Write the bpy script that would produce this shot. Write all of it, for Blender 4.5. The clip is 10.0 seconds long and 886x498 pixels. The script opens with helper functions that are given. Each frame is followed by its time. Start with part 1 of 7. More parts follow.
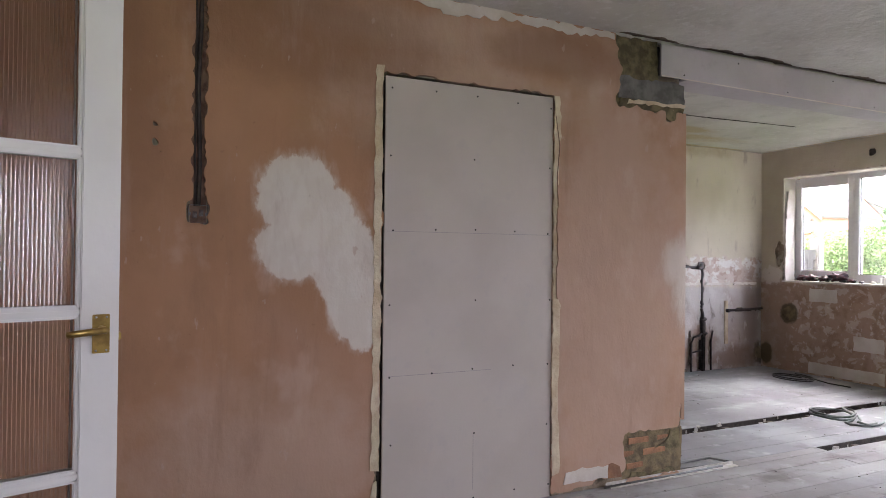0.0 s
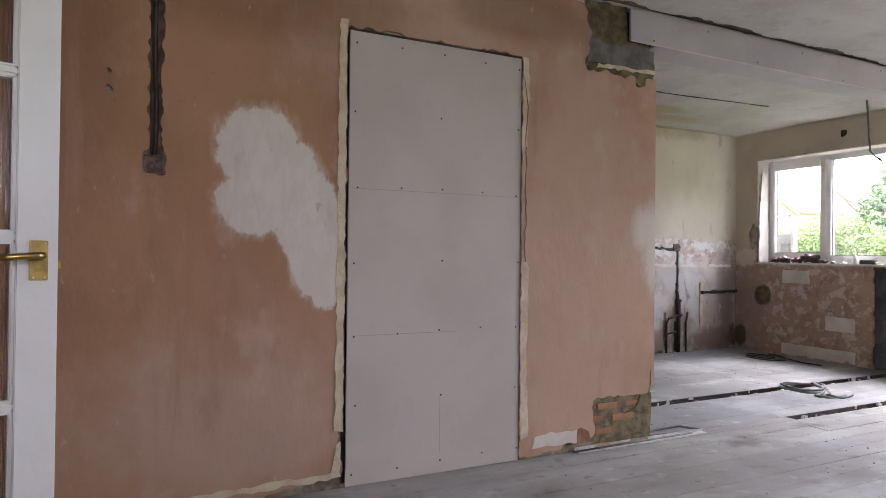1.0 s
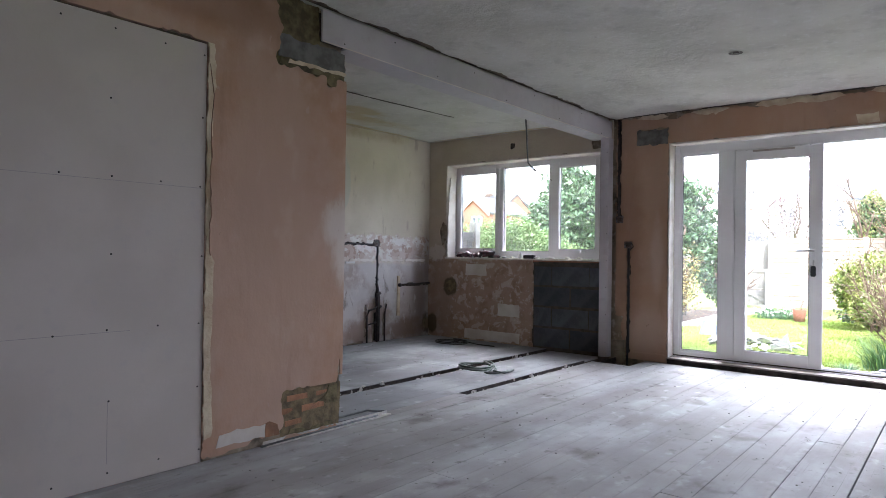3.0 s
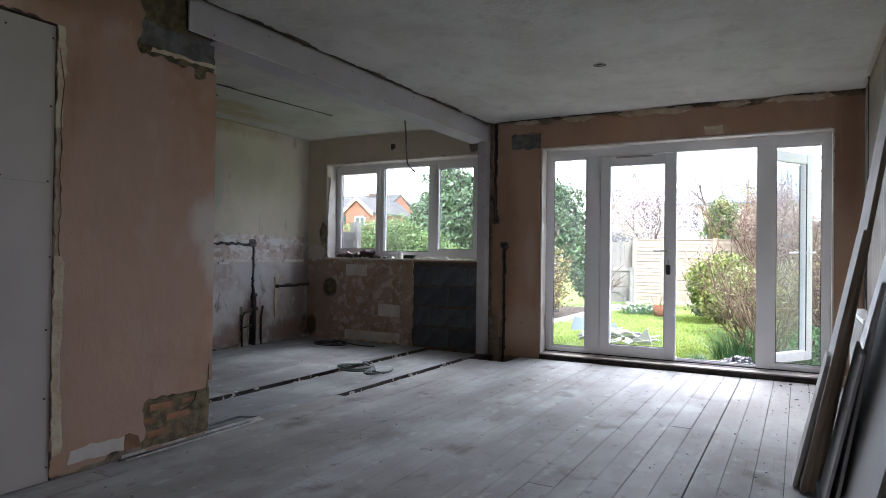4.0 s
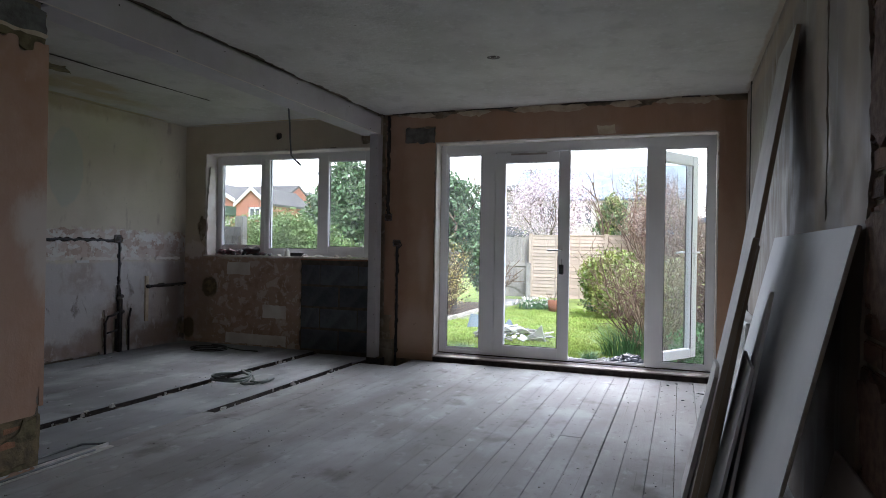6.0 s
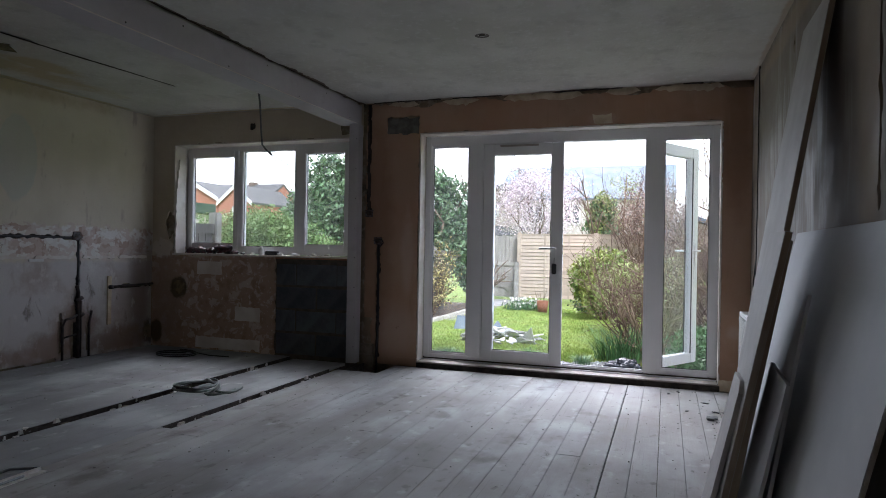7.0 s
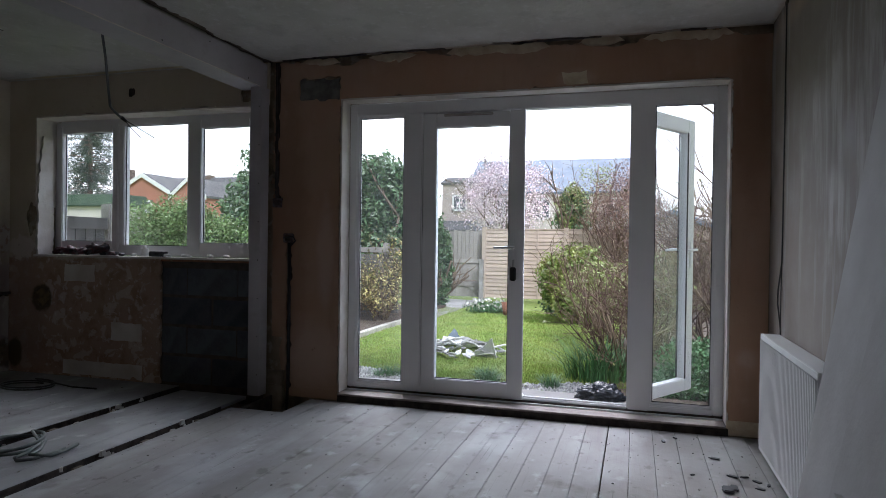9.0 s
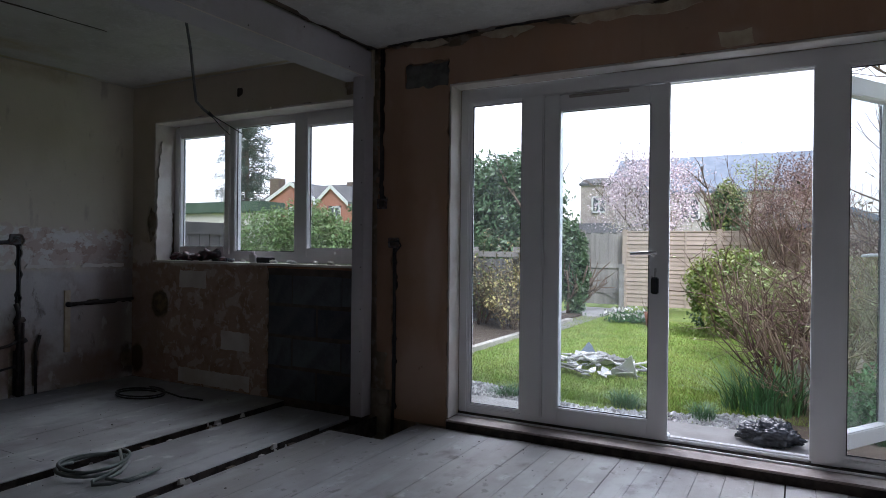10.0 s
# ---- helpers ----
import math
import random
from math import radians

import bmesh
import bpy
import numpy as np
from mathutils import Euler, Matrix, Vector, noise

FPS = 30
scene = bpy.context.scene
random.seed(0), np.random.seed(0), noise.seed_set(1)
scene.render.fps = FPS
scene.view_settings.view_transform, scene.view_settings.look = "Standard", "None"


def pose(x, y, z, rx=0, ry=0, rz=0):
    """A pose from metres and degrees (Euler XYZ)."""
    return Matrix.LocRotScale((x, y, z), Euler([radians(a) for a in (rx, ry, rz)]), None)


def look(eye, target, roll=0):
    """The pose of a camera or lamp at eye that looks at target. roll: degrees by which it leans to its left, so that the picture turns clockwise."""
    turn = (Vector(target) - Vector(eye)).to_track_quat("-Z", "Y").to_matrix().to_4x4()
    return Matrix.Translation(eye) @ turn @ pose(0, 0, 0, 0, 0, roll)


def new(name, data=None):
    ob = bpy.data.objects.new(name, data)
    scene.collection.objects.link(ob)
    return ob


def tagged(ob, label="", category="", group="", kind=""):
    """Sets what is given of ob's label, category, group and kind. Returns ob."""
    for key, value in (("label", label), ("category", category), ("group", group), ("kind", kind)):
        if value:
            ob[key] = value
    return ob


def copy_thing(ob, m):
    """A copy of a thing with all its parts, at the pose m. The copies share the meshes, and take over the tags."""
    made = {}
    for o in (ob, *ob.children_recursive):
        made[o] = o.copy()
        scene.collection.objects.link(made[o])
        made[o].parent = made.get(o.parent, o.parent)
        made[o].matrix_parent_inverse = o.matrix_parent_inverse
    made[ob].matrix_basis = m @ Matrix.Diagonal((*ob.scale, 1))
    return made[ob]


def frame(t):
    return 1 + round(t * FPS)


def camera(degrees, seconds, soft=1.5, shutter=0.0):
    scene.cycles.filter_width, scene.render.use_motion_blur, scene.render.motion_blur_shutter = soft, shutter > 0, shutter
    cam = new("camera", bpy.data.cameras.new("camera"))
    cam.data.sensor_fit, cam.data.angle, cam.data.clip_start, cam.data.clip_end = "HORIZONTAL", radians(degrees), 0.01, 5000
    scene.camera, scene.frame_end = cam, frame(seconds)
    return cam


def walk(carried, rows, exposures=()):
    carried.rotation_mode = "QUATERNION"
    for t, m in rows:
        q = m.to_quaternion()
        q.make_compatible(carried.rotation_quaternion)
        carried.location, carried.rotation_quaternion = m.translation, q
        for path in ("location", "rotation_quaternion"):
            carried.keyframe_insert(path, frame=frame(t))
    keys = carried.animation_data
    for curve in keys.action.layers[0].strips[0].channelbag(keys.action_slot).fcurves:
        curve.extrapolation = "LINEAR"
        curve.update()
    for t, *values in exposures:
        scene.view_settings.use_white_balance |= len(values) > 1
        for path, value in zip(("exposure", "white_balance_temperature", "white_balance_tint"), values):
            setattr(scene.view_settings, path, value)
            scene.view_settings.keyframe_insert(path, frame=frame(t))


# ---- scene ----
cam = camera(68.8, 10.0, soft=0.9)
PATH = [
    (0, (0.696, 0.404, 1.197), (1.54, 2.217, 1.216), 0.6),
    (0.5, (0.773, 0.41, 1.118), (1.628, 2.217, 1.135), 0.6),
    (1, (0.786, 0.402, 1.017), (1.675, 2.193, 1.033), 0.6),
    (1.5, (0.791, 0.388, 0.996), (1.728, 2.155, 1.01), 0.8),
    (2, (0.836, 0.357, 1.003), (1.905, 2.047, 1.011), 0.8),
    (2.5, (0.859, 0.311, 1.015), (2.18, 1.813, 1.023), 0.8),
    (3, (0.881, 0.281, 1.01), (2.433, 1.542, 1.023), 0.8),
    (3.2, (0.89, 0.264, 0.992), (2.502, 1.447, 1.013), 0.7),
    (4.5, (0.914, 0.242, 1.03), (2.717, 1.108, 1.038), 0.9),
    (5, (0.966, 0.251, 1.05), (2.811, 1.023, 1.057), 0.9),
    (5.5, (1.081, 0.252, 1.075), (2.947, 0.972, 1.076), 0.9),
    (7, (1.604, 0.397, 1.056), (3.494, 1.051, 1.055), 1.0),
    (7.5, (1.893, 0.425, 1.049), (3.79, 1.058, 1.045), 0.9),
    (8, (2.211, 0.455, 1.041), (4.117, 1.061, 1.04), 0.9),
    (8.5, (2.521, 0.49, 1.07), (4.434, 1.074, 1.057), 0.8),
    (9, (2.906, 0.533, 1.09), (4.824, 1.103, 1.075), 0.8),
    (9.5, (3.192, 0.588, 1.102), (5.066, 1.285, 1.09), 0.6),
    (10, (3.53, 0.63, 1.1), (5.283, 1.593, 1.091), 0.6),
]
SKY = 0.16
PATIO_LIGHT, KITCHEN_LIGHT, SIDE_LIGHT = 7.0, 0.4, 0.25
EXPOSURES = [(0.0, 3.7, 6250, 24), (2.0, 3.52, 6050, 21), (3.0, 2.95, 5750, 19), (4.5, 2.02, 5800, 15), (5.5, 1.8, 5750, 15), (7.5, 1.4, 5750, 16), (9.0, 1.0, 5700, 16), (10.0, 0.82, 5600, 17)]
walk(cam, [(t, look(eye, target, roll)) for t, eye, target, roll in PATH], EXPOSURES)

# ---- sky and sun: a bright overcast day ----
world = bpy.data.worlds.new("sky")
scene.world = world
world.use_nodes = True
wn, wl = world.node_tree.nodes, world.node_tree.links
wn.clear()
sky = wn.new("ShaderNodeTexSky")
sky.sky_type, sky.sun_disc = "NISHITA", False
sky.sun_elevation, sky.sun_rotation = radians(48), radians(70)
sky.dust_density, sky.air_density = 4.0, 1.0
grey = wn.new("ShaderNodeHueSaturation")
grey.inputs["Saturation"].default_value = 0.35
wbg = wn.new("ShaderNodeBackground")
wbg.inputs["Strength"].default_value = SKY
wl.new(sky.outputs[0], grey.inputs["Color"])
wl.new(grey.outputs[0], wbg.inputs["Color"])
wl.new(wbg.outputs[0], wn.new("ShaderNodeOutputWorld").inputs["Surface"])
sun = new("sun", bpy.data.lights.new("sun", "SUN"))
sun.data.energy, sun.data.angle, sun.data.color = 1.9, radians(25), (1.0, 0.96, 0.9)
sun.matrix_world = look((0, 0, 30), (12, 9, 16))


def daylight_boost(name, eye, target, width, height, watts):
    """An added area lamp that boosts the sky's light through one opening."""
    lamp = new(name, bpy.data.lights.new(name, "AREA"))
    lamp.data.shape, lamp.data.size, lamp.data.size_y = "RECTANGLE", width, height
    lamp.data.energy, lamp.data.color, lamp.data.spread = watts, (0.88, 0.95, 1.0), radians(88)
    lamp.matrix_world = look(eye, target)


daylight_boost("daylight_boost_patio", (7.45, 1.35, 1.3), (4.4, 1.45, 0.0), 2.1, 1.9, PATIO_LIGHT)
# This one stands at the unseen side window, itself an addition.
daylight_boost("daylight_boost_side", (1.11, -0.3, 1.55), (1.2, 5.0, 1.2), 0.5, 0.8, SIDE_LIGHT)
daylight_boost("daylight_boost_kitchen", (7.5, 4.2, 1.62), (4.4, 4.2, 0.6), 1.8, 1.0, KITCHEN_LIGHT)


# ---- materials ----
class Nodes:
    """A node material with one Principled shader and a few shorthands."""

    def __init__(self, name, rough=0.85, metal=0.0, world_space=True):
        self.mat = bpy.data.materials.new(name)
        self.mat.use_nodes = True
        self.n, self.l = self.mat.node_tree.nodes, self.mat.node_tree.links
        self.bsdf = self.n["Principled BSDF"]
        self.bsdf.inputs["Roughness"].default_value = rough
        self.bsdf.inputs["Metallic"].default_value = metal
        if world_space:
            self.pos = self.n.new("ShaderNodeNewGeometry").outputs["Position"]
        else:
            self.pos = self.n.new("ShaderNodeTexCoord").outputs["Object"]
        self.colour = None
        self.height = None

    def put(self, value, socket):
        if isinstance(value, (int, float)):
            socket.default_value = value
        elif isinstance(value, tuple):
            socket.default_value = (*value, 1) if len(value) == 3 and socket.type == "RGBA" else value
        else:
            self.l.new(value, socket)

    def math(self, op, a, b=0.0, clamp=False):
        m = self.n.new("ShaderNodeMath")
        m.operation, m.use_clamp = op, clamp
        self.put(a, m.inputs[0])
        self.put(b, m.inputs[1])
        return m.outputs[0]

    def scaled(self, s):
        v = self.n.new("ShaderNodeMapping")
        self.l.new(self.pos, v.inputs["Vector"])
        v.inputs["Scale"].default_value = s if isinstance(s, tuple) else (s, s, s)
        return v.outputs[0]

    def noise(self, s, detail=4.0, rough=0.55, warp=0.0):
        t = self.n.new("ShaderNodeTexNoise")
        self.l.new(self.scaled(s), t.inputs["Vector"])
        t.inputs["Scale"].default_value = 1.0
        t.inputs["Detail"].default_value, t.inputs["Roughness"].default_value = detail, rough
        t.inputs["Distortion"].default_value = warp
        return t.outputs["Fac"]

    def step(self, value, lo, hi, a=0.0, b=1.0):
        r = self.n.new("ShaderNodeMapRange")
        r.interpolation_type = "SMOOTHSTEP"
        self.put(value, r.inputs["Value"])
        for key, v in zip(("From Min", "From Max", "To Min", "To Max"), (lo, hi, a, b)):
            r.inputs[key].default_value = v
        return r.outputs[0]

    def mix(self, fac, a, b, how="MIX"):
        m = self.n.new("ShaderNodeMix")
        m.data_type, m.blend_type = "RGBA", how
        self.put(fac, m.inputs[0])
        self.put(a, m.inputs[6])
        self.put(b, m.inputs[7])
        return m.outputs[2]

    def base(self, a, b, s=3.0, lo=0.35, hi=0.65, detail=6.0):
        self.colour = self.mix(self.step(self.noise(s, detail), lo, hi), a, b)
        return self

    def over(self, colour, mask, amount=1.0):
        self.colour = self.mix(self.math("MULTIPLY", mask, amount), self.colour, colour)
        return self

    def speckle(self, colour, s, lo, hi, amount=1.0, detail=3.0):
        return self.over(colour, self.step(self.noise(s, detail), lo, hi), amount)

    def varied(self, amount=0.15):
        """Each object a little lighter or darker than the next."""
        r = self.n.new("ShaderNodeObjectInfo").outputs["Random"]
        v = self.step(r, 0, 1, 1 - amount, 1 + amount)
        h = self.n.new("ShaderNodeHueSaturation")
        self.put(v, h.inputs["Value"])
        self.put(self.colour, h.inputs["Color"])
        self.colour = h.outputs[0]
        return self

    def islands(self, amount=0.3):
        r = self.n.new("ShaderNodeNewGeometry").outputs["Random Per Island"]
        h = self.n.new("ShaderNodeHueSaturation")
        self.put(self.step(r, 0, 1, 1 - amount, 1 + amount), h.inputs["Value"])
        self.put(self.step(r, 0, 1, 0.48, 0.52), h.inputs["Hue"])
        self.put(self.colour, h.inputs["Color"])
        self.colour = h.outputs[0]
        return self

    def blobs(self, axes, shapes, soft=0.08, ragged=0.5, s=9.0, square=False):
        """A mask of rounded (or square) spots (u, v, half width, half height) with ragged edges."""
        sep = self.n.new("ShaderNodeSeparateXYZ")
        self.l.new(self.pos, sep.inputs[0])
        u, v = sep.outputs[axes[0]], sep.outputs[axes[1]]
        best = None
        for cu, cv, ru, rv in shapes:
            du = self.math("DIVIDE", self.math("SUBTRACT", u, cu), ru)
            dv = self.math("DIVIDE", self.math("SUBTRACT", v, cv), rv)
            if square:
                d = self.math("MAXIMUM", self.math("ABSOLUTE", du), self.math("ABSOLUTE", dv))
            else:
                d = self.math("SQRT", self.math("ADD", self.math("MULTIPLY", du, du), self.math("MULTIPLY", dv, dv)))
            best = d if best is None else self.math("MINIMUM", best, d)
        wob = self.math("MULTIPLY", self.math("SUBTRACT", self.noise(s, 5.0, 0.65), 0.5), ragged * 2)
        return self.step(self.math("ADD", best, wob), 1 + soft, 1 - soft)

    def bump(self, s, strength=0.2, detail=5.0, distance=0.01):
        h = self.noise(s, detail, 0.6)
        b = self.n.new("ShaderNodeBump")
        b.inputs["Strength"].default_value, b.inputs["Distance"].default_value = strength, distance
        self.l.new(h, b.inputs["Height"])
        if self.height is not None:
            self.l.new(self.height, b.inputs["Normal"])
        self.height = b.outputs[0]
        return self

    def uneven_gloss(self, lo, hi, s=4.0):
        self.put(self.step(self.noise(s, 4.0), 0.3, 0.7, lo, hi), self.bsdf.inputs["Roughness"])
        return self

    def done(self):
        if self.colour is not None:
            self.put(self.colour, self.bsdf.inputs["Base Color"])
        if self.height is not None:
            self.l.new(self.height, self.bsdf.inputs["Normal"])
        return self.mat


def plain(name, a, b, s=6.0, rough=0.6, metal=0.0, bump=0.0, bump_s=60.0, world_space=False, vary=0.0, isl=0.0):
    m = Nodes(name, rough, metal, world_space).base(a, b, s)
    if vary:
        m.varied(vary)
    if isl:
        m.islands(isl)
    if bump:
        m.bump(bump_s, bump)
    return m.done()


def brown_plaster(name, axes, white, soft_patches, dark, grey=0.0, faint=()):
    """Old pink-brown finishing plaster with skimmed patches and stains; dark lists soft darker areas."""
    m = Nodes(name, 0.9).base((0.49, 0.275, 0.16), (0.37, 0.2, 0.11), (1.1, 1.1, 0.8), 0.3, 0.7)
    m.speckle((0.50, 0.315, 0.235), 0.9, 0.5, 0.75, 0.6)
    m.speckle((0.30, 0.165, 0.095), (2.6, 2.6, 1.6), 0.52, 0.7, 0.5, 8.0)
    m.speckle((0.56, 0.39, 0.3), (6, 6, 4), 0.56, 0.72, 0.45, 8.0)
    m.speckle((0.26, 0.15, 0.09), 34.0, 0.68, 0.78, 0.5)
    if grey:
        m.over((0.45, 0.335, 0.245), m.step(m.noise(2.0, 6.0), 0.3, 0.6, 0.5, 1.0), grey)
    if soft_patches:
        m.over((0.55, 0.405, 0.325), m.blobs(axes, soft_patches, 0.6, 0.8, 4.0), 0.6)
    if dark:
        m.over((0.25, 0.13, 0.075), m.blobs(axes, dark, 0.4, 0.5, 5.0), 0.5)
    if faint:
        m.over((0.68, 0.62, 0.56), m.blobs(axes, faint, 0.45, 0.45, (22, 22, 9)), 0.8)
    if white:
        m.over((0.6, 0.5, 0.42), m.blobs(axes, white, 0.2, 0.42, (26, 26, 11)), 0.6)
        m.over((0.68, 0.625, 0.56), m.blobs(axes, white, 0.06, 0.3, (24, 24, 15)), 0.95)
        m.over((0.74, 0.70, 0.64), m.math("MULTIPLY", m.blobs(axes, white, 0.3, 0.6, (14, 14, 5)), m.step(m.noise((16, 16, 9), 6.0), 0.45, 0.6)), 0.45)
        m.speckle((0.5, 0.36, 0.29), (24, 24, 12), 0.69, 0.72, 0.6)
    m.over((0.52, 0.36, 0.28), m.step(m.noise((9.0, 9.0, 1.1), 6.0, 0.65), 0.54, 0.74), 0.3)
    m.over((0.27, 0.15, 0.095), m.step(m.noise((5.0, 5.0, 0.9), 6.0, 0.7, 0.6), 0.56, 0.76), 0.35)
    m.speckle((0.22, 0.13, 0.09), 11.0, 0.7, 0.76, 0.5, 8.0)
    m.speckle((0.62, 0.5, 0.43), (16, 16, 5), 0.72, 0.77, 0.55, 8.0)
    m.bump((5, 5, 2.5), 0.45, 6.0, 0.014).bump(90.0, 0.15, 3.0, 0.004)
    return m.done()


M_NORTH = brown_plaster("brown_plaster_north", (0, 2),
    [(1.285, 1.43, 0.165, 0.18), (1.26, 1.22, 0.14, 0.135), (1.37, 1.3, 0.17, 0.2), (1.48, 1.18, 0.14, 0.2), (1.53, 1.02, 0.12, 0.2), (1.565, 0.92, 0.085, 0.14)],
    [(2.15, 1.9, 0.6, 0.3), (2.95, 1.0, 0.6, 1.3), (1.2, 0.35, 0.6, 0.3), (2.9, 0.45, 0.5, 0.4), (2.1, 2.2, 0.7, 0.12)],
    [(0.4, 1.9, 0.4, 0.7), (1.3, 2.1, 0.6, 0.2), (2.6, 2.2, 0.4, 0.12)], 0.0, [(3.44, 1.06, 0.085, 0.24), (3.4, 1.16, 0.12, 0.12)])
M_EAST = brown_plaster("brown_plaster_east", (1, 2), [],
    [(0.9, 2.13, 0.1, 0.05), (2.7, 0.3, 0.2, 0.2), (-0.1, 0.45, 0.05, 0.05), (2.6, 1.0, 0.06, 0.3)],
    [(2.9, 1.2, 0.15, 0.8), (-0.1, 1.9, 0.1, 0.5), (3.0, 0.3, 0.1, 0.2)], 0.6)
m = Nodes("cream_paint", 0.8).base((0.70, 0.645, 0.535), (0.62, 0.565, 0.455), 1.2)
m.speckle((0.5, 0.46, 0.35), (1.5, 1.5, 0.6), 0.54, 0.72, 0.4)
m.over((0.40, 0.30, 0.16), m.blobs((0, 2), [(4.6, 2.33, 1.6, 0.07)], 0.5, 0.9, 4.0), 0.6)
m.over((0.5, 0.55, 0.5), m.blobs((0, 2), [(5.5, 1.75, 0.18, 0.35)], 0.05, 0.15, 6.0), 0.5)
m.over((0.74, 0.72, 0.69), m.blobs((0, 2), [(5.9, 1.06, 1.5, 0.14)], 0.06, 0.7, 10.0), 0.85)
m.over((0.46, 0.32, 0.26), m.blobs((0, 2), [(5.0, 0.97, 0.3, 0.06), (5.72, 1.0, 0.05, 0.09), (5.85, 0.99, 0.04, 0.08), (6.25, 1.07, 0.1, 0.06), (6.4, 1.0, 0.08, 0.05), (6.75, 1.03, 0.14, 0.06), (6.55, 1.09, 0.05, 0.05), (6.15, 1.16, 0.06, 0.05), (5.5, 1.17, 0.14, 0.03), (6.3, 1.17, 0.05, 0.04), (6.62, 1.0, 0.05, 0.07), (6.88, 1.1, 0.1, 0.1), (5.6, 1.02, 0.12, 0.07)], 0.1, 1.5, 17.0), 0.85)
m.over((0.3, 0.19, 0.14), m.math("MULTIPLY", m.blobs((0, 2), [(5.9, 1.05, 1.5, 0.16)], 0.1, 0.5, 8.0), m.step(m.noise((13, 13, 17), 5.0, 0.6), 0.6, 0.66)), 0.6)
m.over((0.62, 0.52, 0.47), m.math("MULTIPLY", m.blobs((0, 2), [(5.9, 1.05, 1.6, 0.17)], 0.1, 0.5, 8.0), m.step(m.noise((9, 9, 8), 3.0, 0.5, 0.9), 0.5, 0.53)), 0.75)
m.over((0.8, 0.79, 0.77), m.math("MULTIPLY", m.blobs((0, 2), [(6.1, 1.1, 1.2, 0.1)], 0.1, 0.5, 8.0), m.step(m.noise((8, 8, 11), 4.0, 0.5), 0.54, 0.57)), 0.8)
m.over((0.56, 0.53, 0.52), m.blobs((0, 2), [(5.2, 0.42, 2.2, 0.46)], 0.06, 0.12, 5.0, True), 0.95)
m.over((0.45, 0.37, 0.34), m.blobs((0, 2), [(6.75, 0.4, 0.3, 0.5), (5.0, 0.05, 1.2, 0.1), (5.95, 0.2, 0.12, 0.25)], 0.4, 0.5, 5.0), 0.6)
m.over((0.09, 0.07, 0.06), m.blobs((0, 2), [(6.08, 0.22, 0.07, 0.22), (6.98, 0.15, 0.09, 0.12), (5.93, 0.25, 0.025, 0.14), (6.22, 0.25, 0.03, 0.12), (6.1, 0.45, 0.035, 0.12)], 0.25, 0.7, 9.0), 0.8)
# Softly darker towards the corner with the window wall.
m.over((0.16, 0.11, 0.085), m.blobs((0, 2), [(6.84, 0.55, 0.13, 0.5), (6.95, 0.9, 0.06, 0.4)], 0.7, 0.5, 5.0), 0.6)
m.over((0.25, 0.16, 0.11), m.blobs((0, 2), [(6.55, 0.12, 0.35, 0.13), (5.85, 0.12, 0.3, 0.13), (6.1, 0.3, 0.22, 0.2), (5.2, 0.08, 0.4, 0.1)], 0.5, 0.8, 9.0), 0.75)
under = m.blobs((0, 2), [(5.2, 0.42, 2.2, 0.47)], 0.05, 0.1, 5.0, True)
m.over((0.34, 0.25, 0.2), m.math("MULTIPLY", under, m.step(m.noise((2.6, 2.6, 2.2), 7.0, 0.6), 0.5, 0.68)), 0.6)
m.over((0.14, 0.105, 0.085), m.math("MULTIPLY", under, m.step(m.noise((7, 7, 4), 7.0, 0.65, 0.5), 0.6, 0.7)), 0.7)
m.over((0.66, 0.63, 0.6), m.math("MULTIPLY", under, m.step(m.noise((10, 10, 6), 6.0, 0.6), 0.58, 0.66)), 0.5)
m.speckle((0.36, 0.29, 0.25), (9, 9, 3), 0.6, 0.72, 0.5, 8.0)
M_KITCHEN = m.speckle((0.3, 0.25, 0.2), 26.0, 0.68, 0.8, 0.5).bump(7.0, 0.35, 6.0, 0.012).bump(70.0, 0.15).done()
m = Nodes("kitchen_cream_east", 0.8).base((0.62, 0.55, 0.44), (0.54, 0.47, 0.36), 1.4)
low = m.blobs((1, 2), [(4.5, 0.42, 1.1, 0.52)], 0.03, 0.16, 6.0, True)
m.over((0.42, 0.29, 0.215), low, 0.97)
m.over((0.3, 0.19, 0.13), m.math("MULTIPLY", low, m.step(m.noise(7.0, 6.0, 0.65), 0.48, 0.62)), 0.7)
m.over((0.62, 0.53, 0.47), m.math("MULTIPLY", low, m.step(m.noise((8, 8, 10), 5.0, 0.55, 0.5), 0.53, 0.59)), 0.7)
m.over((0.74, 0.7, 0.65), m.math("MULTIPLY", low, m.step(m.noise((21, 21, 17), 4.0, 0.6, 0.4), 0.6, 0.65)), 0.5)
m.over((0.36, 0.26, 0.2), m.blobs((1, 2), [(5.3, 0.5, 0.2, 0.5)], 0.4, 0.4, 5.0), 0.8)
m.over((0.70, 0.64, 0.58), m.blobs((1, 2), [(5.35, 1.02, 0.12, 0.1)], 0.1, 0.8, 14.0), 0.7)
m.over((0.1, 0.08, 0.04), m.blobs((1, 2), [(5.13, 0.61, 0.1, 0.11), (5.42, 0.15, 0.08, 0.12)], 0.15, 0.4, 12.0), 0.9)
M_KEAST = m.speckle((0.25, 0.17, 0.12), 20.0, 0.66, 0.78, 0.6).bump(9.0, 0.6, 6.0, 0.015).bump(70.0, 0.2).done()
m = Nodes("grey_skim_south", 0.5).base((0.33, 0.29, 0.25), (0.25, 0.21, 0.175), (0.9, 1, 0.6), 0.3, 0.7)
m.speckle((0.56, 0.55, 0.53), (9, 4, 1.0), 0.53, 0.68, 0.35, 6.0)
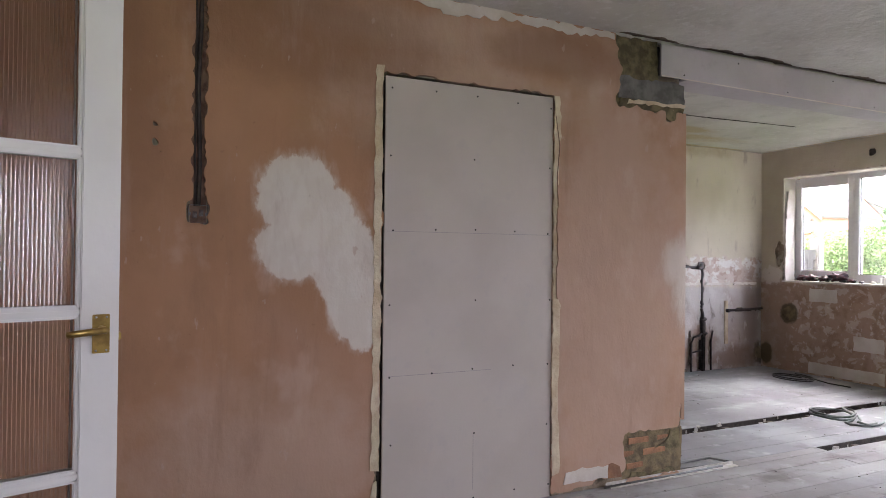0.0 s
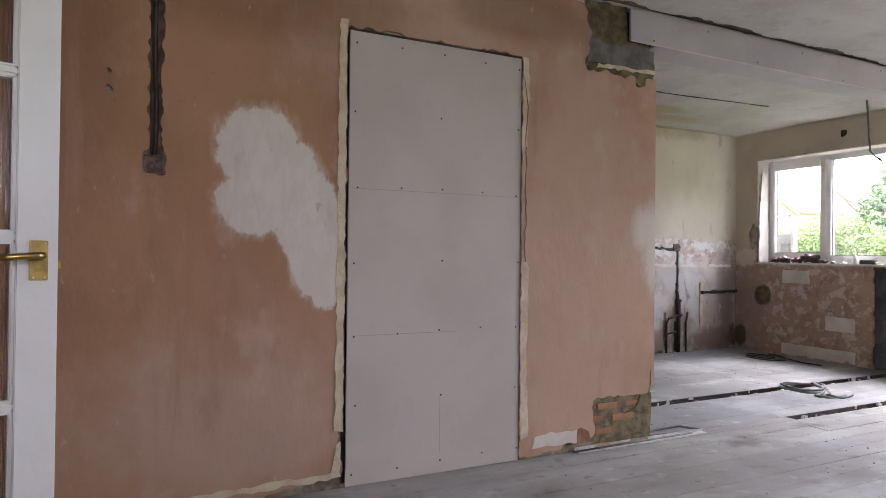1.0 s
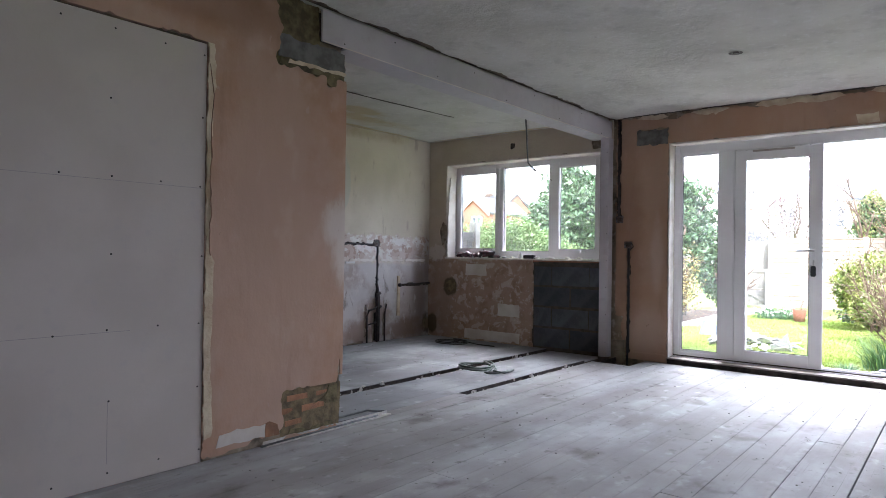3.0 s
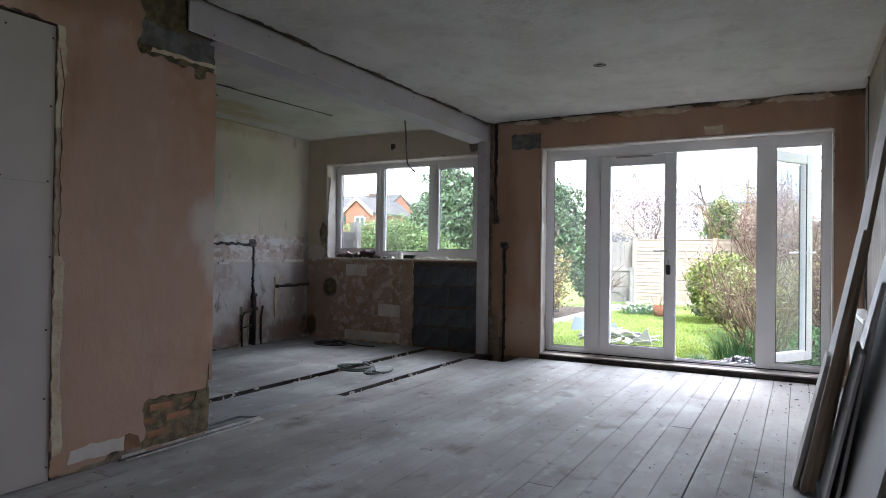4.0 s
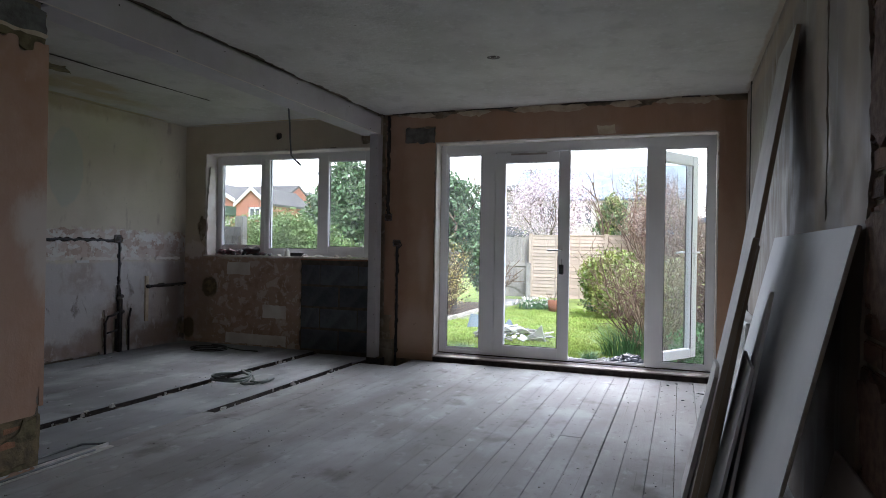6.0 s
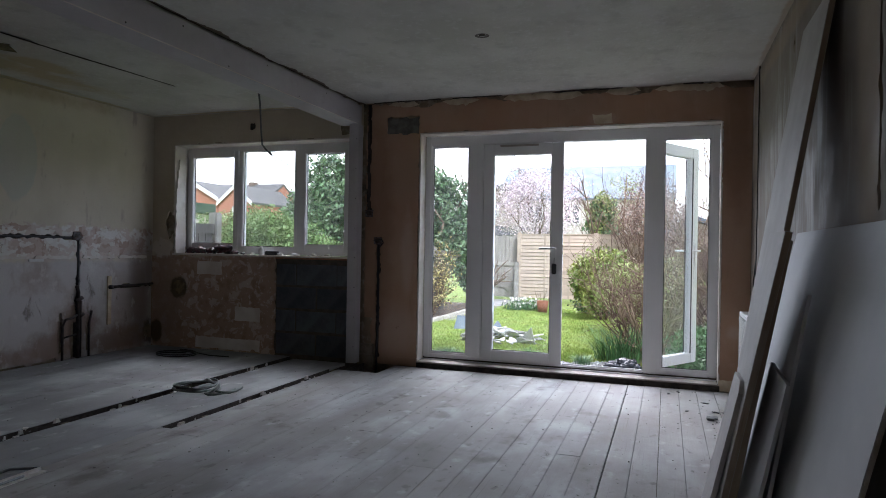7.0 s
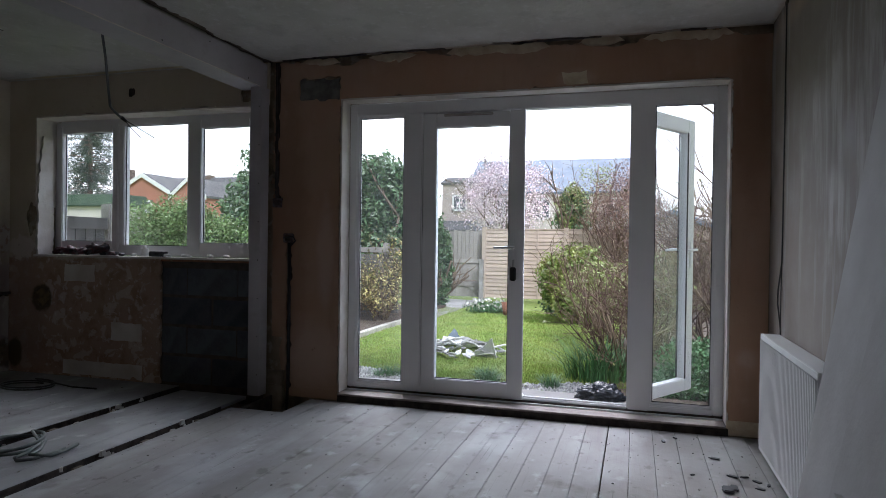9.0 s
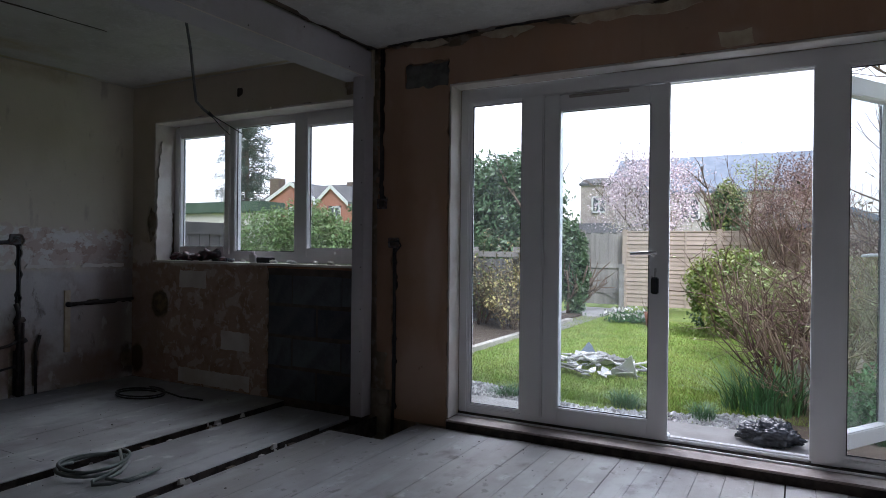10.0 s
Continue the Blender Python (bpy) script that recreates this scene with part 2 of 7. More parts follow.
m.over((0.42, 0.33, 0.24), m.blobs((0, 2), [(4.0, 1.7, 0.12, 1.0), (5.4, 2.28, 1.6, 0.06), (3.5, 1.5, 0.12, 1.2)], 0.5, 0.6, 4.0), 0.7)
m.over((0.68, 0.68, 0.67), m.math("MULTIPLY", m.blobs((0, 2), [(5.5, 1.5, 0.6, 0.5), (5.0, 1.2, 0.4, 0.4)], 0.3, 0.6, 5.0), m.step(m.noise((14, 6, 2.0), 6.0, 0.65), 0.4, 0.7)), 0.6)
m.over((0.2, 0.15, 0.1), m.blobs((0, 2), [(5.32, 2.14, 0.03, 0.05), (5.1, 2.05, 0.02, 0.03), (3.9, 2.1, 0.03, 0.05), (4.4, 2.2, 0.03, 0.03)], 0.2, 0.5, 20.0), 0.9)
M_SOUTH = m.uneven_gloss(0.6, 0.9, 5.0).bump((8, 8, 2), 0.15, 6.0, 0.006).done()
m = Nodes("ceiling_paint", 0.9).base((0.60, 0.588, 0.55), (0.50, 0.488, 0.45), 1.6)
m.speckle((0.38, 0.37, 0.35), 6.0, 0.52, 0.7, 0.4, 6.0).speckle((0.66, 0.66, 0.65), 22.0, 0.55, 0.68, 0.4, 5.0).speckle((0.16, 0.14, 0.11), 7.0, 0.74, 0.77, 0.7, 8.0)
m.over((0.42, 0.33, 0.17), m.blobs((0, 1), [(4.5, 5.1, 1.3, 0.18), (4.2, 4.5, 0.25, 0.08), (5.2, 4.85, 0.3, 0.12), (4.9, 5.44, 2.2, 0.04), (6.95, 4.5, 0.03, 1.0)], 0.4, 0.9, 4.0), 0.75)
m.over((0.42, 0.33, 0.25), m.blobs((0, 1), [(6.99, 1.4, 0.03, 1.7), (5.5, -0.2, 1.6, 0.025)], 0.4, 0.7, 7.0), 0.8)
M_CEIL = m.bump(16.0, 0.7, 5.0, 0.014).bump(60.0, 0.2, 3.0).done()
m = Nodes("masonry_core", 0.95).base((0.30, 0.24, 0.17), (0.2, 0.16, 0.11), 4.0).speckle((0.42, 0.38, 0.3), 12.0, 0.52, 0.66, 0.7)
M_CORE = m.speckle((0.1, 0.08, 0.06), 8.0, 0.55, 0.7, 0.7).bump(22.0, 0.8, 6.0, 0.02).done()
M_WHITE_PLASTER = plain("white_plaster", (0.74, 0.70, 0.65), (0.62, 0.56, 0.5), 5.0, 0.85, bump=0.3, bump_s=25.0, world_space=True)
M_CREAM_EDGE = plain("cream_edge_filler", (0.70, 0.62, 0.46), (0.56, 0.44, 0.3), 9.0, 0.9, bump=0.6, bump_s=40.0, world_space=True)
m = Nodes("plasterboard_face", 0.75).base((0.575, 0.52, 0.475), (0.525, 0.47, 0.425), 2.2).speckle((0.5, 0.46, 0.45), 14.0, 0.58, 0.72, 0.3)
M_BOARD = m.bump(60.0, 0.06).done()
m = Nodes("plasterboard_white", 0.7, world_space=False).base((0.64, 0.64, 0.645), (0.56, 0.565, 0.58), 2.0).speckle((0.55, 0.54, 0.53), 10.0, 0.6, 0.75, 0.3)
M_SHEET = m.bump(50.0, 0.06).done()
M_GYPSUM = plain("gypsum_edge", (0.66, 0.64, 0.6), (0.5, 0.47, 0.42), 20.0, 0.95, bump=0.5)
M_PENCIL = plain("pencil_line", (0.33, 0.3, 0.29), (0.42, 0.39, 0.38), 60.0, 0.8)
m = Nodes("lilac_beam_board", 0.75).base((0.53, 0.505, 0.525), (0.475, 0.45, 0.468), 2.5).speckle((0.42, 0.385, 0.40), 12.0, 0.56, 0.72, 0.4)
M_BEAM = m.bump(40.0, 0.1).done()
M_SCREW = plain("screw_steel", (0.05, 0.045, 0.045), (0.02, 0.02, 0.02), 30.0, 0.5, 0.6)
m = Nodes("dusty_floorboard", 0.85).base((0.34, 0.325, 0.31), (0.235, 0.22, 0.205), (1.2, 1.2, 1), 0.3, 0.7)
m.over((0.2, 0.175, 0.15), m.step(m.noise((2.0, 60.0, 20.0), 5.0, 0.6), 0.55, 0.75), 0.35)
m.speckle((0.48, 0.485, 0.49), (1.3, 2.6, 1), 0.45, 0.7, 0.55, 8.0)
m.speckle((0.55, 0.55, 0.55), (7.0, 9.0, 1), 0.58, 0.72, 0.4, 8.0)
m.speckle((0.12, 0.105, 0.09), (3.0, 3.6, 1), 0.56, 0.74, 0.7, 8.0)
m.speckle((0.1, 0.085, 0.075), (9.0, 12.0, 1), 0.6, 0.7, 0.5, 9.0)
m.over((0.1, 0.085, 0.075), m.step(m.noise((1.5, 140.0, 1), 3.0, 0.5), 0.66, 0.74), 0.5)
m.speckle((0.08, 0.07, 0.06), 30.0, 0.68, 0.77, 0.7)
m.speckle((0.07, 0.06, 0.055), (80.0, 80.0, 1), 0.74, 0.8, 0.6)
m.over((0.17, 0.155, 0.145), m.blobs((0, 1), [(6.5, 0.15, 0.5, 0.3), (4.6, 1.6, 0.5, 0.12), (5.0, 2.3, 0.8, 0.1), (5.9, 1.3, 0.3, 0.08), (3.9, 2.5, 0.6, 0.2), (5.2, 0.9, 0.25, 0.15)], 0.7, 1.0, 4.0), 0.45)
m.varied(0.05)
M_FLOOR = m.uneven_gloss(0.75, 0.95, 3.0).bump((4, 50, 20), 0.2, 5.0, 0.005).bump(30.0, 0.12).done()
m = Nodes("dusty_kitchen_board", 0.85).base((0.31, 0.312, 0.315), (0.215, 0.215, 0.217), 1.2, 0.3, 0.7)
m.speckle((0.45, 0.46, 0.47), (1.2, 2.0, 1), 0.48, 0.66, 0.7, 7.0)
m.speckle((0.55, 0.55, 0.55), (6.0, 8.0, 1), 0.58, 0.72, 0.5, 8.0)
m.speckle((0.17, 0.16, 0.155), 3.4, 0.56, 0.72, 0.6, 8.0)
m.speckle((0.08, 0.07, 0.06), 26.0, 0.68, 0.77, 0.7)
M_KFLOOR = m.varied(0.03).bump(20.0, 0.2).done()
M_SUBFLOOR = plain("earth_subfloor", (0.06, 0.052, 0.045), (0.035, 0.03, 0.028), 6.0, 0.95, bump=0.8, bump_s=20.0, world_space=True)
M_JOIST = plain("old_joist_wood", (0.17, 0.13, 0.09), (0.1, 0.075, 0.055), 8.0, 0.9, bump=0.4, world_space=True)
m = Nodes("timber_plank", 0.7, world_space=False).base((0.45, 0.365, 0.275), (0.35, 0.275, 0.2), (3, 3, 0.7))
m.over((0.2, 0.15, 0.1), m.step(m.noise((40, 40, 1.5), 4.0), 0.55, 0.75), 0.5)
M_PALEBOARD = plain("pale_dusty_board", (0.56, 0.545, 0.52), (0.46, 0.44, 0.415), 3.0, 0.75, bump=0.15)
M_TIMBER = m.speckle((0.5, 0.47, 0.44), 3.0, 0.5, 0.7, 0.6).bump((40, 40, 3), 0.25).done()
m = Nodes("brick", 0.9, world_space=False).base((0.42, 0.2, 0.1), (0.27, 0.14, 0.08), 9.0).speckle((0.46, 0.36, 0.24), 14.0, 0.6, 0.72, 0.5)
M_BRICK = m.varied(0.15).bump(30.0, 0.7, 6.0, 0.01).done()
m = Nodes("dark_brick", 0.95, world_space=False).base((0.16, 0.085, 0.05), (0.1, 0.06, 0.04), 9.0).speckle((0.28, 0.2, 0.13), 12.0, 0.55, 0.7, 0.5)
M_DBRICK = m.varied(0.3).bump(30.0, 0.7, 6.0, 0.01).done()
m = Nodes("concrete_block", 0.95, world_space=False).base((0.125, 0.132, 0.15), (0.085, 0.09, 0.102), 7.0).speckle((0.16, 0.16, 0.17), 40.0, 0.6, 0.72, 0.5)
M_BLOCK = m.varied(0.2).bump(55.0, 0.8, 5.0, 0.008).done()
M_BLOCKMORTAR = plain("tan_block_mortar", (0.13, 0.105, 0.085), (0.08, 0.07, 0.06), 14.0, 0.95, bump=0.6, world_space=True)
M_UPVC = plain("white_upvc", (0.86, 0.86, 0.865), (0.82, 0.82, 0.825), 3.0, 0.32)
M_GASKET = plain("black_gasket", (0.02, 0.02, 0.022), (0.03, 0.03, 0.032), 10.0, 0.6)
M_DOORPAINT = plain("white_gloss_paint", (0.76, 0.75, 0.725), (0.70, 0.685, 0.655), 2.5, 0.35, bump=0.08, bump_s=30.0)
M_BRASS = plain("worn_brass", (0.55, 0.38, 0.12), (0.34, 0.23, 0.08), 30.0, 0.32, 1.0)
M_CHROME = plain("satin_metal", (0.6, 0.6, 0.6), (0.5, 0.5, 0.5), 20.0, 0.3, 1.0)
M_BLACK = plain("black_plastic", (0.015, 0.015, 0.017), (0.03, 0.03, 0.032), 20.0, 0.5)
# Near-black: paints the shade of gaps and recesses; also steel and box cover.
M_NEARBLACK = plain("dark_channel", (0.035, 0.028, 0.024), (0.075, 0.06, 0.05), 18.0, 0.95, bump=0.8, bump_s=40.0, world_space=True)
M_YELLOWMORTAR = plain("yellow_mortar", (0.22, 0.18, 0.09), (0.09, 0.075, 0.04), 14.0, 0.95, bump=0.9, bump_s=30.0, world_space=True)
M_BRICKBED = plain("brown_brick_bed", (0.25, 0.19, 0.1), (0.13, 0.1, 0.06), 18.0, 0.95, bump=0.9, bump_s=35.0, world_space=True)
M_BLOCKSTONE = plain("dirty_stone", (0.34, 0.29, 0.22), (0.2, 0.17, 0.13), 9.0, 0.95, bump=0.6, bump_s=30.0, world_space=True)
M_PAD = plain("padstone_concrete", (0.2, 0.195, 0.18), (0.12, 0.115, 0.105), 14.0, 0.95, bump=0.7, bump_s=40.0, world_space=True)
M_SILL = plain("dusty_sill", (0.34, 0.29, 0.26), (0.24, 0.2, 0.18), 8.0, 0.85, bump=0.3, world_space=True)
M_CHASE = plain("chased_brick_dust", (0.13, 0.075, 0.055), (0.22, 0.14, 0.1), 25.0, 0.95, bump=0.7, bump_s=50.0, world_space=True)
M_RUST = plain("rusty_box_steel", (0.09, 0.06, 0.05), (0.2, 0.19, 0.19), 30.0, 0.6, 0.6)
M_CABLE = plain("grey_cable", (0.11, 0.115, 0.12), (0.18, 0.185, 0.18), 12.0, 0.55)
M_GCABLE = plain("green_grey_cable", (0.10, 0.125, 0.115), (0.17, 0.19, 0.175), 12.0, 0.55)
M_COPPER = plain("dull_pipe", (0.09, 0.07, 0.06), (0.045, 0.04, 0.038), 14.0, 0.6, 0.3)
M_RAD = plain("radiator_enamel", (0.78, 0.78, 0.77), (0.74, 0.74, 0.73), 2.0, 0.35)
M_CHIP = plain("rubble_chip", (0.10, 0.09, 0.08), (0.36, 0.34, 0.32), 0.7, 0.9, world_space=True, isl=0.5)
M_TOOL = plain("dark_red_tool", (0.10, 0.03, 0.035), (0.03, 0.025, 0.03), 22.0, 0.45)
M_LABEL = plain("white_label", (0.7, 0.7, 0.68), (0.6, 0.6, 0.58), 9.0, 0.6)


def glass(name, rough=0.0, tint=(0.97, 0.99, 0.98), reeded=False):
    m = Nodes(name, rough, 0.0, False)
    m.bsdf.inputs["Base Color"].default_value = (*tint, 1)
    m.bsdf.inputs["Transmission Weight"].default_value = 1.0
    m.bsdf.inputs["IOR"].default_value = 1.45
    if reeded:
        m.bump(14.0, 0.15)
    return m.done()


def thin_glass(name):
    """A double-glazed pane: mostly clear, with a weak mirror on top."""
    m = Nodes(name, 0.02, 0.0, False)
    clear = m.n.new("ShaderNodeBsdfTransparent")
    clear.inputs[0].default_value = (0.96, 0.98, 0.975, 1)
    gloss = m.n.new("ShaderNodeBsdfGlossy")
    gloss.inputs["Roughness"].default_value = 0.02
    facing = m.n.new("ShaderNodeLayerWeight").outputs["Facing"]
    both = m.n.new("ShaderNodeMixShader")
    m.l.new(m.math("ADD", m.math("MULTIPLY", m.math("POWER", facing, 5.0), 0.7), 0.035), both.inputs[0])
    m.l.new(clear.outputs[0], both.inputs[1])
    m.l.new(gloss.outputs[0], both.inputs[2])
    dust = m.n.new("ShaderNodeBsdfTranslucent")
    dust.inputs[0].default_value = (0.9, 0.92, 0.95, 1)
    film_of_dust = m.n.new("ShaderNodeMixShader")
    m.put(m.step(m.noise((1.0, 5.0, 3.0), 5.0), 0.35, 0.7, 0.003, 0.012), film_of_dust.inputs[0])
    m.l.new(both.outputs[0], film_of_dust.inputs[1])
    m.l.new(dust.outputs[0], film_of_dust.inputs[2])
    m.l.new(film_of_dust.outputs[0], m.n["Material Output"].inputs["Surface"])
    return m.mat


M_PANE = thin_glass("window_glass")
M_REED = glass("reeded_glass", 0.14, (0.74, 0.72, 0.7))

# garden
m = Nodes("lawn", 0.95).base((0.24, 0.32, 0.065), (0.17, 0.24, 0.05), 1.2).speckle((0.26, 0.28, 0.09), 7.0, 0.5, 0.7, 0.6)
M_LAWN = m.speckle((0.16, 0.13, 0.06), 5.0, 0.62, 0.75, 0.4).bump(60.0, 0.8, 4.0, 0.03).done()
M_BLADE = plain("grass_blade", (0.28, 0.39, 0.07), (0.42, 0.49, 0.13), 3.0, 0.7, world_space=True, isl=0.35)
M_SOIL = plain("garden_soil", (0.09, 0.065, 0.045), (0.13, 0.10, 0.07), 4.0, 0.95, bump=0.8, bump_s=25.0, world_space=True)
M_PAVING = plain("grey_paving", (0.34, 0.33, 0.31), (0.25, 0.24, 0.22), 3.0, 0.9, bump=0.4, bump_s=40.0, world_space=True)
M_GRAVEL = plain("white_gravel", (0.62, 0.61, 0.59), (0.42, 0.41, 0.39), 6.0, 0.9, world_space=True, isl=0.35)
M_SLEEPER = plain("pale_timber_edging", (0.6, 0.57, 0.5), (0.48, 0.45, 0.39), 5.0, 0.85, bump=0.3)
m = Nodes("fence_larch", 0.85, world_space=False).base((0.60, 0.49, 0.40), (0.50, 0.40, 0.32), 2.0)
M_FENCE = m.varied(0.12).bump((3, 30, 30), 0.3).done()
m = Nodes("weathered_wood", 0.9, world_space=False).base((0.40, 0.37, 0.34), (0.31, 0.285, 0.26), (8, 8, 1.5))
M_GREYWOOD = m.varied(0.15).bump((30, 30, 3), 0.3).done()
m = Nodes("dark_weathered_wood", 0.9, world_space=False).base((0.2, 0.19, 0.18), (0.13, 0.125, 0.115), (8, 8, 1.5))
M_DARKWOOD = m.varied(0.15).bump((30, 30, 3), 0.3).done()
M_POST = plain("concrete_post", (0.38, 0.365, 0.34), (0.3, 0.285, 0.26), 6.0, 0.9, bump=0.3)
M_BARK = plain("bark", (0.13, 0.095, 0.07), (0.2, 0.15, 0.11), 12.0, 0.95, bump=0.6, bump_s=30.0)
M_TWIG = plain("reddish_twig", (0.13, 0.085, 0.06), (0.22, 0.155, 0.11), 4.0, 0.9, world_space=True, isl=0.3)


def leaf(name, a, b, rough=0.55):
    m = Nodes(name, rough).base(a, b, 3.0).islands(0.35)
    m.bsdf.inputs["Subsurface Weight"].default_value = 0.0
    return m.done()


M_LAUREL = leaf("laurel_leaf", (0.085, 0.145, 0.065), (0.16, 0.235, 0.115), 0.35)
M_HEDGE = leaf("hedge_leaf", (0.12, 0.185, 0.055), (0.2, 0.285, 0.1))
M_CONIFER = leaf("conifer_needles", (0.035, 0.06, 0.035), (0.065, 0.095, 0.06))
M_YELLOW = leaf("yellow_blossom", (0.5, 0.40, 0.13), (0.6, 0.5, 0.24))
M_OLIVE = leaf("olive_border_leaf", (0.13, 0.13, 0.06), (0.22, 0.2, 0.1))
M_PINK = leaf("pink_blossom", (0.72, 0.58, 0.64), (0.8, 0.7, 0.74))
M_CREAMLEAF = leaf("cream_green_leaf", (0.26, 0.31, 0.09), (0.40, 0.42, 0.2))
M_LIME = leaf("lime_leaf", (0.13, 0.19, 0.04), (0.34, 0.37, 0.1))
M_DAFF = leaf("daffodil_leaf", (0.085, 0.18, 0.07), (0.13, 0.24, 0.09))
M_WHITEFLOWER = leaf("white_flower", (0.7, 0.68, 0.62), (0.76, 0.75, 0.7))
M_RUSSET = leaf("russet_bud", (0.25, 0.15, 0.12), (0.36, 0.24, 0.2))
m = Nodes("far_red_brick", 0.9).base((0.43, 0.185, 0.125), (0.35, 0.155, 0.105), 1.5).speckle((0.42, 0.21, 0.15), 8.0, 0.5, 0.7, 0.5)
M_FARBRICK = m.done()
M_FARWALL = plain("pale_render", (0.6, 0.56, 0.5), (0.54, 0.5, 0.45), 0.8, 0.9, world_space=True)
M_PALEBRICK = plain("pale_brick", (0.46, 0.39, 0.35), (0.38, 0.32, 0.29), 3.0, 0.9, world_space=True)
M_TILE = plain("brown_roof_tiles", (0.085, 0.083, 0.082), (0.12, 0.115, 0.11), 2.0, 0.9, world_space=True, bump=0.4, bump_s=6.0)
M_SLATE = plain("blue_slate", (0.14, 0.185, 0.24), (0.19, 0.235, 0.29), 1.5, 0.6, world_space=True)
M_FASCIA = plain("white_bargeboard", (0.75, 0.74, 0.72), (0.7, 0.69, 0.67), 2.0, 0.6)
M_GREENROOF = plain("green_felt_roof", (0.055, 0.09, 0.06), (0.08, 0.12, 0.08), 3.0, 0.9)
M_DARKGLASS = plain("far_window_glass", (0.1, 0.11, 0.12), (0.16, 0.17, 0.18), 3.0, 0.15)
M_BAG = plain("dark_plastic_bag", (0.02, 0.024, 0.03), (0.05, 0.055, 0.065), 10.0, 0.25)
M_TERRA = plain("terracotta", (0.35, 0.14, 0.08), (0.28, 0.11, 0.06), 8.0, 0.85)
M_SHARD = plain("broken_white_board", (0.68, 0.68, 0.66), (0.34, 0.33, 0.31), 5.0, 0.8, vary=0.45)


# ---- mesh helpers ----
def link_mesh(name, verts, faces, material, parent=None, smooth=False):
    me = bpy.data.meshes.new(name)
    me.from_pydata([tuple(v) for v in verts], [], [tuple(f) for f in faces])
    me.materials.append(material)
    if smooth:
        me.polygons.foreach_set("use_smooth", [True] * len(me.polygons))
    me.update()
    ob = new(name, me)
    if parent is not None:
        ob.parent = parent
    return ob


def part(name, bm, material, parent=None, label="", smooth=False):
    """One bmesh as one mesh object, under a thing or a part."""
    bmesh.ops.recalc_face_normals(bm, faces=bm.faces)
    me = bpy.data.meshes.new(name)
    bm.to_mesh(me)
    bm.free()
    me.materials.append(material)
    if smooth:
        me.polygons.foreach_set("use_smooth", [True] * len(me.polygons))
    ob = new(name, me)
    if parent is not None:
        ob.parent = parent
    if label:
        ob["label"] = label
    return ob


def base(name, at, label, category, group="", turn=0.0):
    ob = new(name)
    ob.matrix_world = pose(*at, 0, 0, turn)
    return tagged(ob, label, category, group)


def box(bm, x0, x1, y0, y1, z0, z1, bevel=0.0, m=None):
    vs = [bm.verts.new((x, y, z)) for x in (x0, x1) for y in (y0, y1) for z in (z0, z1)]
    fs = [bm.faces.new([vs[i] for i in q]) for q in ((0, 1, 3, 2), (4, 6, 7, 5), (0, 4, 5, 1), (2, 3, 7, 6), (0, 2, 6, 4), (1, 5, 7, 3))]
    if bevel:
        edges = list({e for f in fs for e in f.edges})
        out = bmesh.ops.bevel(bm, geom=edges, offset=bevel, segments=2, affect="EDGES", clamp_overlap=True)
        vs = list({v for v in out["verts"]} | {v for v in vs if v.is_valid})
    if m is not None:
        bmesh.ops.transform(bm, matrix=m, verts=[v for v in vs if v.is_valid])
    return bm


def boxes(*rows, bevel=0.0):
    bm = bmesh.new()
    for r in rows:
        box(bm, *r, bevel=bevel)
    return bm


def tube_data(points, radius, sides=6, taper=1.0):
    """Vertices and faces of a round bar along points."""
    pts = [Vector(p) for p in points]
    verts, faces = [], []
    up = Vector((0.31, 0.17, 0.93))
    for i, p in enumerate(pts):
        d = (pts[min(i + 1, len(pts) - 1)] - pts[max(i - 1, 0)]).normalized()
        a = d.cross(up)
        a = a.normalized() if a.length > 1e-3 else d.orthogonal().normalized()
        b = d.cross(a)
        r = radius * (1 + (taper - 1) * i / max(1, len(pts) - 1))
        for k in range(sides):
            w = 2 * math.pi * k / sides
            verts.append(p + r * (math.cos(w) * a + math.sin(w) * b))
    n = len(pts)
    for i in range(n - 1):
        for k in range(sides):
            q = (k + 1) % sides
            faces.append((i * sides + k, i * sides + q, (i + 1) * sides + q, (i + 1) * sides + k))
    faces.append(tuple(range(sides))[::-1])
    faces.append(tuple((n - 1) * sides + k for k in range(sides)))
    return verts, faces


def tubes(name, runs, material, parent=None, sides=6):
    verts, faces = [], []
    for points, radius, taper in runs:
        v, f = tube_data(points, radius, sides, taper)
        k = len(verts)
        verts += v
        faces += [tuple(i + k for i in q) for q in f]
    return link_mesh(name, verts, faces, material, parent, True)


def vnoise(u, v, s, seed=0):
    """Smooth value noise from 0 to 1 on numpy arrays, with features s metres wide."""
    rng = np.random.RandomState(seed)
    grid = rng.rand(97, 97)
    u, v = np.asarray(u) / s, np.asarray(v) / s
    i, j = np.floor(u).astype(int), np.floor(v).astype(int)
    a, b = u - i, v - j
    a, b = a * a * (3 - 2 * a), b * b * (3 - 2 * b)
    g = lambda p, q: grid[p % 97, q % 97]
    return (g(i, j) * (1 - a) + g(i + 1, j) * a) * (1 - b) + (g(i, j + 1) * (1 - a) + g(i + 1, j + 1) * a) * b


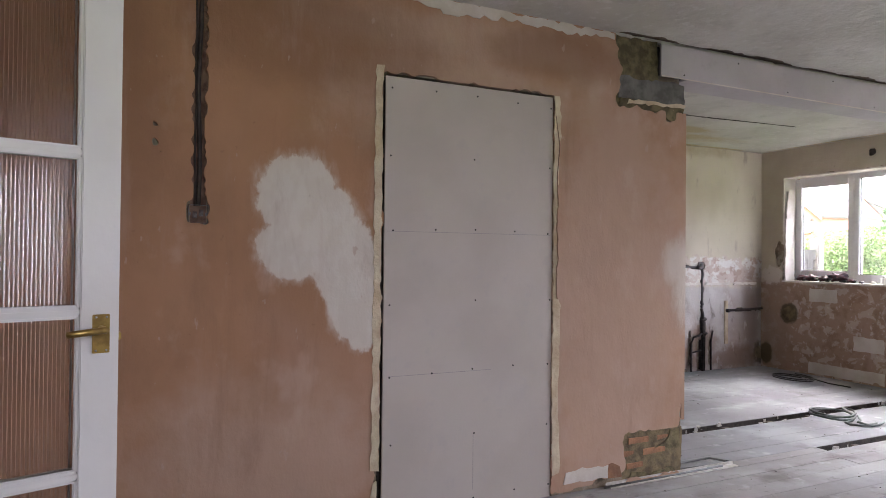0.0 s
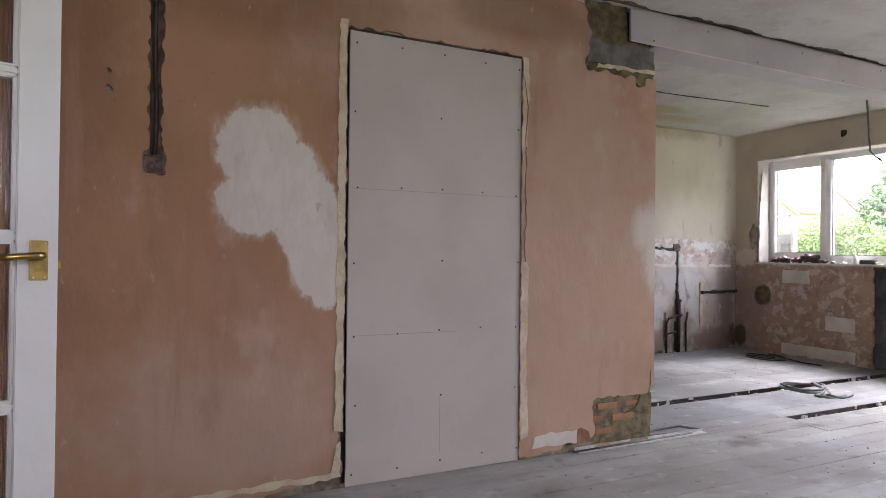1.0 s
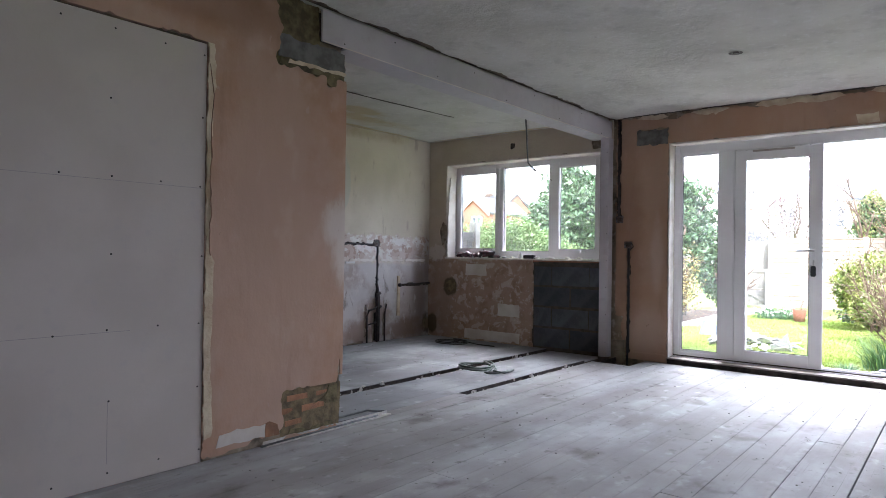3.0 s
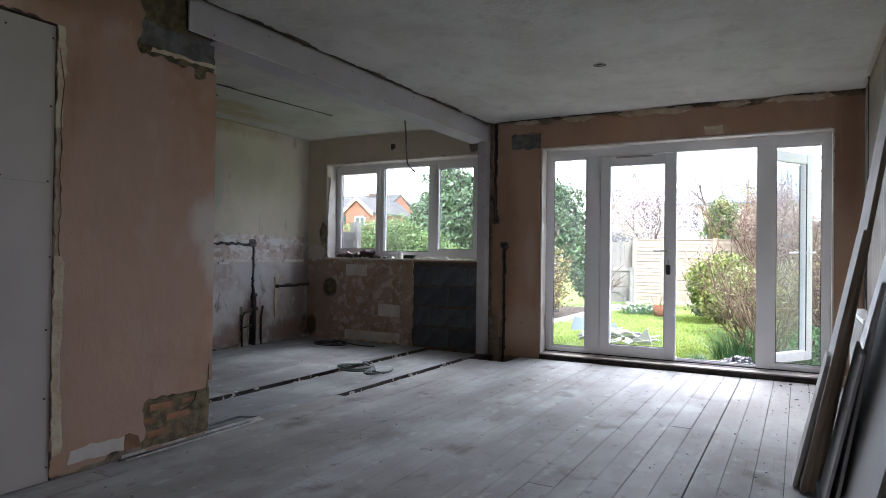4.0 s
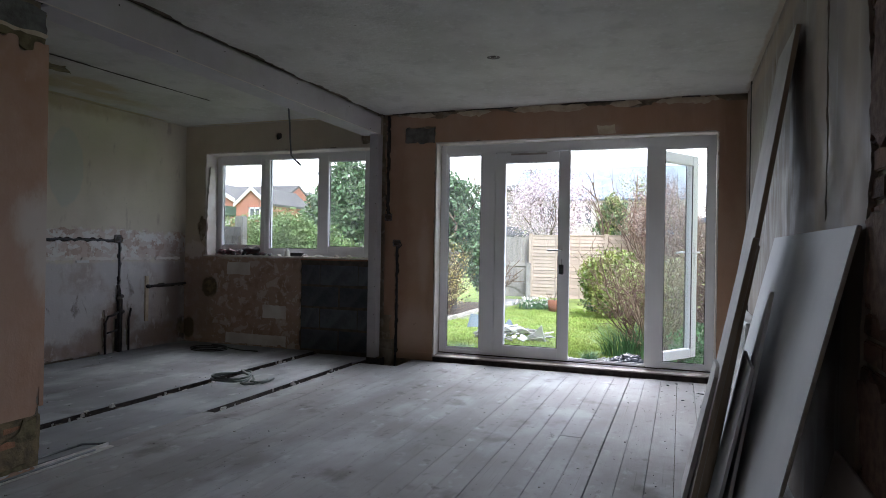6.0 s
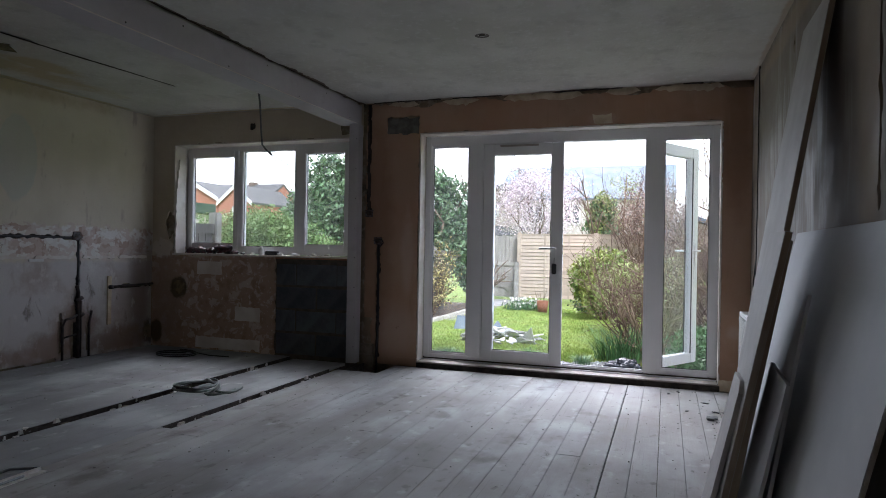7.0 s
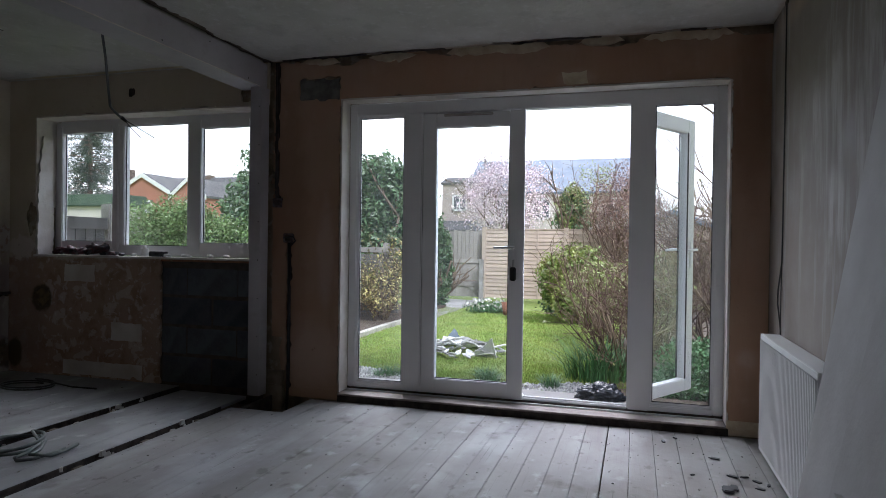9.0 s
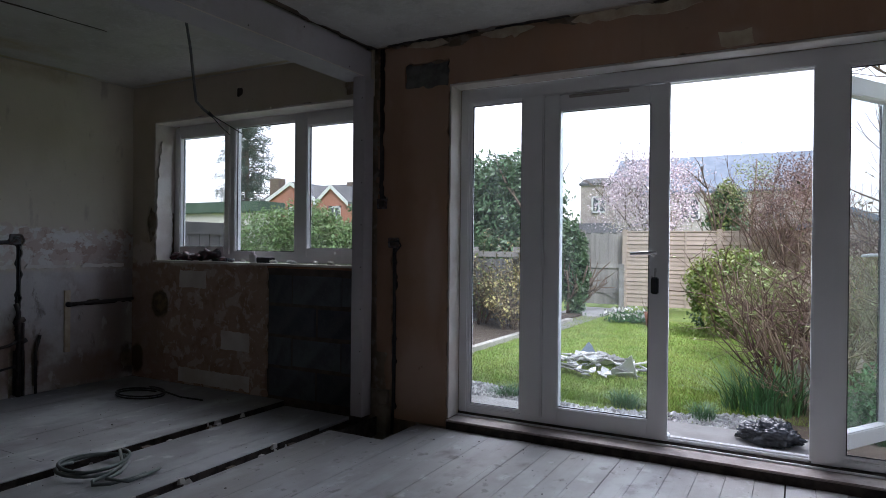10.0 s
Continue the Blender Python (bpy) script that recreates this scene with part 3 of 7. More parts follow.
def skin(name, parent, material, place, u0, u1, v0, v1, cut, cell=0.012, thick=0.018, seed=1, wave=0.002, label=""):
    """A coat of plaster with ragged holes. place(u, v, d) gives the world places; d is the depth into the wall."""
    nu, nv = max(1, round((u1 - u0) / cell)), max(1, round((v1 - v0) / cell))
    us, vs = np.linspace(u0, u1, nu + 1), np.linspace(v0, v1, nv + 1)
    U, V = np.meshgrid(us, vs, indexing="ij")
    cu, cv = np.meshgrid((us[:-1] + us[1:]) / 2, (vs[:-1] + vs[1:]) / 2, indexing="ij")
    wob = 0.016 * (vnoise(cu, cv, 0.05, seed) - 0.5) + 0.014 * (vnoise(cu, cv, 0.017, seed + 1) - 0.5)
    wob2 = 0.016 * (vnoise(cu, cv, 0.05, seed + 2) - 0.5) + 0.014 * (vnoise(cu, cv, 0.017, seed + 3) - 0.5)
    keep = ~cut(cu + wob, cv + wob2)
    pad = np.zeros((nu + 2, nv + 2), bool)
    pad[1:-1, 1:-1] = keep
    inner = np.zeros_like(pad)
    inner[1:-1, 1:-1] = True
    edges = []
    ids = np.arange((nu + 1) * (nv + 1)).reshape(nu + 1, nv + 1)
    a, b = pad[:-1, 1:-1], pad[1:, 1:-1]
    for i, j in zip(*np.nonzero(a != b)):
        edges.append((ids[i, j], ids[i, j + 1], 0 < i < nu))
    a, b = pad[1:-1, :-1], pad[1:-1, 1:]
    for i, j in zip(*np.nonzero(a != b)):
        edges.append((ids[i, j], ids[i + 1, j], 0 < j < nv))
    P = np.stack([U.ravel(), V.ravel()], 1)
    for _ in range(2):
        total, count = np.zeros_like(P), np.zeros(len(P))
        for p, q, free in edges:
            if free:
                total[p] += P[q]
                total[q] += P[p]
                count[p] += 1
                count[q] += 1
        on = count >= 2
        P[on] = 0.5 * P[on] + 0.5 * total[on] / count[on][:, None]
    D = wave * (vnoise(P[:, 0], P[:, 1], 0.35, seed + 5) - 0.5) * 2 + 0.4 * wave * (vnoise(P[:, 0], P[:, 1], 0.09, seed + 6) - 0.5)
    rim = sorted({p for e in edges for p in e[:2]})
    back = {p: len(P) + k for k, p in enumerate(rim)}
    co = [place(u, v, d) for (u, v), d in zip(P, D)] + [place(P[p][0], P[p][1], thick) for p in rim]
    faces = [(ids[i, j], ids[i + 1, j], ids[i + 1, j + 1], ids[i, j + 1]) for i, j in zip(*np.nonzero(keep))]
    faces += [(p, q, back[q], back[p]) for p, q, _ in edges]
    used = np.unique(np.array([k for f in faces for k in f]))
    remap = np.full(len(co), -1)
    remap[used] = np.arange(len(used))
    ob = link_mesh(name, [co[k] for k in used], [tuple(int(remap[k]) for k in f) for f in faces], material, parent)
    if label:
        ob["label"] = label
    return ob


def inside(u, v, u0, u1, v0, v1):
    return (u > u0) & (u < u1) & (v > v0) & (v < v1)


def structure(name, bm, material, label, category):
    return tagged(part(name, bm, material), label, category, kind="structure")


def ragged_plate(name, outline, thick, material, parent, to_world, seed=0, rough_edge=0.004, label=""):
    """A flat thin plate from a few corner points with broken edges. to_world(u, v, d)."""
    rng = random.Random(seed)
    pts = []
    for k, p in enumerate(outline):
        q = outline[(k + 1) % len(outline)]
        n = max(1, int(math.dist(p, q) / 0.03))
        for i in range(n):
            f = i / n
            pts.append((p[0] + (q[0] - p[0]) * f + rng.uniform(-1, 1) * rough_edge, p[1] + (q[1] - p[1]) * f + rng.uniform(-1, 1) * rough_edge))
    n = len(pts)
    verts = [to_world(u, v, 0.0) for u, v in pts] + [to_world(u, v, thick) for u, v in pts]
    faces = [tuple(range(n)), tuple(range(2 * n - 1, n - 1, -1))] + [(i, (i + 1) % n, n + (i + 1) % n, n + i) for i in range(n)]
    ob = link_mesh(name, verts, faces, material, parent)
    if label:
        ob["label"] = label
    return ob


# ---- the shell of the house ----
HIGH = 2.375
LOW = -0.35

# ground floor below the boards
structure("subfloor", boxes((-0.3, 7.3, -0.9, 5.75, LOW, -0.18)), M_SUBFLOOR, "dark earth and rubble under the lifted floorboards", "subfloor")

# partition between living room and kitchen, ending where the beam begins
wall_north = structure("wall_north", boxes(
    (-0.1, 1.645, 3.115, 3.22, LOW, HIGH), (1.645, 2.57, 3.115, 3.22, 2.005, HIGH), (2.57, 2.96, 3.115, 3.22, LOW, HIGH),
    (2.96, 3.425, 3.115, 3.22, LOW, 2.0), (2.96, 3.425, 3.14, 3.22, 2.0, HIGH)), M_CORE, "brick partition wall under stripped brown plaster", "wall")


def cut_north(u, v):
    hole = inside(u, v, 0.872, 0.918, 1.32, 2.4) | inside(u, v, 0.852, 0.936, 1.308, 1.39)
    hole |= inside(u, v, 1.652, 2.558, -0.1, 2.004)
    hole |= inside(u, v, 1.625, 1.66, 0.12, 0.3) | inside(u, v, 1.63, 1.66, 1.04, 1.1)
    hole |= ((u > 2.962 + 0.018 * np.sin(v * 21) + 0.008 * np.sin(v * 61)) & (v > 1.995 + 0.01 * np.sin(u * 25) + 0.006 * np.sin(u * 70))) | inside(u, v, 3.29, 3.36, 1.945, 2.0)
    hole |= inside(u, v, 3.018, 3.5, 0.02, 0.262) | ((u > 3.405 - 0.06 * np.sin(v * 5)) & (v < 0.4) & (u > 3.37 + 0.1 * v))
    hole |= (v < 0.035 + 0.02 * np.sin(u * 9)) & (u < 3.02)
    hole |= (np.hypot(u - 0.735, v - 1.62) < 0.015) | (np.hypot(u - 0.745, v - 1.68) < 0.009) | (np.hypot(u - 0.755, v - 1.585) < 0.008)
    return hole


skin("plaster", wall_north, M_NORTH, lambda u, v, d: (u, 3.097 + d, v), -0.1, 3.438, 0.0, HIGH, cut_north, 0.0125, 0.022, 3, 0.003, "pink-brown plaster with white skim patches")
skin("plaster", wall_north, M_NORTH, lambda u, v, d: (3.438 - d, u, v), 3.1, 3.24, 0.3, 2.0, lambda u, v: v > 9, 0.02, 0.02, 9, 0.003)
skin("plaster", wall_north, M_KITCHEN, lambda u, v, d: (u, 3.24 - d, v), 2.3, 3.438, 0.0, HIGH, lambda u, v: v > 9, 0.06, 0.02, 12, 0.003)
# cream filler left round the blocked doorway and along the foot of the wall
wy = lambda off: (lambda u, v, d: (u, 3.097 - off + d, v))
ragged_plate("edge_filler", [(1.612, 0.25), (1.648, 0.25), (1.65, 2.0), (1.66, 2.03), (1.62, 2.035), (1.615, 1.2)], 0.008, M_CREAM_EDGE, wall_north, wy(0.003), 1, 0.005)
ragged_plate("edge_filler", [(2.556, 0.1), (2.605, 0.12), (2.59, 0.5), (2.6, 0.95), (2.575, 1.0), (2.578, 1.5), (2.597, 1.8), (2.59, 2.0), (2.557, 2.0)], 0.008, M_CREAM_EDGE, wall_north, wy(0.003), 2, 0.005)
ragged_plate("edge_filler", [(0.9, 0.06), (1.6, 0.075), (1.62, 0.2), (1.635, 0.2), (1.64, 0.05), (0.9, 0.035)], 0.008, M_CREAM_EDGE, wall_north, wy(0.003), 3, 0.006)
ragged_plate("skirting_line_filler", [(2.63, 0.055), (2.905, 0.05), (2.908, 0.112), (2.74, 0.12), (2.64, 0.105)], 0.008, M_WHITE_PLASTER, wall_north, wy(0.003), 4, 0.005)
ragged_plate("plaster_ridge", [(2.576, 0.98), (2.6, 1.02), (2.64, 1.12), (2.655, 1.25), (2.64, 1.38), (2.605, 1.48), (2.576, 1.55)], 0.014, M_NORTH, wall_north, wy(0.011), 5, 0.006)
tubes("plaster_crack", [([(2.565, 3.0965, 1.9), (2.588, 3.0955, 1.751), (2.575, 3.0955, 1.593), (2.581, 3.0955, 1.449), (2.6, 3.0955, 1.41), (2.627, 3.0955, 1.373), (2.642, 3.0955, 1.31), (2.65, 3.0955, 1.251), (2.648, 3.0955, 1.18), (2.641, 3.0955, 1.116), (2.606, 3.0955, 1.053), (2.59, 3.0955, 1.02)], 0.0035, 1.0)], M_CHASE, wall_north, 5)
ragged_plate("ceiling_line_filler", [(1.3, 2.372), (1.3, 2.33), (1.75, 2.345), (1.95, 2.31), (2.25, 2.335), (2.6, 2.325), (2.93, 2.345), (2.93, 2.372)], 0.008, M_WHITE_PLASTER, wall_north, wy(0.003), 6, 0.012, "torn white filler along the ceiling line")
ragged_plate("orange_scar", [(2.912, 0.05), (3.0, 0.045), (2.99, 0.1), (2.94, 0.125), (2.912, 0.12)], 0.006, M_BRICK, wall_north, wy(0.002), 7, 0.006)

# outer wall with patio doors and kitchen window
wall_east = structure("wall_east", boxes(
    (7.018, 7.3, -0.75, 0.0, LOW, 2.9), (7.018, 7.3, 0.0, 2.5, 2.085, 2.9), (7.018, 7.3, 0.0, 2.5, LOW, 0.0),
    (7.018, 7.3, 2.5, 3.0, LOW, 2.9), (7.03, 7.3, 3.0, 3.215, LOW, 2.9), (7.06, 7.3, 3.215, 4.0, LOW, 0.945), (7.018, 7.3, 4.0, 5.215, LOW, 0.945),
    (7.018, 7.3, 3.215, 5.215, 2.08, 2.9), (7.018, 7.3, 5.215, 5.75, LOW, 2.9)), M_CORE, "outer brick wall with patio doors and kitchen window", "wall")


def cut_east(u, v):
    hole = inside(u, v, 0.0, 2.505, -0.1, 2.085)
    hole |= inside(u, v, 2.975, 3.015, 1.36, 2.4) | inside(u, v, 2.945, 3.02, 1.335, 1.4)
    hole |= inside(u, v, 2.87, 2.905, 0.05, 1.1) | inside(u, v, 2.85, 2.935, 1.085, 1.15)
    hole |= inside(u, v, 2.505, 2.825, 2.085, 2.24) | (u > 3.025)
    hole |= inside(u, v, 2.95, 3.1, -0.1, 0.42) | (inside(u, v, 2.9, 3.1, -0.1, 0.17))
    hole |= (v > 2.345 + 0.02 * np.sin(u * 7) + 0.012 * np.sin(u * 17))
    return hole


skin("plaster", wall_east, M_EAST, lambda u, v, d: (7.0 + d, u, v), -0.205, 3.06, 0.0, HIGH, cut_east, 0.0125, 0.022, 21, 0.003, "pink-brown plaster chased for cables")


def cut_keast(u, v):
    hole = inside(u, v, 3.0, 5.212, 0.95, 2.078) | inside(u, v, 3.0, 3.985, -0.1, 0.96)
    hole |= inside(u, v, 4.235, 4.3, 2.19, 2.26) | inside(u, v, 3.1, 3.3, 2.1, 2.2)
    hole |= (np.hypot((u - 5.13) * 0.85, v - 0.615) < 0.075) | (np.hypot(u - 5.26, (v - 1.25) * 0.35) < 0.05)
    return hole


skin("plaster", wall_east, M_KEAST, lambda u, v, d: (7.0 + d, u, v), 3.07, 5.48, 0.0, HIGH, cut_keast, 0.0125, 0.022, 31, 0.004, "cream paint above scarred tan plaster")
ragged_plate("pipe_hole", [(5.04, 0.53), (5.13, 0.52), (5.22, 0.54), (5.225, 0.64), (5.16, 0.7), (5.06, 0.69)], 0.006, M_BRICKBED, wall_east, lambda u, v, d: (7.01 + d, u, v), 39, 0.01, "dark hole of an old pipe")
for k, (y0, y1, z0, z1) in enumerate(((4.6, 4.9, 0.755, 0.89), (4.15, 4.44, 0.305, 0.445), (4.14, 4.91, 0.015, 0.13))):
    ragged_plate("white_tile_bed", [(y0, z0), (y1, z0 + 0.004), (y1 - 0.006, z1), (y0 + 0.004, z1 - 0.005)], 0.008, M_WHITE_PLASTER, wall_east, lambda u, v, d: (6.9965 + d, u, v), 40 + k, 0.005)
ragged_plate("white_patch", [(0.83, 2.1), (0.98, 2.095), (0.985, 2.17), (0.84, 2.175)], 0.006, M_CREAM_EDGE, wall_east, lambda u, v, d: (6.9965 + d, u, v), 47, 0.008)
for k, (y0, y1) in enumerate(((0.0, 0.5), (0.62, 0.9), (1.05, 1.75), (1.95, 2.3), (2.5, 2.8))):
    ragged_plate("torn_coving_edge", [(y0, 2.345), (y0 + 0.12, 2.315), (y1 - 0.1, 2.325), (y1, 2.35), (y1 - 0.05, 2.372), (y0 + 0.04, 2.372)], 0.012, M_CREAM_EDGE, wall_east, lambda u, v, d: (6.993 + d, u, v), 50 + k, 0.01)
# grey infill by the lintel and stone block at the foot
ragged_plate("grey_mortar_patch", [(2.51, 2.07), (2.82, 2.08), (2.825, 2.235), (2.515, 2.23)], 0.012, M_PAD, wall_east, lambda u, v, d: (7.006 + d, u, v), 60, 0.01)
part("stone_foot", boxes((6.985, 7.018, 2.93, 3.05, 0.08, 0.17), (6.98, 7.018, 2.925, 3.05, -0.1, 0.075)), M_BLOCKSTONE, wall_east, "pale stone blocks at the foot of the wall")
part("brick_course", boxes((7.008, 7.06, 3.22, 3.995, 0.93, 0.949), bevel=0.003), M_BRICK, wall_east, "cut red brick edge above the blocks")
part("block_mortar", boxes((7.024, 7.06, 3.1, 4.0, -0.1, 0.948)), M_BLOCKMORTAR, wall_east)
# reveals
part("reveal", boxes((7.0, 7.13, 2.488, 2.5, 0.053, 2.085), (7.0, 7.13, 0.0, 0.012, 0.053, 2.085), (7.0, 7.13, 0.012, 2.488, 2.073, 2.085)), M_WHITE_PLASTER, wall_east, "white plaster reveals of the patio doors")
part("reveal", boxes((7.0, 7.2, 5.2, 5.214, 1.35, 2.07), (7.0, 7.2, 3.2, 5.2, 2.066, 2.079)), M_WHITE_PLASTER, wall_east, "white plaster reveals of the kitchen window")
ragged_plate("reveal", [(7.0, 0.955), (7.14, 0.955), (7.15, 1.2), (7.13, 1.6), (7.145, 1.9), (7.05, 1.93), (7.02, 1.7), (7.0, 1.45)], 0.02, M_WHITE_PLASTER, wall_east, lambda u, v, d: (u, 5.197 - d, v), 63, 0.008, "broken plaster reveal")
part("sill_bed", boxes((6.99, 7.21, 3.2, 5.213, 0.946, 0.962)), M_WHITE_PLASTER, wall_east, "rough mortar window sill")
part("skirting_stub", boxes((6.985, 7.0, 2.5, 2.86, 0.0, 0.075), bevel=0.006), M_EAST, wall_east)
part("skirting_stub", boxes((6.982, 7.0, -0.2, 0.01, 0.0, 0.085), bevel=0.006), M_CREAM_EDGE, wall_east)

# kitchen far wall
wall_kitchen = structure("wall_kitchen", boxes((2.0, 7.3, 5.5, 5.75, LOW, 2.9)), M_CORE, "kitchen wall stripped of its units and tiles", "wall")


def cut_kitchen(u, v):
    hole = inside(u, v, 2.5, 6.12, 1.085, 1.118) | inside(u, v, 6.085, 6.125, 0.3, 1.13) | inside(u, v, 6.04, 6.14, 1.08, 1.16)
    hole |= inside(u, v, 6.46, 7.1, 0.615, 0.645) | inside(u, v, 6.04, 6.15, 0.0, 0.33)
    hole |= inside(u, v, 5.92, 5.95, 0.05, 0.42) | inside(u, v, 6.2, 6.24, 0.05, 0.35) | (np.hypot(u - 6.97, v - 0.15) < 0.07)
    hole |= (v < 0.06 + 0.05 * np.sin(u * 3.1)) & (u < 5.9)
    return hole


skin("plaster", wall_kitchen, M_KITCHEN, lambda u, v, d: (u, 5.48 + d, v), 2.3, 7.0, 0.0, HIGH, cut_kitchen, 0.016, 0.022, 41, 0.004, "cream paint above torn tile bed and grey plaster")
part("chase_back", boxes((2.4, 6.13, 5.496, 5.503, 1.08, 1.125), (6.08, 6.13, 5.496, 5.503, 0.0, 1.14), (6.46, 7.0, 5.496, 5.503, 0.61, 0.65)), M_NEARBLACK, wall_kitchen, "dark back of the cable chase")

# long wall by the radiator, plaster broken away near the hall
wall_south = structure("wall_south", boxes((1.42, 7.018, -0.45, -0.225, LOW, 2.9), (-0.1, 0.8, -0.45, -0.225, LOW, 2.9), (0.8, 1.42, -0.45, -0.225, LOW, 1.05), (0.8, 1.42, -0.45, -0.225, 2.03, 2.9)), M_CORE, "brick side wall with grey skim coat", "wall")


def cut_south(u, v):
    hole = (u < 3.36 + 0.05 * np.sin(v * 3.3)) | inside(u, v, 3.86, 3.885, 1.2, 2.4)
    hole |= (np.hypot(u - 5.32, v - 2.14) < 0.02) | inside(u, v, 4.35, 4.4, 2.19, 2.23) | inside(u, v, 3.97, 4.03, 2.12, 2.17)
    return hole


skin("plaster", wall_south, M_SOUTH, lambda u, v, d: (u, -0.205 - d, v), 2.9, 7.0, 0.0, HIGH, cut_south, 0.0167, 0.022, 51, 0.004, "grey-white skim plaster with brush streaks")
skin("plaster", wall_south, M_SOUTH, lambda u, v, d: (u, -0.205 - d, v), -0.1, 1.9, 0.0, HIGH, lambda u, v: inside(u, v, 0.79, 1.43, 1.04, 2.04), 0.06, 0.02, 55, 0.003)
# Unseen window, added with its opening to brighten the brown wall opposite.
added_window_3 = tagged(part("added_window_3", boxes((0.8, 0.85, -0.4, -0.34, 1.05, 2.03), (1.37, 1.42, -0.4, -0.34, 1.05, 2.03), (0.85, 1.37, -0.4, -0.34, 1.05, 1.1), (0.85, 1.37, -0.4, -0.34, 1.98, 2.03)), M_UPVC), "plain white frame of an unseen side window added for light", "window", kind="structure")

# wall behind, with the doorway to the hall; closing walls
wall_west = structure("wall_west", boxes((-0.25, -0.1, -0.45, 1.24, LOW, 2.9), (-0.25, -0.1, 2.08, 3.22, LOW, 2.9), (-0.25, -0.1, 1.24, 2.08, 2.03, 2.9)), M_NORTH, "brown plastered wall with the hall doorway", "wall")
structure("wall_hall", boxes((-1.5, -1.4, 0.6, 2.8, LOW, 2.9), (-1.4, -0.25, 0.5, 0.6, LOW, 2.9), (-1.4, -0.25, 2.7, 2.8, LOW, 2.9)), M_NORTH, "brown plastered hall walls", "wall")
structure("floor_hall", boxes((-1.4, -0.1, 0.6, 2.7, -0.18, 0.0)), M_KFLOOR, "dusty boards of the hall", "floor")
structure("wall_kitchen_west", boxes((2.0, 2.3, 3.22, 5.5, LOW, 2.9)), M_NORTH, "closing kitchen wall", "wall")

# ceilings


def cut_ceiling(u, v):
    hole = (np.hypot(u - 5.44, v - 1.495) < 0.026) | (np.hypot(u - 4.55, v - 2.0) < 0.009) | (np.hypot(u - 5.0, v - 0.75) < 0.009)
    hole |= (np.hypot(u - 6.15, v - 1.75) < 0.008) | (np.hypot(u - 6.4, v - 0.6) < 0.008)
    hole |= ((v > 3.056 + 0.014 * np.sin(u * 6.0) + 0.01 * np.sin(u * 15)) & (v < 3.12) & (u > 2.95))
    hole |= (np.abs(v - (4.4 - 0.06 * (u - 4.5))) < np.clip(0.004 + 0.014 * np.sin((u - 4.2) * 4.2), 0.0, 0.02)) & (u > 4.2) & (u < 6.0)
    hole |= (np.abs(u - 6.965) < 0.012) & (np.sin(v * 6.3) > 0.35) & (v < 2.9)
    return hole


ceiling = structure("ceiling", boxes((-1.5, 7.3, -0.75, 5.75, HIGH + 0.014, 2.75)), M_JOIST, "joists and laths above the plaster ceiling", "ceiling")
skin("ceiling_plaster", ceiling, M_CEIL, lambda u, v, d: (u, v, HIGH + 0.8 * d), -0.1, 7.0, -0.205, 5.48, cut_ceiling, 0.02, 0.02, 61, 0.002, "white textured ceiling plaster")
part("hall_ceiling", boxes((-1.4, -0.1, 0.6, 2.7, HIGH, HIGH + 0.012)), M_CEIL, ceiling)

CEIL_V = lambda u, v, d: (u, v, HIGH - 0.003 + d)
ragged_plate("ceiling_crack", [(4.0, 4.425), (4.9, 4.375), (5.4, 4.34), (5.98, 4.305), (5.4, 4.355), (5.1, 4.385), (4.6, 4.405)], 0.004, M_NEARBLACK, ceiling, CEIL_V, 71, 0.004)
for k, (y0, y1) in enumerate(((0.15, 0.3), (0.75, 1.3), (1.75, 2.2), (2.3, 2.95))):
    ragged_plate("ceiling_gap", [(6.97, y0), (6.955, (y0 + y1) / 2), (6.975, y1), (6.998, y1), (6.998, y0)], 0.004, M_NEARBLACK, ceiling, CEIL_V, 73 + k, 0.006)
ragged_plate("flaking_paint", [(4.4, 4.62), (4.75, 4.6), (4.9, 4.72), (4.6, 4.8), (4.35, 4.75)], 0.003, M_YELLOWMORTAR, ceiling, CEIL_V, 79, 0.02)

# boxed steel beam and its post
beam = base("beam", (3.23, 3.08, 2.19), "boxed ceiling beam clad in lilac-grey plasterboard", "beam")
beam.matrix_world = Matrix()
tagged(beam, kind="structure")
part("front_cladding", boxes((3.235, 6.995, 3.079, 3.092, 2.183, 2.357)), M_BEAM, beam)
part("underside_cladding", boxes((3.43, 6.995, 3.0935, 3.27, 2.183, 2.195)), M_BEAM, beam)
part("rear_cladding", boxes((3.43, 6.995, 3.271, 3.284, 2.186, 2.372)), M_BEAM, beam)
part("steel", boxes((3.2, 7.03, 3.13, 3.23, 2.2, 2.355)), M_NEARBLACK, beam)
part("corner_bead", boxes((3.24, 6.99, 3.0765, 3.081, 2.1805, 2.1855)), M_WHITE_PLASTER, beam)
for k in range(9):
    v, f = tube_data([(3.4 + 0.42 * k, 3.0785, 2.205 + 0.12 * (k % 2)), (3.4 + 0.42 * k, 3.0775, 2.205 + 0.12 * (k % 2))], 0.005, 8)
    link_mesh("screw", v, f, M_SCREW, beam)
post = base("post", (0, 0, 0), "slim plasterboarded post under the beam end", "post")
tagged(post, kind="structure")
part("front_cladding", boxes((6.9, 6.912, 3.062, 3.152, 0.0, 2.181), bevel=0.002), M_BEAM, post)
part("side_cladding", boxes((6.9125, 6.998, 3.062, 3.074, 0.0, 2.181)), M_BEAM, post)
part("side_cladding", boxes((6.9125, 6.998, 3.14, 3.152, 0.0, 2.181)), M_BEAM, post)
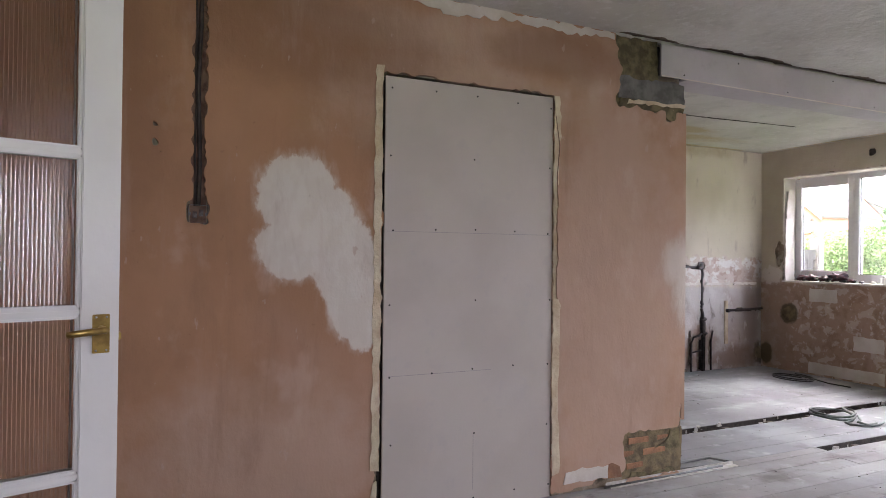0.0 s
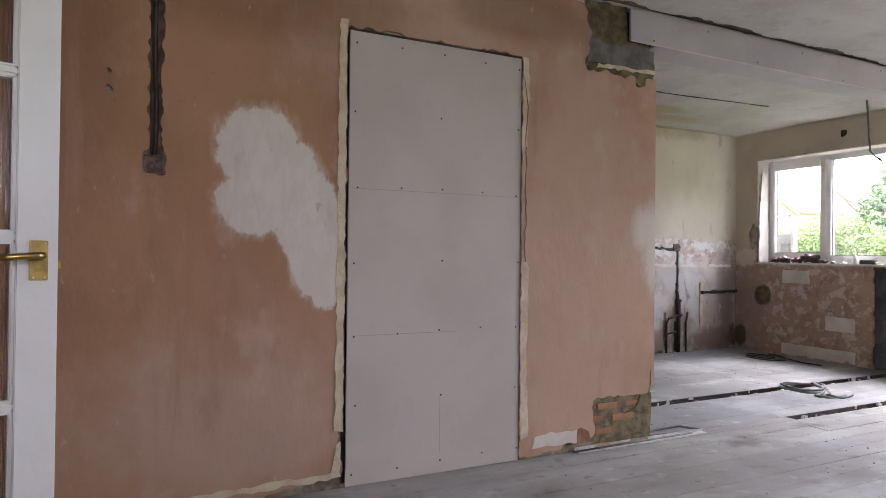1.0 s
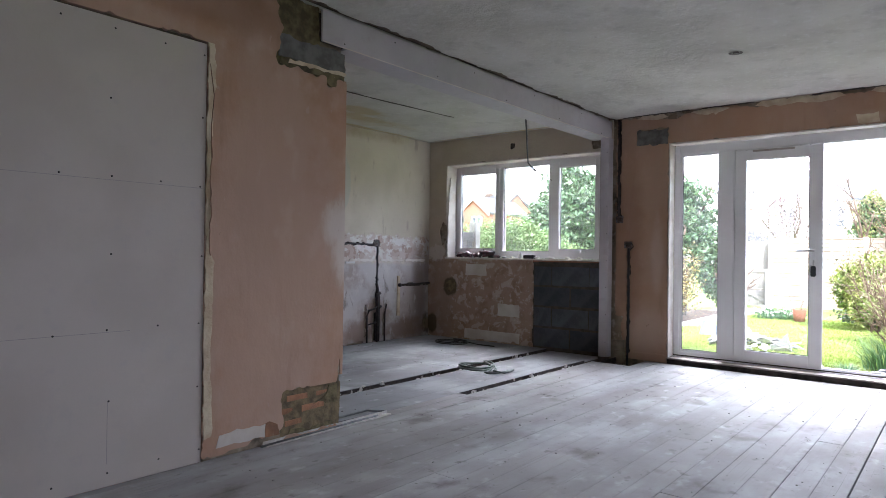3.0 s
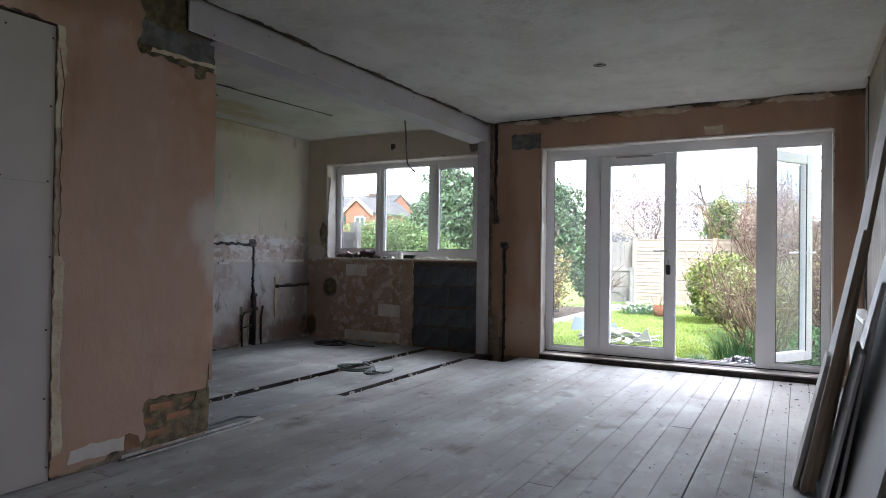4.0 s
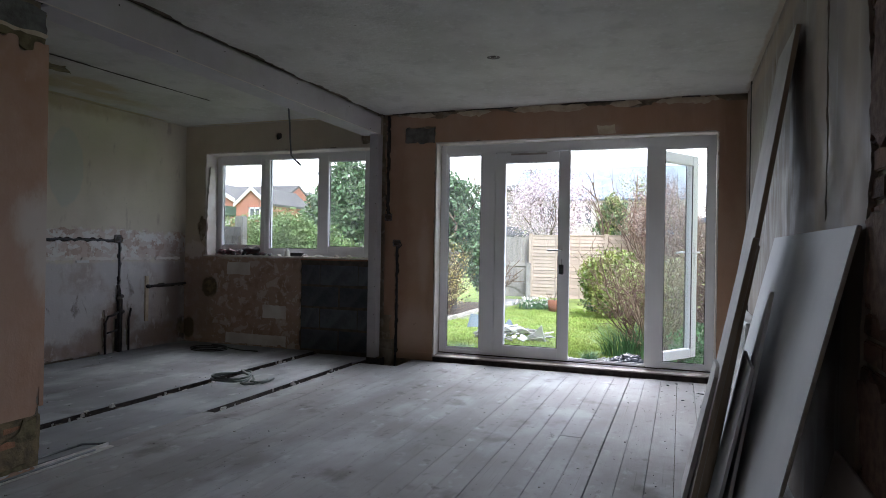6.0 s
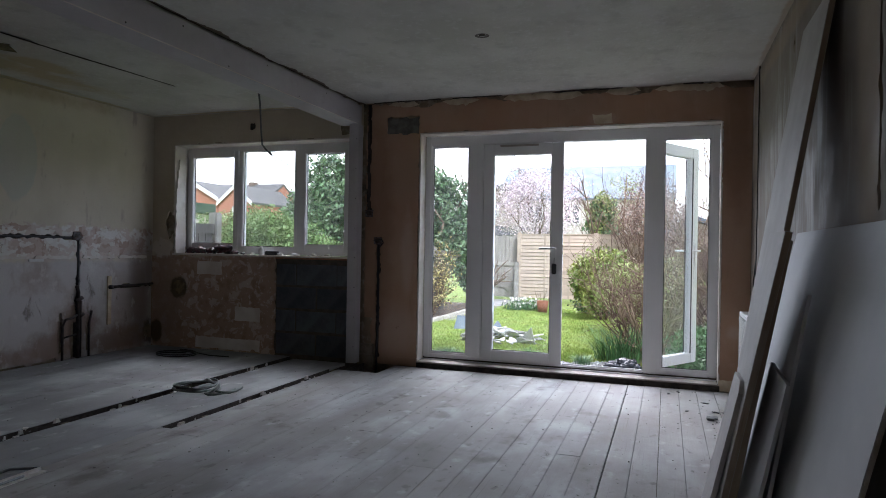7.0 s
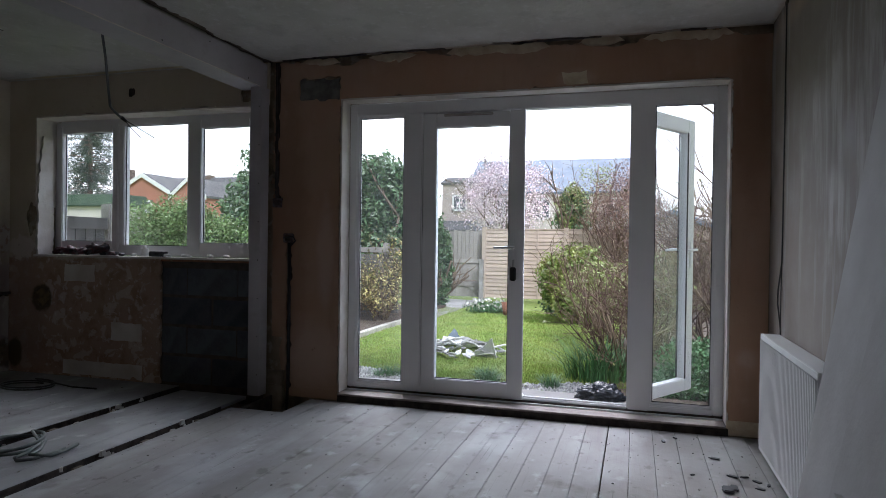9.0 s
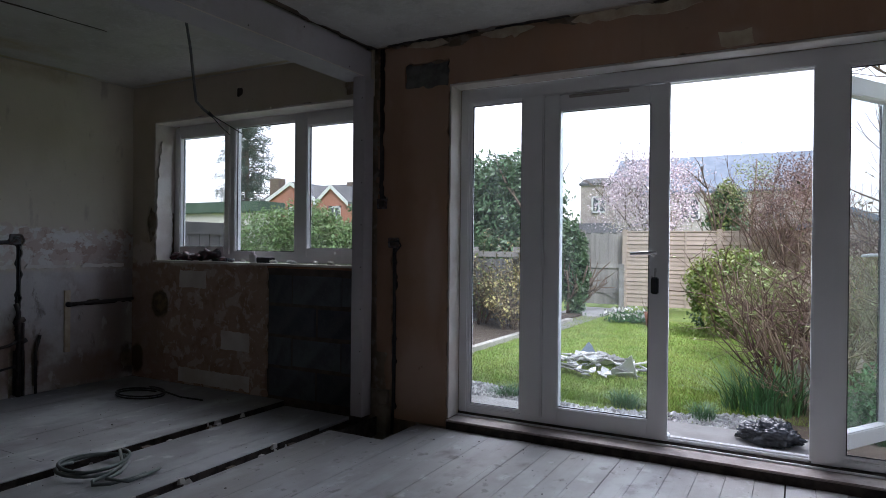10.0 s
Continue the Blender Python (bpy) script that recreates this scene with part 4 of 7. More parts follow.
for k in range(8):
    v, f = tube_data([(6.901, 3.08, 0.15 + 0.27 * k), (6.899, 3.08, 0.15 + 0.27 * k)], 0.004, 8)
    link_mesh("screw", v, f, M_SCREW, post)
# broken lintel bearing beside the beam
ragged_plate("lintel_mortar", [(2.955, 1.998), (3.43, 2.0), (3.43, 2.15), (3.24, 2.16), (3.235, 2.37), (2.955, 2.37)], 0.02, M_YELLOWMORTAR, wall_north, wy(-0.014), 91, 0.006, "rough yellow mortar bearing")
ragged_plate("padstone", [(2.965, 2.04), (3.427, 2.035), (3.427, 2.158), (3.25, 2.16), (3.1, 2.15), (3.0, 2.165), (2.965, 2.15)], 0.02, M_PAD, wall_north, wy(-0.006), 92, 0.007, "grey concrete padstone")
ragged_plate("bed_mortar", [(2.96, 2.0), (3.1, 1.99), (3.25, 1.985), (3.3, 1.96), (3.36, 1.945), (3.42, 1.985), (3.43, 2.03), (3.2, 2.025), (2.97, 2.04)], 0.02, M_YELLOWMORTAR, wall_north, wy(-0.003), 93, 0.009, "broken mortar bed")

ragged_plate("mortar_strip", [(3.02, 2.016), (3.2, 2.02), (3.43, 2.03), (3.43, 2.046), (3.25, 2.038), (3.03, 2.036)], 0.012, M_CREAM_EDGE, wall_north, wy(0.0), 94, 0.006, "pale mortar strip under the padstone")
# ledge of broken tile bed on the kitchen wall
for k, (x0, x1) in enumerate(((5.2, 5.62), (5.66, 6.07), (6.14, 6.52), (6.55, 6.92))):
    ragged_plate("tile_bed_ledge", [(x0, 0.908), (x1, 0.906), (x1 - 0.01, 0.932), (x0 + 0.02, 0.936)], 0.014, M_WHITE_PLASTER, wall_kitchen, lambda u, v, d: (u, 5.47 + d, v), 140 + k, 0.006)
# rough parging left on the stripped side wall
for k, (x0, x1, z0, z1) in enumerate(((2.05, 2.6, 0.1, 0.9), (2.5, 3.3, 1.3, 2.3), (2.9, 3.38, 0.2, 0.75), (2.1, 2.5, 1.1, 2.0), (2.75, 3.32, 0.85, 1.22))):
    xm, zm = (x0 + x1) / 2, (z0 + z1) / 2
    ragged_plate("parging", [(x0, z0 + 0.08), (xm - 0.05, z0), (x1, z0 + 0.1), (x1 - 0.06, zm), (x1, z1 - 0.05), (xm + 0.06, z1), (x0 + 0.08, z1 - 0.1), (x0 + 0.05, zm)], 0.012, M_CHASE, wall_south, lambda u, v, d: (u, -0.2115 + d, v), 120 + k, 0.02)

# ---- plasterboard infill in the old doorway ----
infill = base("plasterboard_infill", (2.108, 3.1, 0.0), "grey plasterboard sheet screwed into a blocked doorway", "plasterboard")
part("sheet", boxes((-0.442, 0.443, 0.002, 0.0145, 0.004, 1.99)), M_BOARD, infill)
part("backing", boxes((-0.455, 0.455, 0.06, 0.08, 0.0, 2.0)), M_NEARBLACK, infill)
scr = tube_data([(0, 0.001, 0), (0, 0.003, 0)], 0.0045, 8)
screw_mesh = None
for zz in (0.06, 0.36, 0.66, 0.98, 1.31, 1.64, 1.94):
    for xx in (-0.41, -0.2, 0.01, 0.23, 0.425):
        if zz in (0.36, 0.98, 1.64) and xx in (-0.2, 0.23):
            continue
        if screw_mesh is None:
            s0 = link_mesh("screw", *scr, M_SCREW, infill)
            screw_mesh = s0.data
        else:
            s0 = new("screw", screw_mesh)
            s0.parent = infill
        s0.location = (xx + 0.008 * math.sin(7 * zz + 3 * xx), 0, zz + 0.008 * math.sin(5 * xx + zz))
for z0, x0, x1 in ((1.3, -0.43, 0.43), (0.655, -0.42, 0.1)):
    part("pencil_line", boxes((x0, x1, 0.0012, 0.002, z0, z0 + 0.0022)), M_PENCIL, infill)
part("pencil_line", boxes((0.009, 0.011, 0.0012, 0.002, 0.1, 0.36)), M_PENCIL, infill)

# ---- chased cable and metal back box on the brown wall ----
bb = base("back_box", (0.894, 3.105, 1.312), "rusty metal socket back box sunk in the wall", "socket box")
bm = boxes((-0.037, 0.037, 0.012, 0.014, 0.0, 0.072), (-0.037, -0.035, -0.008, 0.012, 0, 0.072), (0.035, 0.037, -0.008, 0.012, 0, 0.072), (-0.035, 0.035, -0.008, 0.012, 0, 0.002), (-0.035, 0.035, -0.008, 0.012, 0.07, 0.072))
part("box", bm, M_RUST, bb)
for x in (-0.03, 0.03):
    part("lug", boxes((x - 0.004, x + 0.004, -0.004, 0.0, 0.03, 0.042)), M_RUST, bb)
for x, z in ((-0.012, 0.02), (0.012, 0.028)):
    part("knockout", boxes((x - 0.008, x + 0.008, 0.008, 0.011, z, z + 0.026)), M_RUST, bb)
cb = base("chased_cable", (0.894, 3.112, 1.39), "old dark conduit in a ragged wall chase", "conduit")
tubes("conduit", [([(0.004 * math.sin(i), 0.0, i * 0.1 - 0.01) for i in range(11)], 0.009, 1.0), ([(-0.013 + 0.003 * math.sin(2 * i), 0.003, i * 0.1 - 0.01) for i in range(11)], 0.005, 1.0)], M_COPPER, cb)
part("chase_back", boxes((-0.03, 0.03, 0.002, 0.004, -0.08, 0.98)), M_CHASE, cb)

# ---- exposed bricks at the foot of the partition ----
bm = boxes((-0.1, 0.1, -0.006, 0.012, -0.03, 0.03), bevel=0.009)
for v in bm.verts:
    v.co += Vector((0.006, 0.003, 0.005)) * noise.noise(v.co * 31.0)
proto = part("brick", bm, M_BRICK, wall_north)
proto.location, proto.scale = (3.125, 3.1155, 0.216), (0.75, 1, 0.75)
for bx, bz, sx, sz in ((3.235, 0.15, 0.85, 0.8), (3.062, 0.15, 0.38, 0.75), (3.36, 0.09, 0.35, 0.7), (3.1, 0.085, 0.6, 0.7), (3.3, 0.215, 0.45, 0.6)):
    b = new("brick", proto.data)
    b.parent, b.location, b.scale = wall_north, (bx, 3.119 + 0.004 * math.sin(40 * bx), bz), (sx, 1, sz)
    b.rotation_euler = (0, radians(2.5 * math.sin(60 * bx)), 0)
b = new("brick", proto.data)
b.parent, b.location, b.scale = wall_north, (1.632, 3.112, 0.17), (0.1, 1, 0.8)
ragged_plate("brick_bed", [(3.015, 0.02), (3.43, 0.02), (3.435, 0.26), (3.02, 0.265)], 0.01, M_BRICKBED, wall_north, wy(-0.0165), 84, 0.004, "brown crumbling mortar bed")
ragged_plate("mortar_smear", [(3.24, 0.16), (3.42, 0.15), (3.41, 0.25), (3.35, 0.255), (3.33, 0.2)], 0.012, M_YELLOWMORTAR, wall_north, wy(-0.011), 82, 0.012)
ragged_plate("mortar_smear", [(3.03, 0.01), (3.4, 0.01), (3.36, 0.05), (3.2, 0.03), (3.08, 0.055)], 0.012, M_YELLOWMORTAR, wall_north, wy(-0.011), 83, 0.01)

# ---- concrete blocks below the kitchen window ----
bm = boxes((0.0, 0.03, -0.215, 0.215, -0.1, 0.1), bevel=0.005)
block = part("concrete_block", bm, M_BLOCK, wall_east)
block.location = (7.018, 3.76, 0.115)
for row in range(4):
    zc = 0.115 + 0.222 * row
    for yc, sy in (((3.76, 1), (3.315, 1)) if row % 2 == 0 else ((3.87, 0.49), (3.54, 1), (3.2, 0.55))):
        if row == 0 and yc == 3.76:
            continue
        b = new("concrete_block", block.data)
        b.parent, b.location, b.scale = wall_east, (7.018 + 0.003 * math.sin(9 * yc + row), yc, zc), (1, sy, 1)

# ---- dark bricks where the side wall is stripped ----
bm = boxes((-0.105, 0.105, 0.0, 0.014, -0.031, 0.031), bevel=0.005)
dbrick = part("brick", bm, M_DBRICK, wall_south)
dbrick.location = (3.2, -0.2275, 0.04)
for row in range(31):
    for col in range(7):
        bx, bz = 1.95 + 0.226 * col + (0.113 if row % 2 else 0), 0.04 + 0.076 * row
        if bx > 3.42 or (row == 0 and abs(bx - 3.2) < 0.1):
            continue
        b = new("brick", dbrick.data)
        b.parent, b.location = wall_south, (bx, -0.2275 + 0.002 * math.sin(13 * bx + 5 * row), bz)

# ---- patio doors ----
FX = 7.13  # inner face of the frame


def leaf_frame(bm, y0, y1, z0, z1, bar, d0, d1, low=None):
    low = low or bar
    box(bm, d0, d1, y0, y0 + bar, z0, z1, 0.006)
    box(bm, d0, d1, y1 - bar, y1, z0, z1, 0.006)
    box(bm, d0, d1, y0 + bar - 0.004, y1 - bar + 0.004, z0, z0 + low, 0.006)
    box(bm, d0, d1, y0 + bar - 0.004, y1 - bar + 0.004, z1 - bar, z1, 0.006)


def pane(name, parent, x, y0, y1, z0, z1, gasket=True):
    g = part(name, boxes((x, x + 0.004, y0, y1, z0, z1)), M_PANE, parent, "clear double glazing")
    g.visible_shadow = False
    if gasket:
        s = 0.007
        part("gasket", boxes((x - 0.006, x - 0.001, y0, y0 + s, z0, z1), (x - 0.006, x - 0.001, y1 - s, y1, z0, z1), (x - 0.006, x - 0.001, y0 + s, y1 - s, z0, z0 + s), (x - 0.006, x - 0.001, y0 + s, y1 - s, z1 - s, z1)), M_GASKET, g)
    return g


window_1 = tagged(base("window_1", (0, 0, 0), "white plastic patio door frame with two side lights", "patio doors"), kind="structure")
bm = bmesh.new()
box(bm, FX, 7.2, 2.43, 2.488, 0.07, 2.072, 0.006)
box(bm, FX, 7.2, 0.012, 0.07, 0.07, 2.072, 0.006)
box(bm, FX, 7.2, 0.066, 2.434, 1.985, 2.072, 0.006)
box(bm, FX, 7.2, 1.23, 2.434, 0.07, 0.105, 0.006)
box(bm, FX, 7.2, 0.066, 0.57, 0.07, 0.105, 0.006)
box(bm, FX - 0.01, 7.2, 1.94, 2.072, 0.1, 1.99, 0.008)
box(bm, FX - 0.012, 7.2, 0.438, 0.573, 0.07, 1.99, 0.008)
part("frame", bm, M_UPVC, window_1)
part("threshold", boxes((FX + 0.01, 7.2, 0.573, 1.235, 0.055, 0.083), bevel=0.004), M_UPVC, window_1)
part("threshold_track", boxes((FX + 0.03, FX + 0.036, 0.575, 1.23, 0.083, 0.092), (FX + 0.055, FX + 0.06, 0.575, 1.23, 0.083, 0.09)), M_CHROME, window_1)
for y0, y1 in ((2.066, 2.436), (0.062, 0.444)):
    bm = bmesh.new()
    leaf_frame(bm, y0, y1, 0.1, 1.992, 0.022, FX + 0.012, FX + 0.05)
    part("glazing_bead", bm, M_UPVC, window_1)
    pane("pane", window_1, FX + 0.03, y0 + 0.02, y1 - 0.02, 0.12, 1.972)
part("vent", boxes((FX - 0.012, FX, 1.45, 1.79, 1.955, 1.973), bevel=0.003), M_GREYWOOD, window_1, "grey trickle vent")


def handle_set(parent, at, side):
    """Lever with back plate; at is the spindle, side is the way to the room."""
    x, y, z = at
    h = part("door_handle", boxes((x, x + side * 0.008, y - 0.014, y + 0.014, z - 0.13, z + 0.06), bevel=0.003), M_UPVC, parent, "white lever handle")
    tubes("lever", [([(x + side * 0.004, y, z), (x + side * 0.045, y, z), (x + side * 0.05, y + 0.03, z), (x + side * 0.048, y + 0.125, z - 0.004)], 0.0095, 0.9)], M_CHROME, h, 8)
    part("lock_cylinder", boxes((x, x + side * 0.014, y - 0.006, y + 0.006, z - 0.105, z - 0.08), bevel=0.003), M_CHROME, h)


door_1 = tagged(base("door_1", (0, 0, 0), "closed white glazed patio door leaf", "door"), kind="structure")
bm = bmesh.new()
leaf_frame(bm, 1.24, 1.936, 0.088, 1.98, 0.096, FX - 0.008, FX + 0.055, 0.085)
box(bm, FX - 0.02, FX, 1.232, 1.268, 0.088, 1.982, 0.005)
part("frame", bm, M_UPVC, door_1)
part("gasket", boxes((FX + 0.03, FX + 0.05, 1.93, 1.945, 0.088, 1.986), (FX + 0.03, FX + 0.05, 1.24, 1.93, 1.976, 1.99)), M_GASKET, door_1)
pane("pane", door_1, FX + 0.02, 1.337, 1.848, 0.172, 1.888)
handle_set(door_1, (FX - 0.008, 1.3, 1.075), -1)
keys = base("key_fob", (FX - 0.03, 1.3, 0.98), "black key fob hanging from the door lock", "keys")
part("ring", boxes((-0.003, 0.003, -0.004, 0.004, -0.035, 0.0)), M_CHROME, keys)
part("fob", boxes((-0.008, 0.008, -0.02, 0.02, -0.125, -0.035), bevel=0.006), M_BLACK, keys)
part("key", boxes((-0.001, 0.001, 0.012, 0.02, -0.09, -0.03)), M_CHROME, keys)

door_2 = tagged(base("door_2", (7.222, 0.535, 0.0), "open white glazed patio door leaf swung outwards", "door", turn=-32.0), kind="structure")
bm = bmesh.new()
for r in ((0.0, 0.095, 0.088, 1.982), (0.605, 0.7, 0.088, 1.982), (0.09, 0.61, 0.088, 0.173), (0.09, 0.61, 1.887, 1.982)):
    box(bm, r[0], r[1], -0.032, 0.032, r[2], r[3], 0.006)
part("frame", bm, M_UPVC, door_2)
g = part("pane", boxes((0.09, 0.61, -0.004, 0.004, 0.17, 1.89)), M_PANE, door_2, "clear double glazing")
g.visible_shadow = False
part("gasket", boxes((0.595, 0.605, -0.036, -0.03, 0.173, 1.887), (0.595, 0.605, 0.03, 0.036, 0.173, 1.887)), M_GASKET, door_2)
h = part("door_handle", boxes((0.64, 0.666, 0.032, 0.04, 0.94, 1.13), (0.64, 0.666, -0.04, -0.032, 0.94, 1.13), bevel=0.003), M_UPVC, door_2, "white lever handle")
tubes("lever", [([(0.653, s * 0.036, 1.075), (0.653, s * 0.08, 1.075), (0.62, s * 0.085, 1.075), (0.53, s * 0.082, 1.07)], 0.0095, 0.9) for s in (1, -1)], M_UPVC, h, 8)

# threshold step in front of the doors
# Its dark colour stands for the shade in the gap below the sill board.
structure("door_step", boxes((6.975, 7.13, 0.0, 2.49, -0.15, 0.0395), (7.13, 7.2, 0.0, 2.49, -0.15, 0.0695)), M_NEARBLACK, "near-black block standing for the shaded gap under the door sill", "step")
structure("sill_board", boxes((6.962, FX - 0.001, 0.013, 2.487, 0.04, 0.052), bevel=0.004), M_SILL, "dusty pinkish inner sill board of the doors", "sill")

structure("sill_strip", boxes((FX - 0.03, FX - 0.018, 0.015, 2.485, 0.0525, 0.062), bevel=0.002), M_UPVC, "thin white strip along the door sill", "trim")

# ---- kitchen window ----
WX = 7.19
window_2 = tagged(base("window_2", (0, 0, 0), "white plastic three-light kitchen window", "window"), kind="structure")
bm = bmesh.new()
box(bm, WX, 7.26, 5.15, 5.213, 0.965, 2.06, 0.006)
box(bm, WX, 7.26, 3.22, 3.29, 0.965, 2.06, 0.006)
box(bm, WX, 7.26, 3.28, 5.155, 2.012, 2.072, 0.006)
box(bm, WX, 7.26, 3.28, 5.155, 0.965, 1.045, 0.006)
box(bm, WX, 7.26, 4.508, 4.572, 1.04, 2.02, 0.006)
box(bm, WX, 7.26, 3.82, 3.903, 1.04, 2.02, 0.006)
part("frame", bm, M_UPVC, window_2)
for y0, y1 in ((4.556, 5.182), (3.285, 3.826)):
    bm = bmesh.new()
    leaf_frame(bm, y0, y1, 1.016, 2.023, 0.058, WX - 0.012, WX + 0.045)
    sash = part("sash", bm, M_UPVC, window_2)
    pane("pane", sash, WX + 0.03, y0 + 0.055, y1 - 0.055, 1.07, 1.968)
h = part("window_handle", boxes((WX - 0.022, WX - 0.012, 3.5, 3.63, 1.032, 1.052), (WX - 0.04, WX - 0.022, 3.49, 3.605, 1.036, 1.05), bevel=0.003), M_UPVC, window_2, "white window handle")
pane("pane", window_2, WX + 0.03, 3.9, 4.51, 1.043, 2.014)

# ---- glazed door to the hall ----
ang = math.degrees(math.atan2(2.272 - 2.06, 0.655 + 0.075))
door_3 = tagged(base("door_3", (-0.075, 2.06, 0.006), "open white door with reeded glass panes", "door", turn=ang), kind="structure")
W, T = 0.745, 0.02
bm = bmesh.new()
rails = (0.0, 0.235), (0.63, 0.646), (1.033, 1.049), (1.427, 1.443), (1.84, 1.98)
box(bm, 0.0, 0.1, -T, T, 0.0, 1.98, 0.003)
box(bm, W - 0.089, W, -T, T, 0.0, 1.98, 0.003)
for z0, z1 in rails:
    box(bm, 0.098, W - 0.087, -T + 0.003, T - 0.003, z0, z1, 0.003)
part("frame", bm, M_DOORPAINT, door_3)
bm = bmesh.new()
for (a0, a1), (b0, b1) in zip(rails[:-1], rails[1:]):
    for s in (-1, 1):
        d0, d1 = (s * 0.006, s * 0.0165) if s > 0 else (-0.0165, -0.006)
        box(bm, 0.1, W - 0.089, d0, d1, a1, a1 + 0.009, 0.003)
        box(bm, 0.1, W - 0.089, d0, d1, b0 - 0.009, b0, 0.003)
        box(bm, 0.1, 0.111, d0, d1, a1, b0, 0.003)
        box(bm, W - 0.099, W - 0.089, d0, d1, a1, b0, 0.003)
part("glazing_bead", bm, M_DOORPAINT, door_3)
for (a0, a1), (b0, b1) in zip(rails[:-1], rails[1:]):
    n, w0, w1 = 248, 0.1, W - 0.089
    xs = [w0 + (w1 - w0) * k / n for k in range(n + 1)]
    vs = [(x, -0.003 - 0.0042 * abs(math.sin(math.pi * k / 4)), z) for k, x in enumerate(xs) for z in (a1, b0)]
    vs += [(x, 0.002, z) for x in (w0, w1) for z in (a1, b0)]
    fs = [(2 * k, 2 * k + 2, 2 * k + 3, 2 * k + 1) for k in range(n)]
    e = 2 * (n + 1)
    fs += [(e, e + 1, e + 3, e + 2)]
    link_mesh("reeded_pane", vs, fs, M_REED, door_3)
h = part("door_handle", boxes((W - 0.062, W - 0.022, -T - 0.004, -T, 0.937, 1.034), bevel=0.0015), M_BRASS, door_3, "worn brass lever on a rectangular plate")
tubes("lever", [([(W - 0.042, -T - 0.003, 0.998), (W - 0.042, -T - 0.045, 0.998), (W - 0.055, -T - 0.052, 0.998), (W - 0.115, -T - 0.05, 0.993), (W - 0.125, -T - 0.045, 0.992)], 0.009, 0.9)], M_BRASS, h, 8)
tubes("screw", [([(W - 0.042 + dx, -T - 0.0045, zz), (W - 0.042 + dx, -T - 0.0055, zz)], 0.003, 1.0) for zz in (0.944, 1.027) for dx in (-0.012, 0.012)], M_CHROME, h)
part("latch", boxes((W, W + 0.01, -0.006, 0.006, 0.965, 0.985), bevel=0.002), M_BRASS, door_3)
trim = tagged(part("trim", boxes((-0.1, -0.083, 1.18, 1.24, 0.0, 2.09), (-0.1, -0.083, 2.08, 2.14, 0.0, 2.09), (-0.1, -0.083, 1.24, 2.08, 2.03, 2.09)), M_DOORPAINT), "white painted door architrave", "trim", kind="structure")

# ---- radiator ----
rad = base("radiator", (6.0, -0.205, 0.062), "white double-panel convector radiator on the wall", "radiator")
n = 132
vs, fs = [], []
for k in range(n + 1):
    x = -0.53 + 1.06 * k / n
    d = 0.102 if k % 3 == 0 else 0.121
    for z in (0.03, 0.565):
        vs.append((x, d, z))
for k in range(n):
    fs.append((2 * k, 2 * k + 2, 2 * k + 3, 2 * k + 1))
link_mesh("front_panel", vs, fs, M_RAD, rad)
part("panel_rim", boxes((-0.54, 0.54, 0.098, 0.116, 0.0, 0.032), (-0.54, 0.54, 0.098, 0.116, 0.563, 0.594), (-0.54, -0.53, 0.098, 0.116, 0.03, 0.565), (0.53, 0.54, 0.098, 0.116, 0.03, 0.565), bevel=0.004), M_RAD, rad)
part("rear_panel", boxes((-0.54, 0.54, 0.03, 0.045, 0.0, 0.59), bevel=0.004), M_RAD, rad)
bm = bmesh.new()
for k in range(40):
    box(bm, -0.52 + 0.026 * k, -0.518 + 0.026 * k, 0.045, 0.098, 0.02, 0.57)
part("convector_fins", bm, M_RAD, rad)
part("top_grille", boxes((-0.535, 0.535, 0.028, 0.1, 0.586, 0.592)), M_RAD, rad)
part("side_cover", boxes((-0.545, -0.541, 0.028, 0.116, 0.0, 0.594)), M_RAD, rad)
part("side_cover", boxes((0.541, 0.545, 0.028, 0.116, 0.0, 0.594)), M_RAD, rad)
tubes("air_valve", [([(-0.545, 0.07, 0.52), (-0.565, 0.07, 0.52)], 0.012, 1.0)], M_BLACK, rad, 10)
for x in (-0.385, 0.385):
    part("bracket", boxes((x - 0.015, x + 0.015, 0.0, 0.03, 0.1, 0.5)), M_CHROME, rad)
for x in (-0.5, 0.5):
    tubes("pipe", [([(x, 0.06, 0.01), (x, 0.06, -0.06)], 0.008, 1.0)], M_COPPER, rad, 8)
wire = base("wall_cable", (6.62, -0.198, 0.62), "thin black cable running down the corner of the wall", "cable")
tubes("cable", [([(0, 0, 1.755), (0.0, 0.0, 1.2), (0.004, 0.0, 0.7), (0.0, 0.002, 0.4), (0.03, 0.012, 0.25), (0.032, 0.012, 0.18), (0.0, 0.003, 0.05), (0, 0, -0.1)], 0.004, 1.0), ([(0, 0.002, 0.42), (-0.012, 0.006, 0.25), (0.0, 0.004, 0.06)], 0.003, 1.0)], M_BLACK, wire)
part("entry_hole", boxes((-0.025, 0.02, -0.008, 0.004, 1.735, 1.753)), M_NEARBLACK, wire)

# ---- boards and timber leaning on the side wall ----


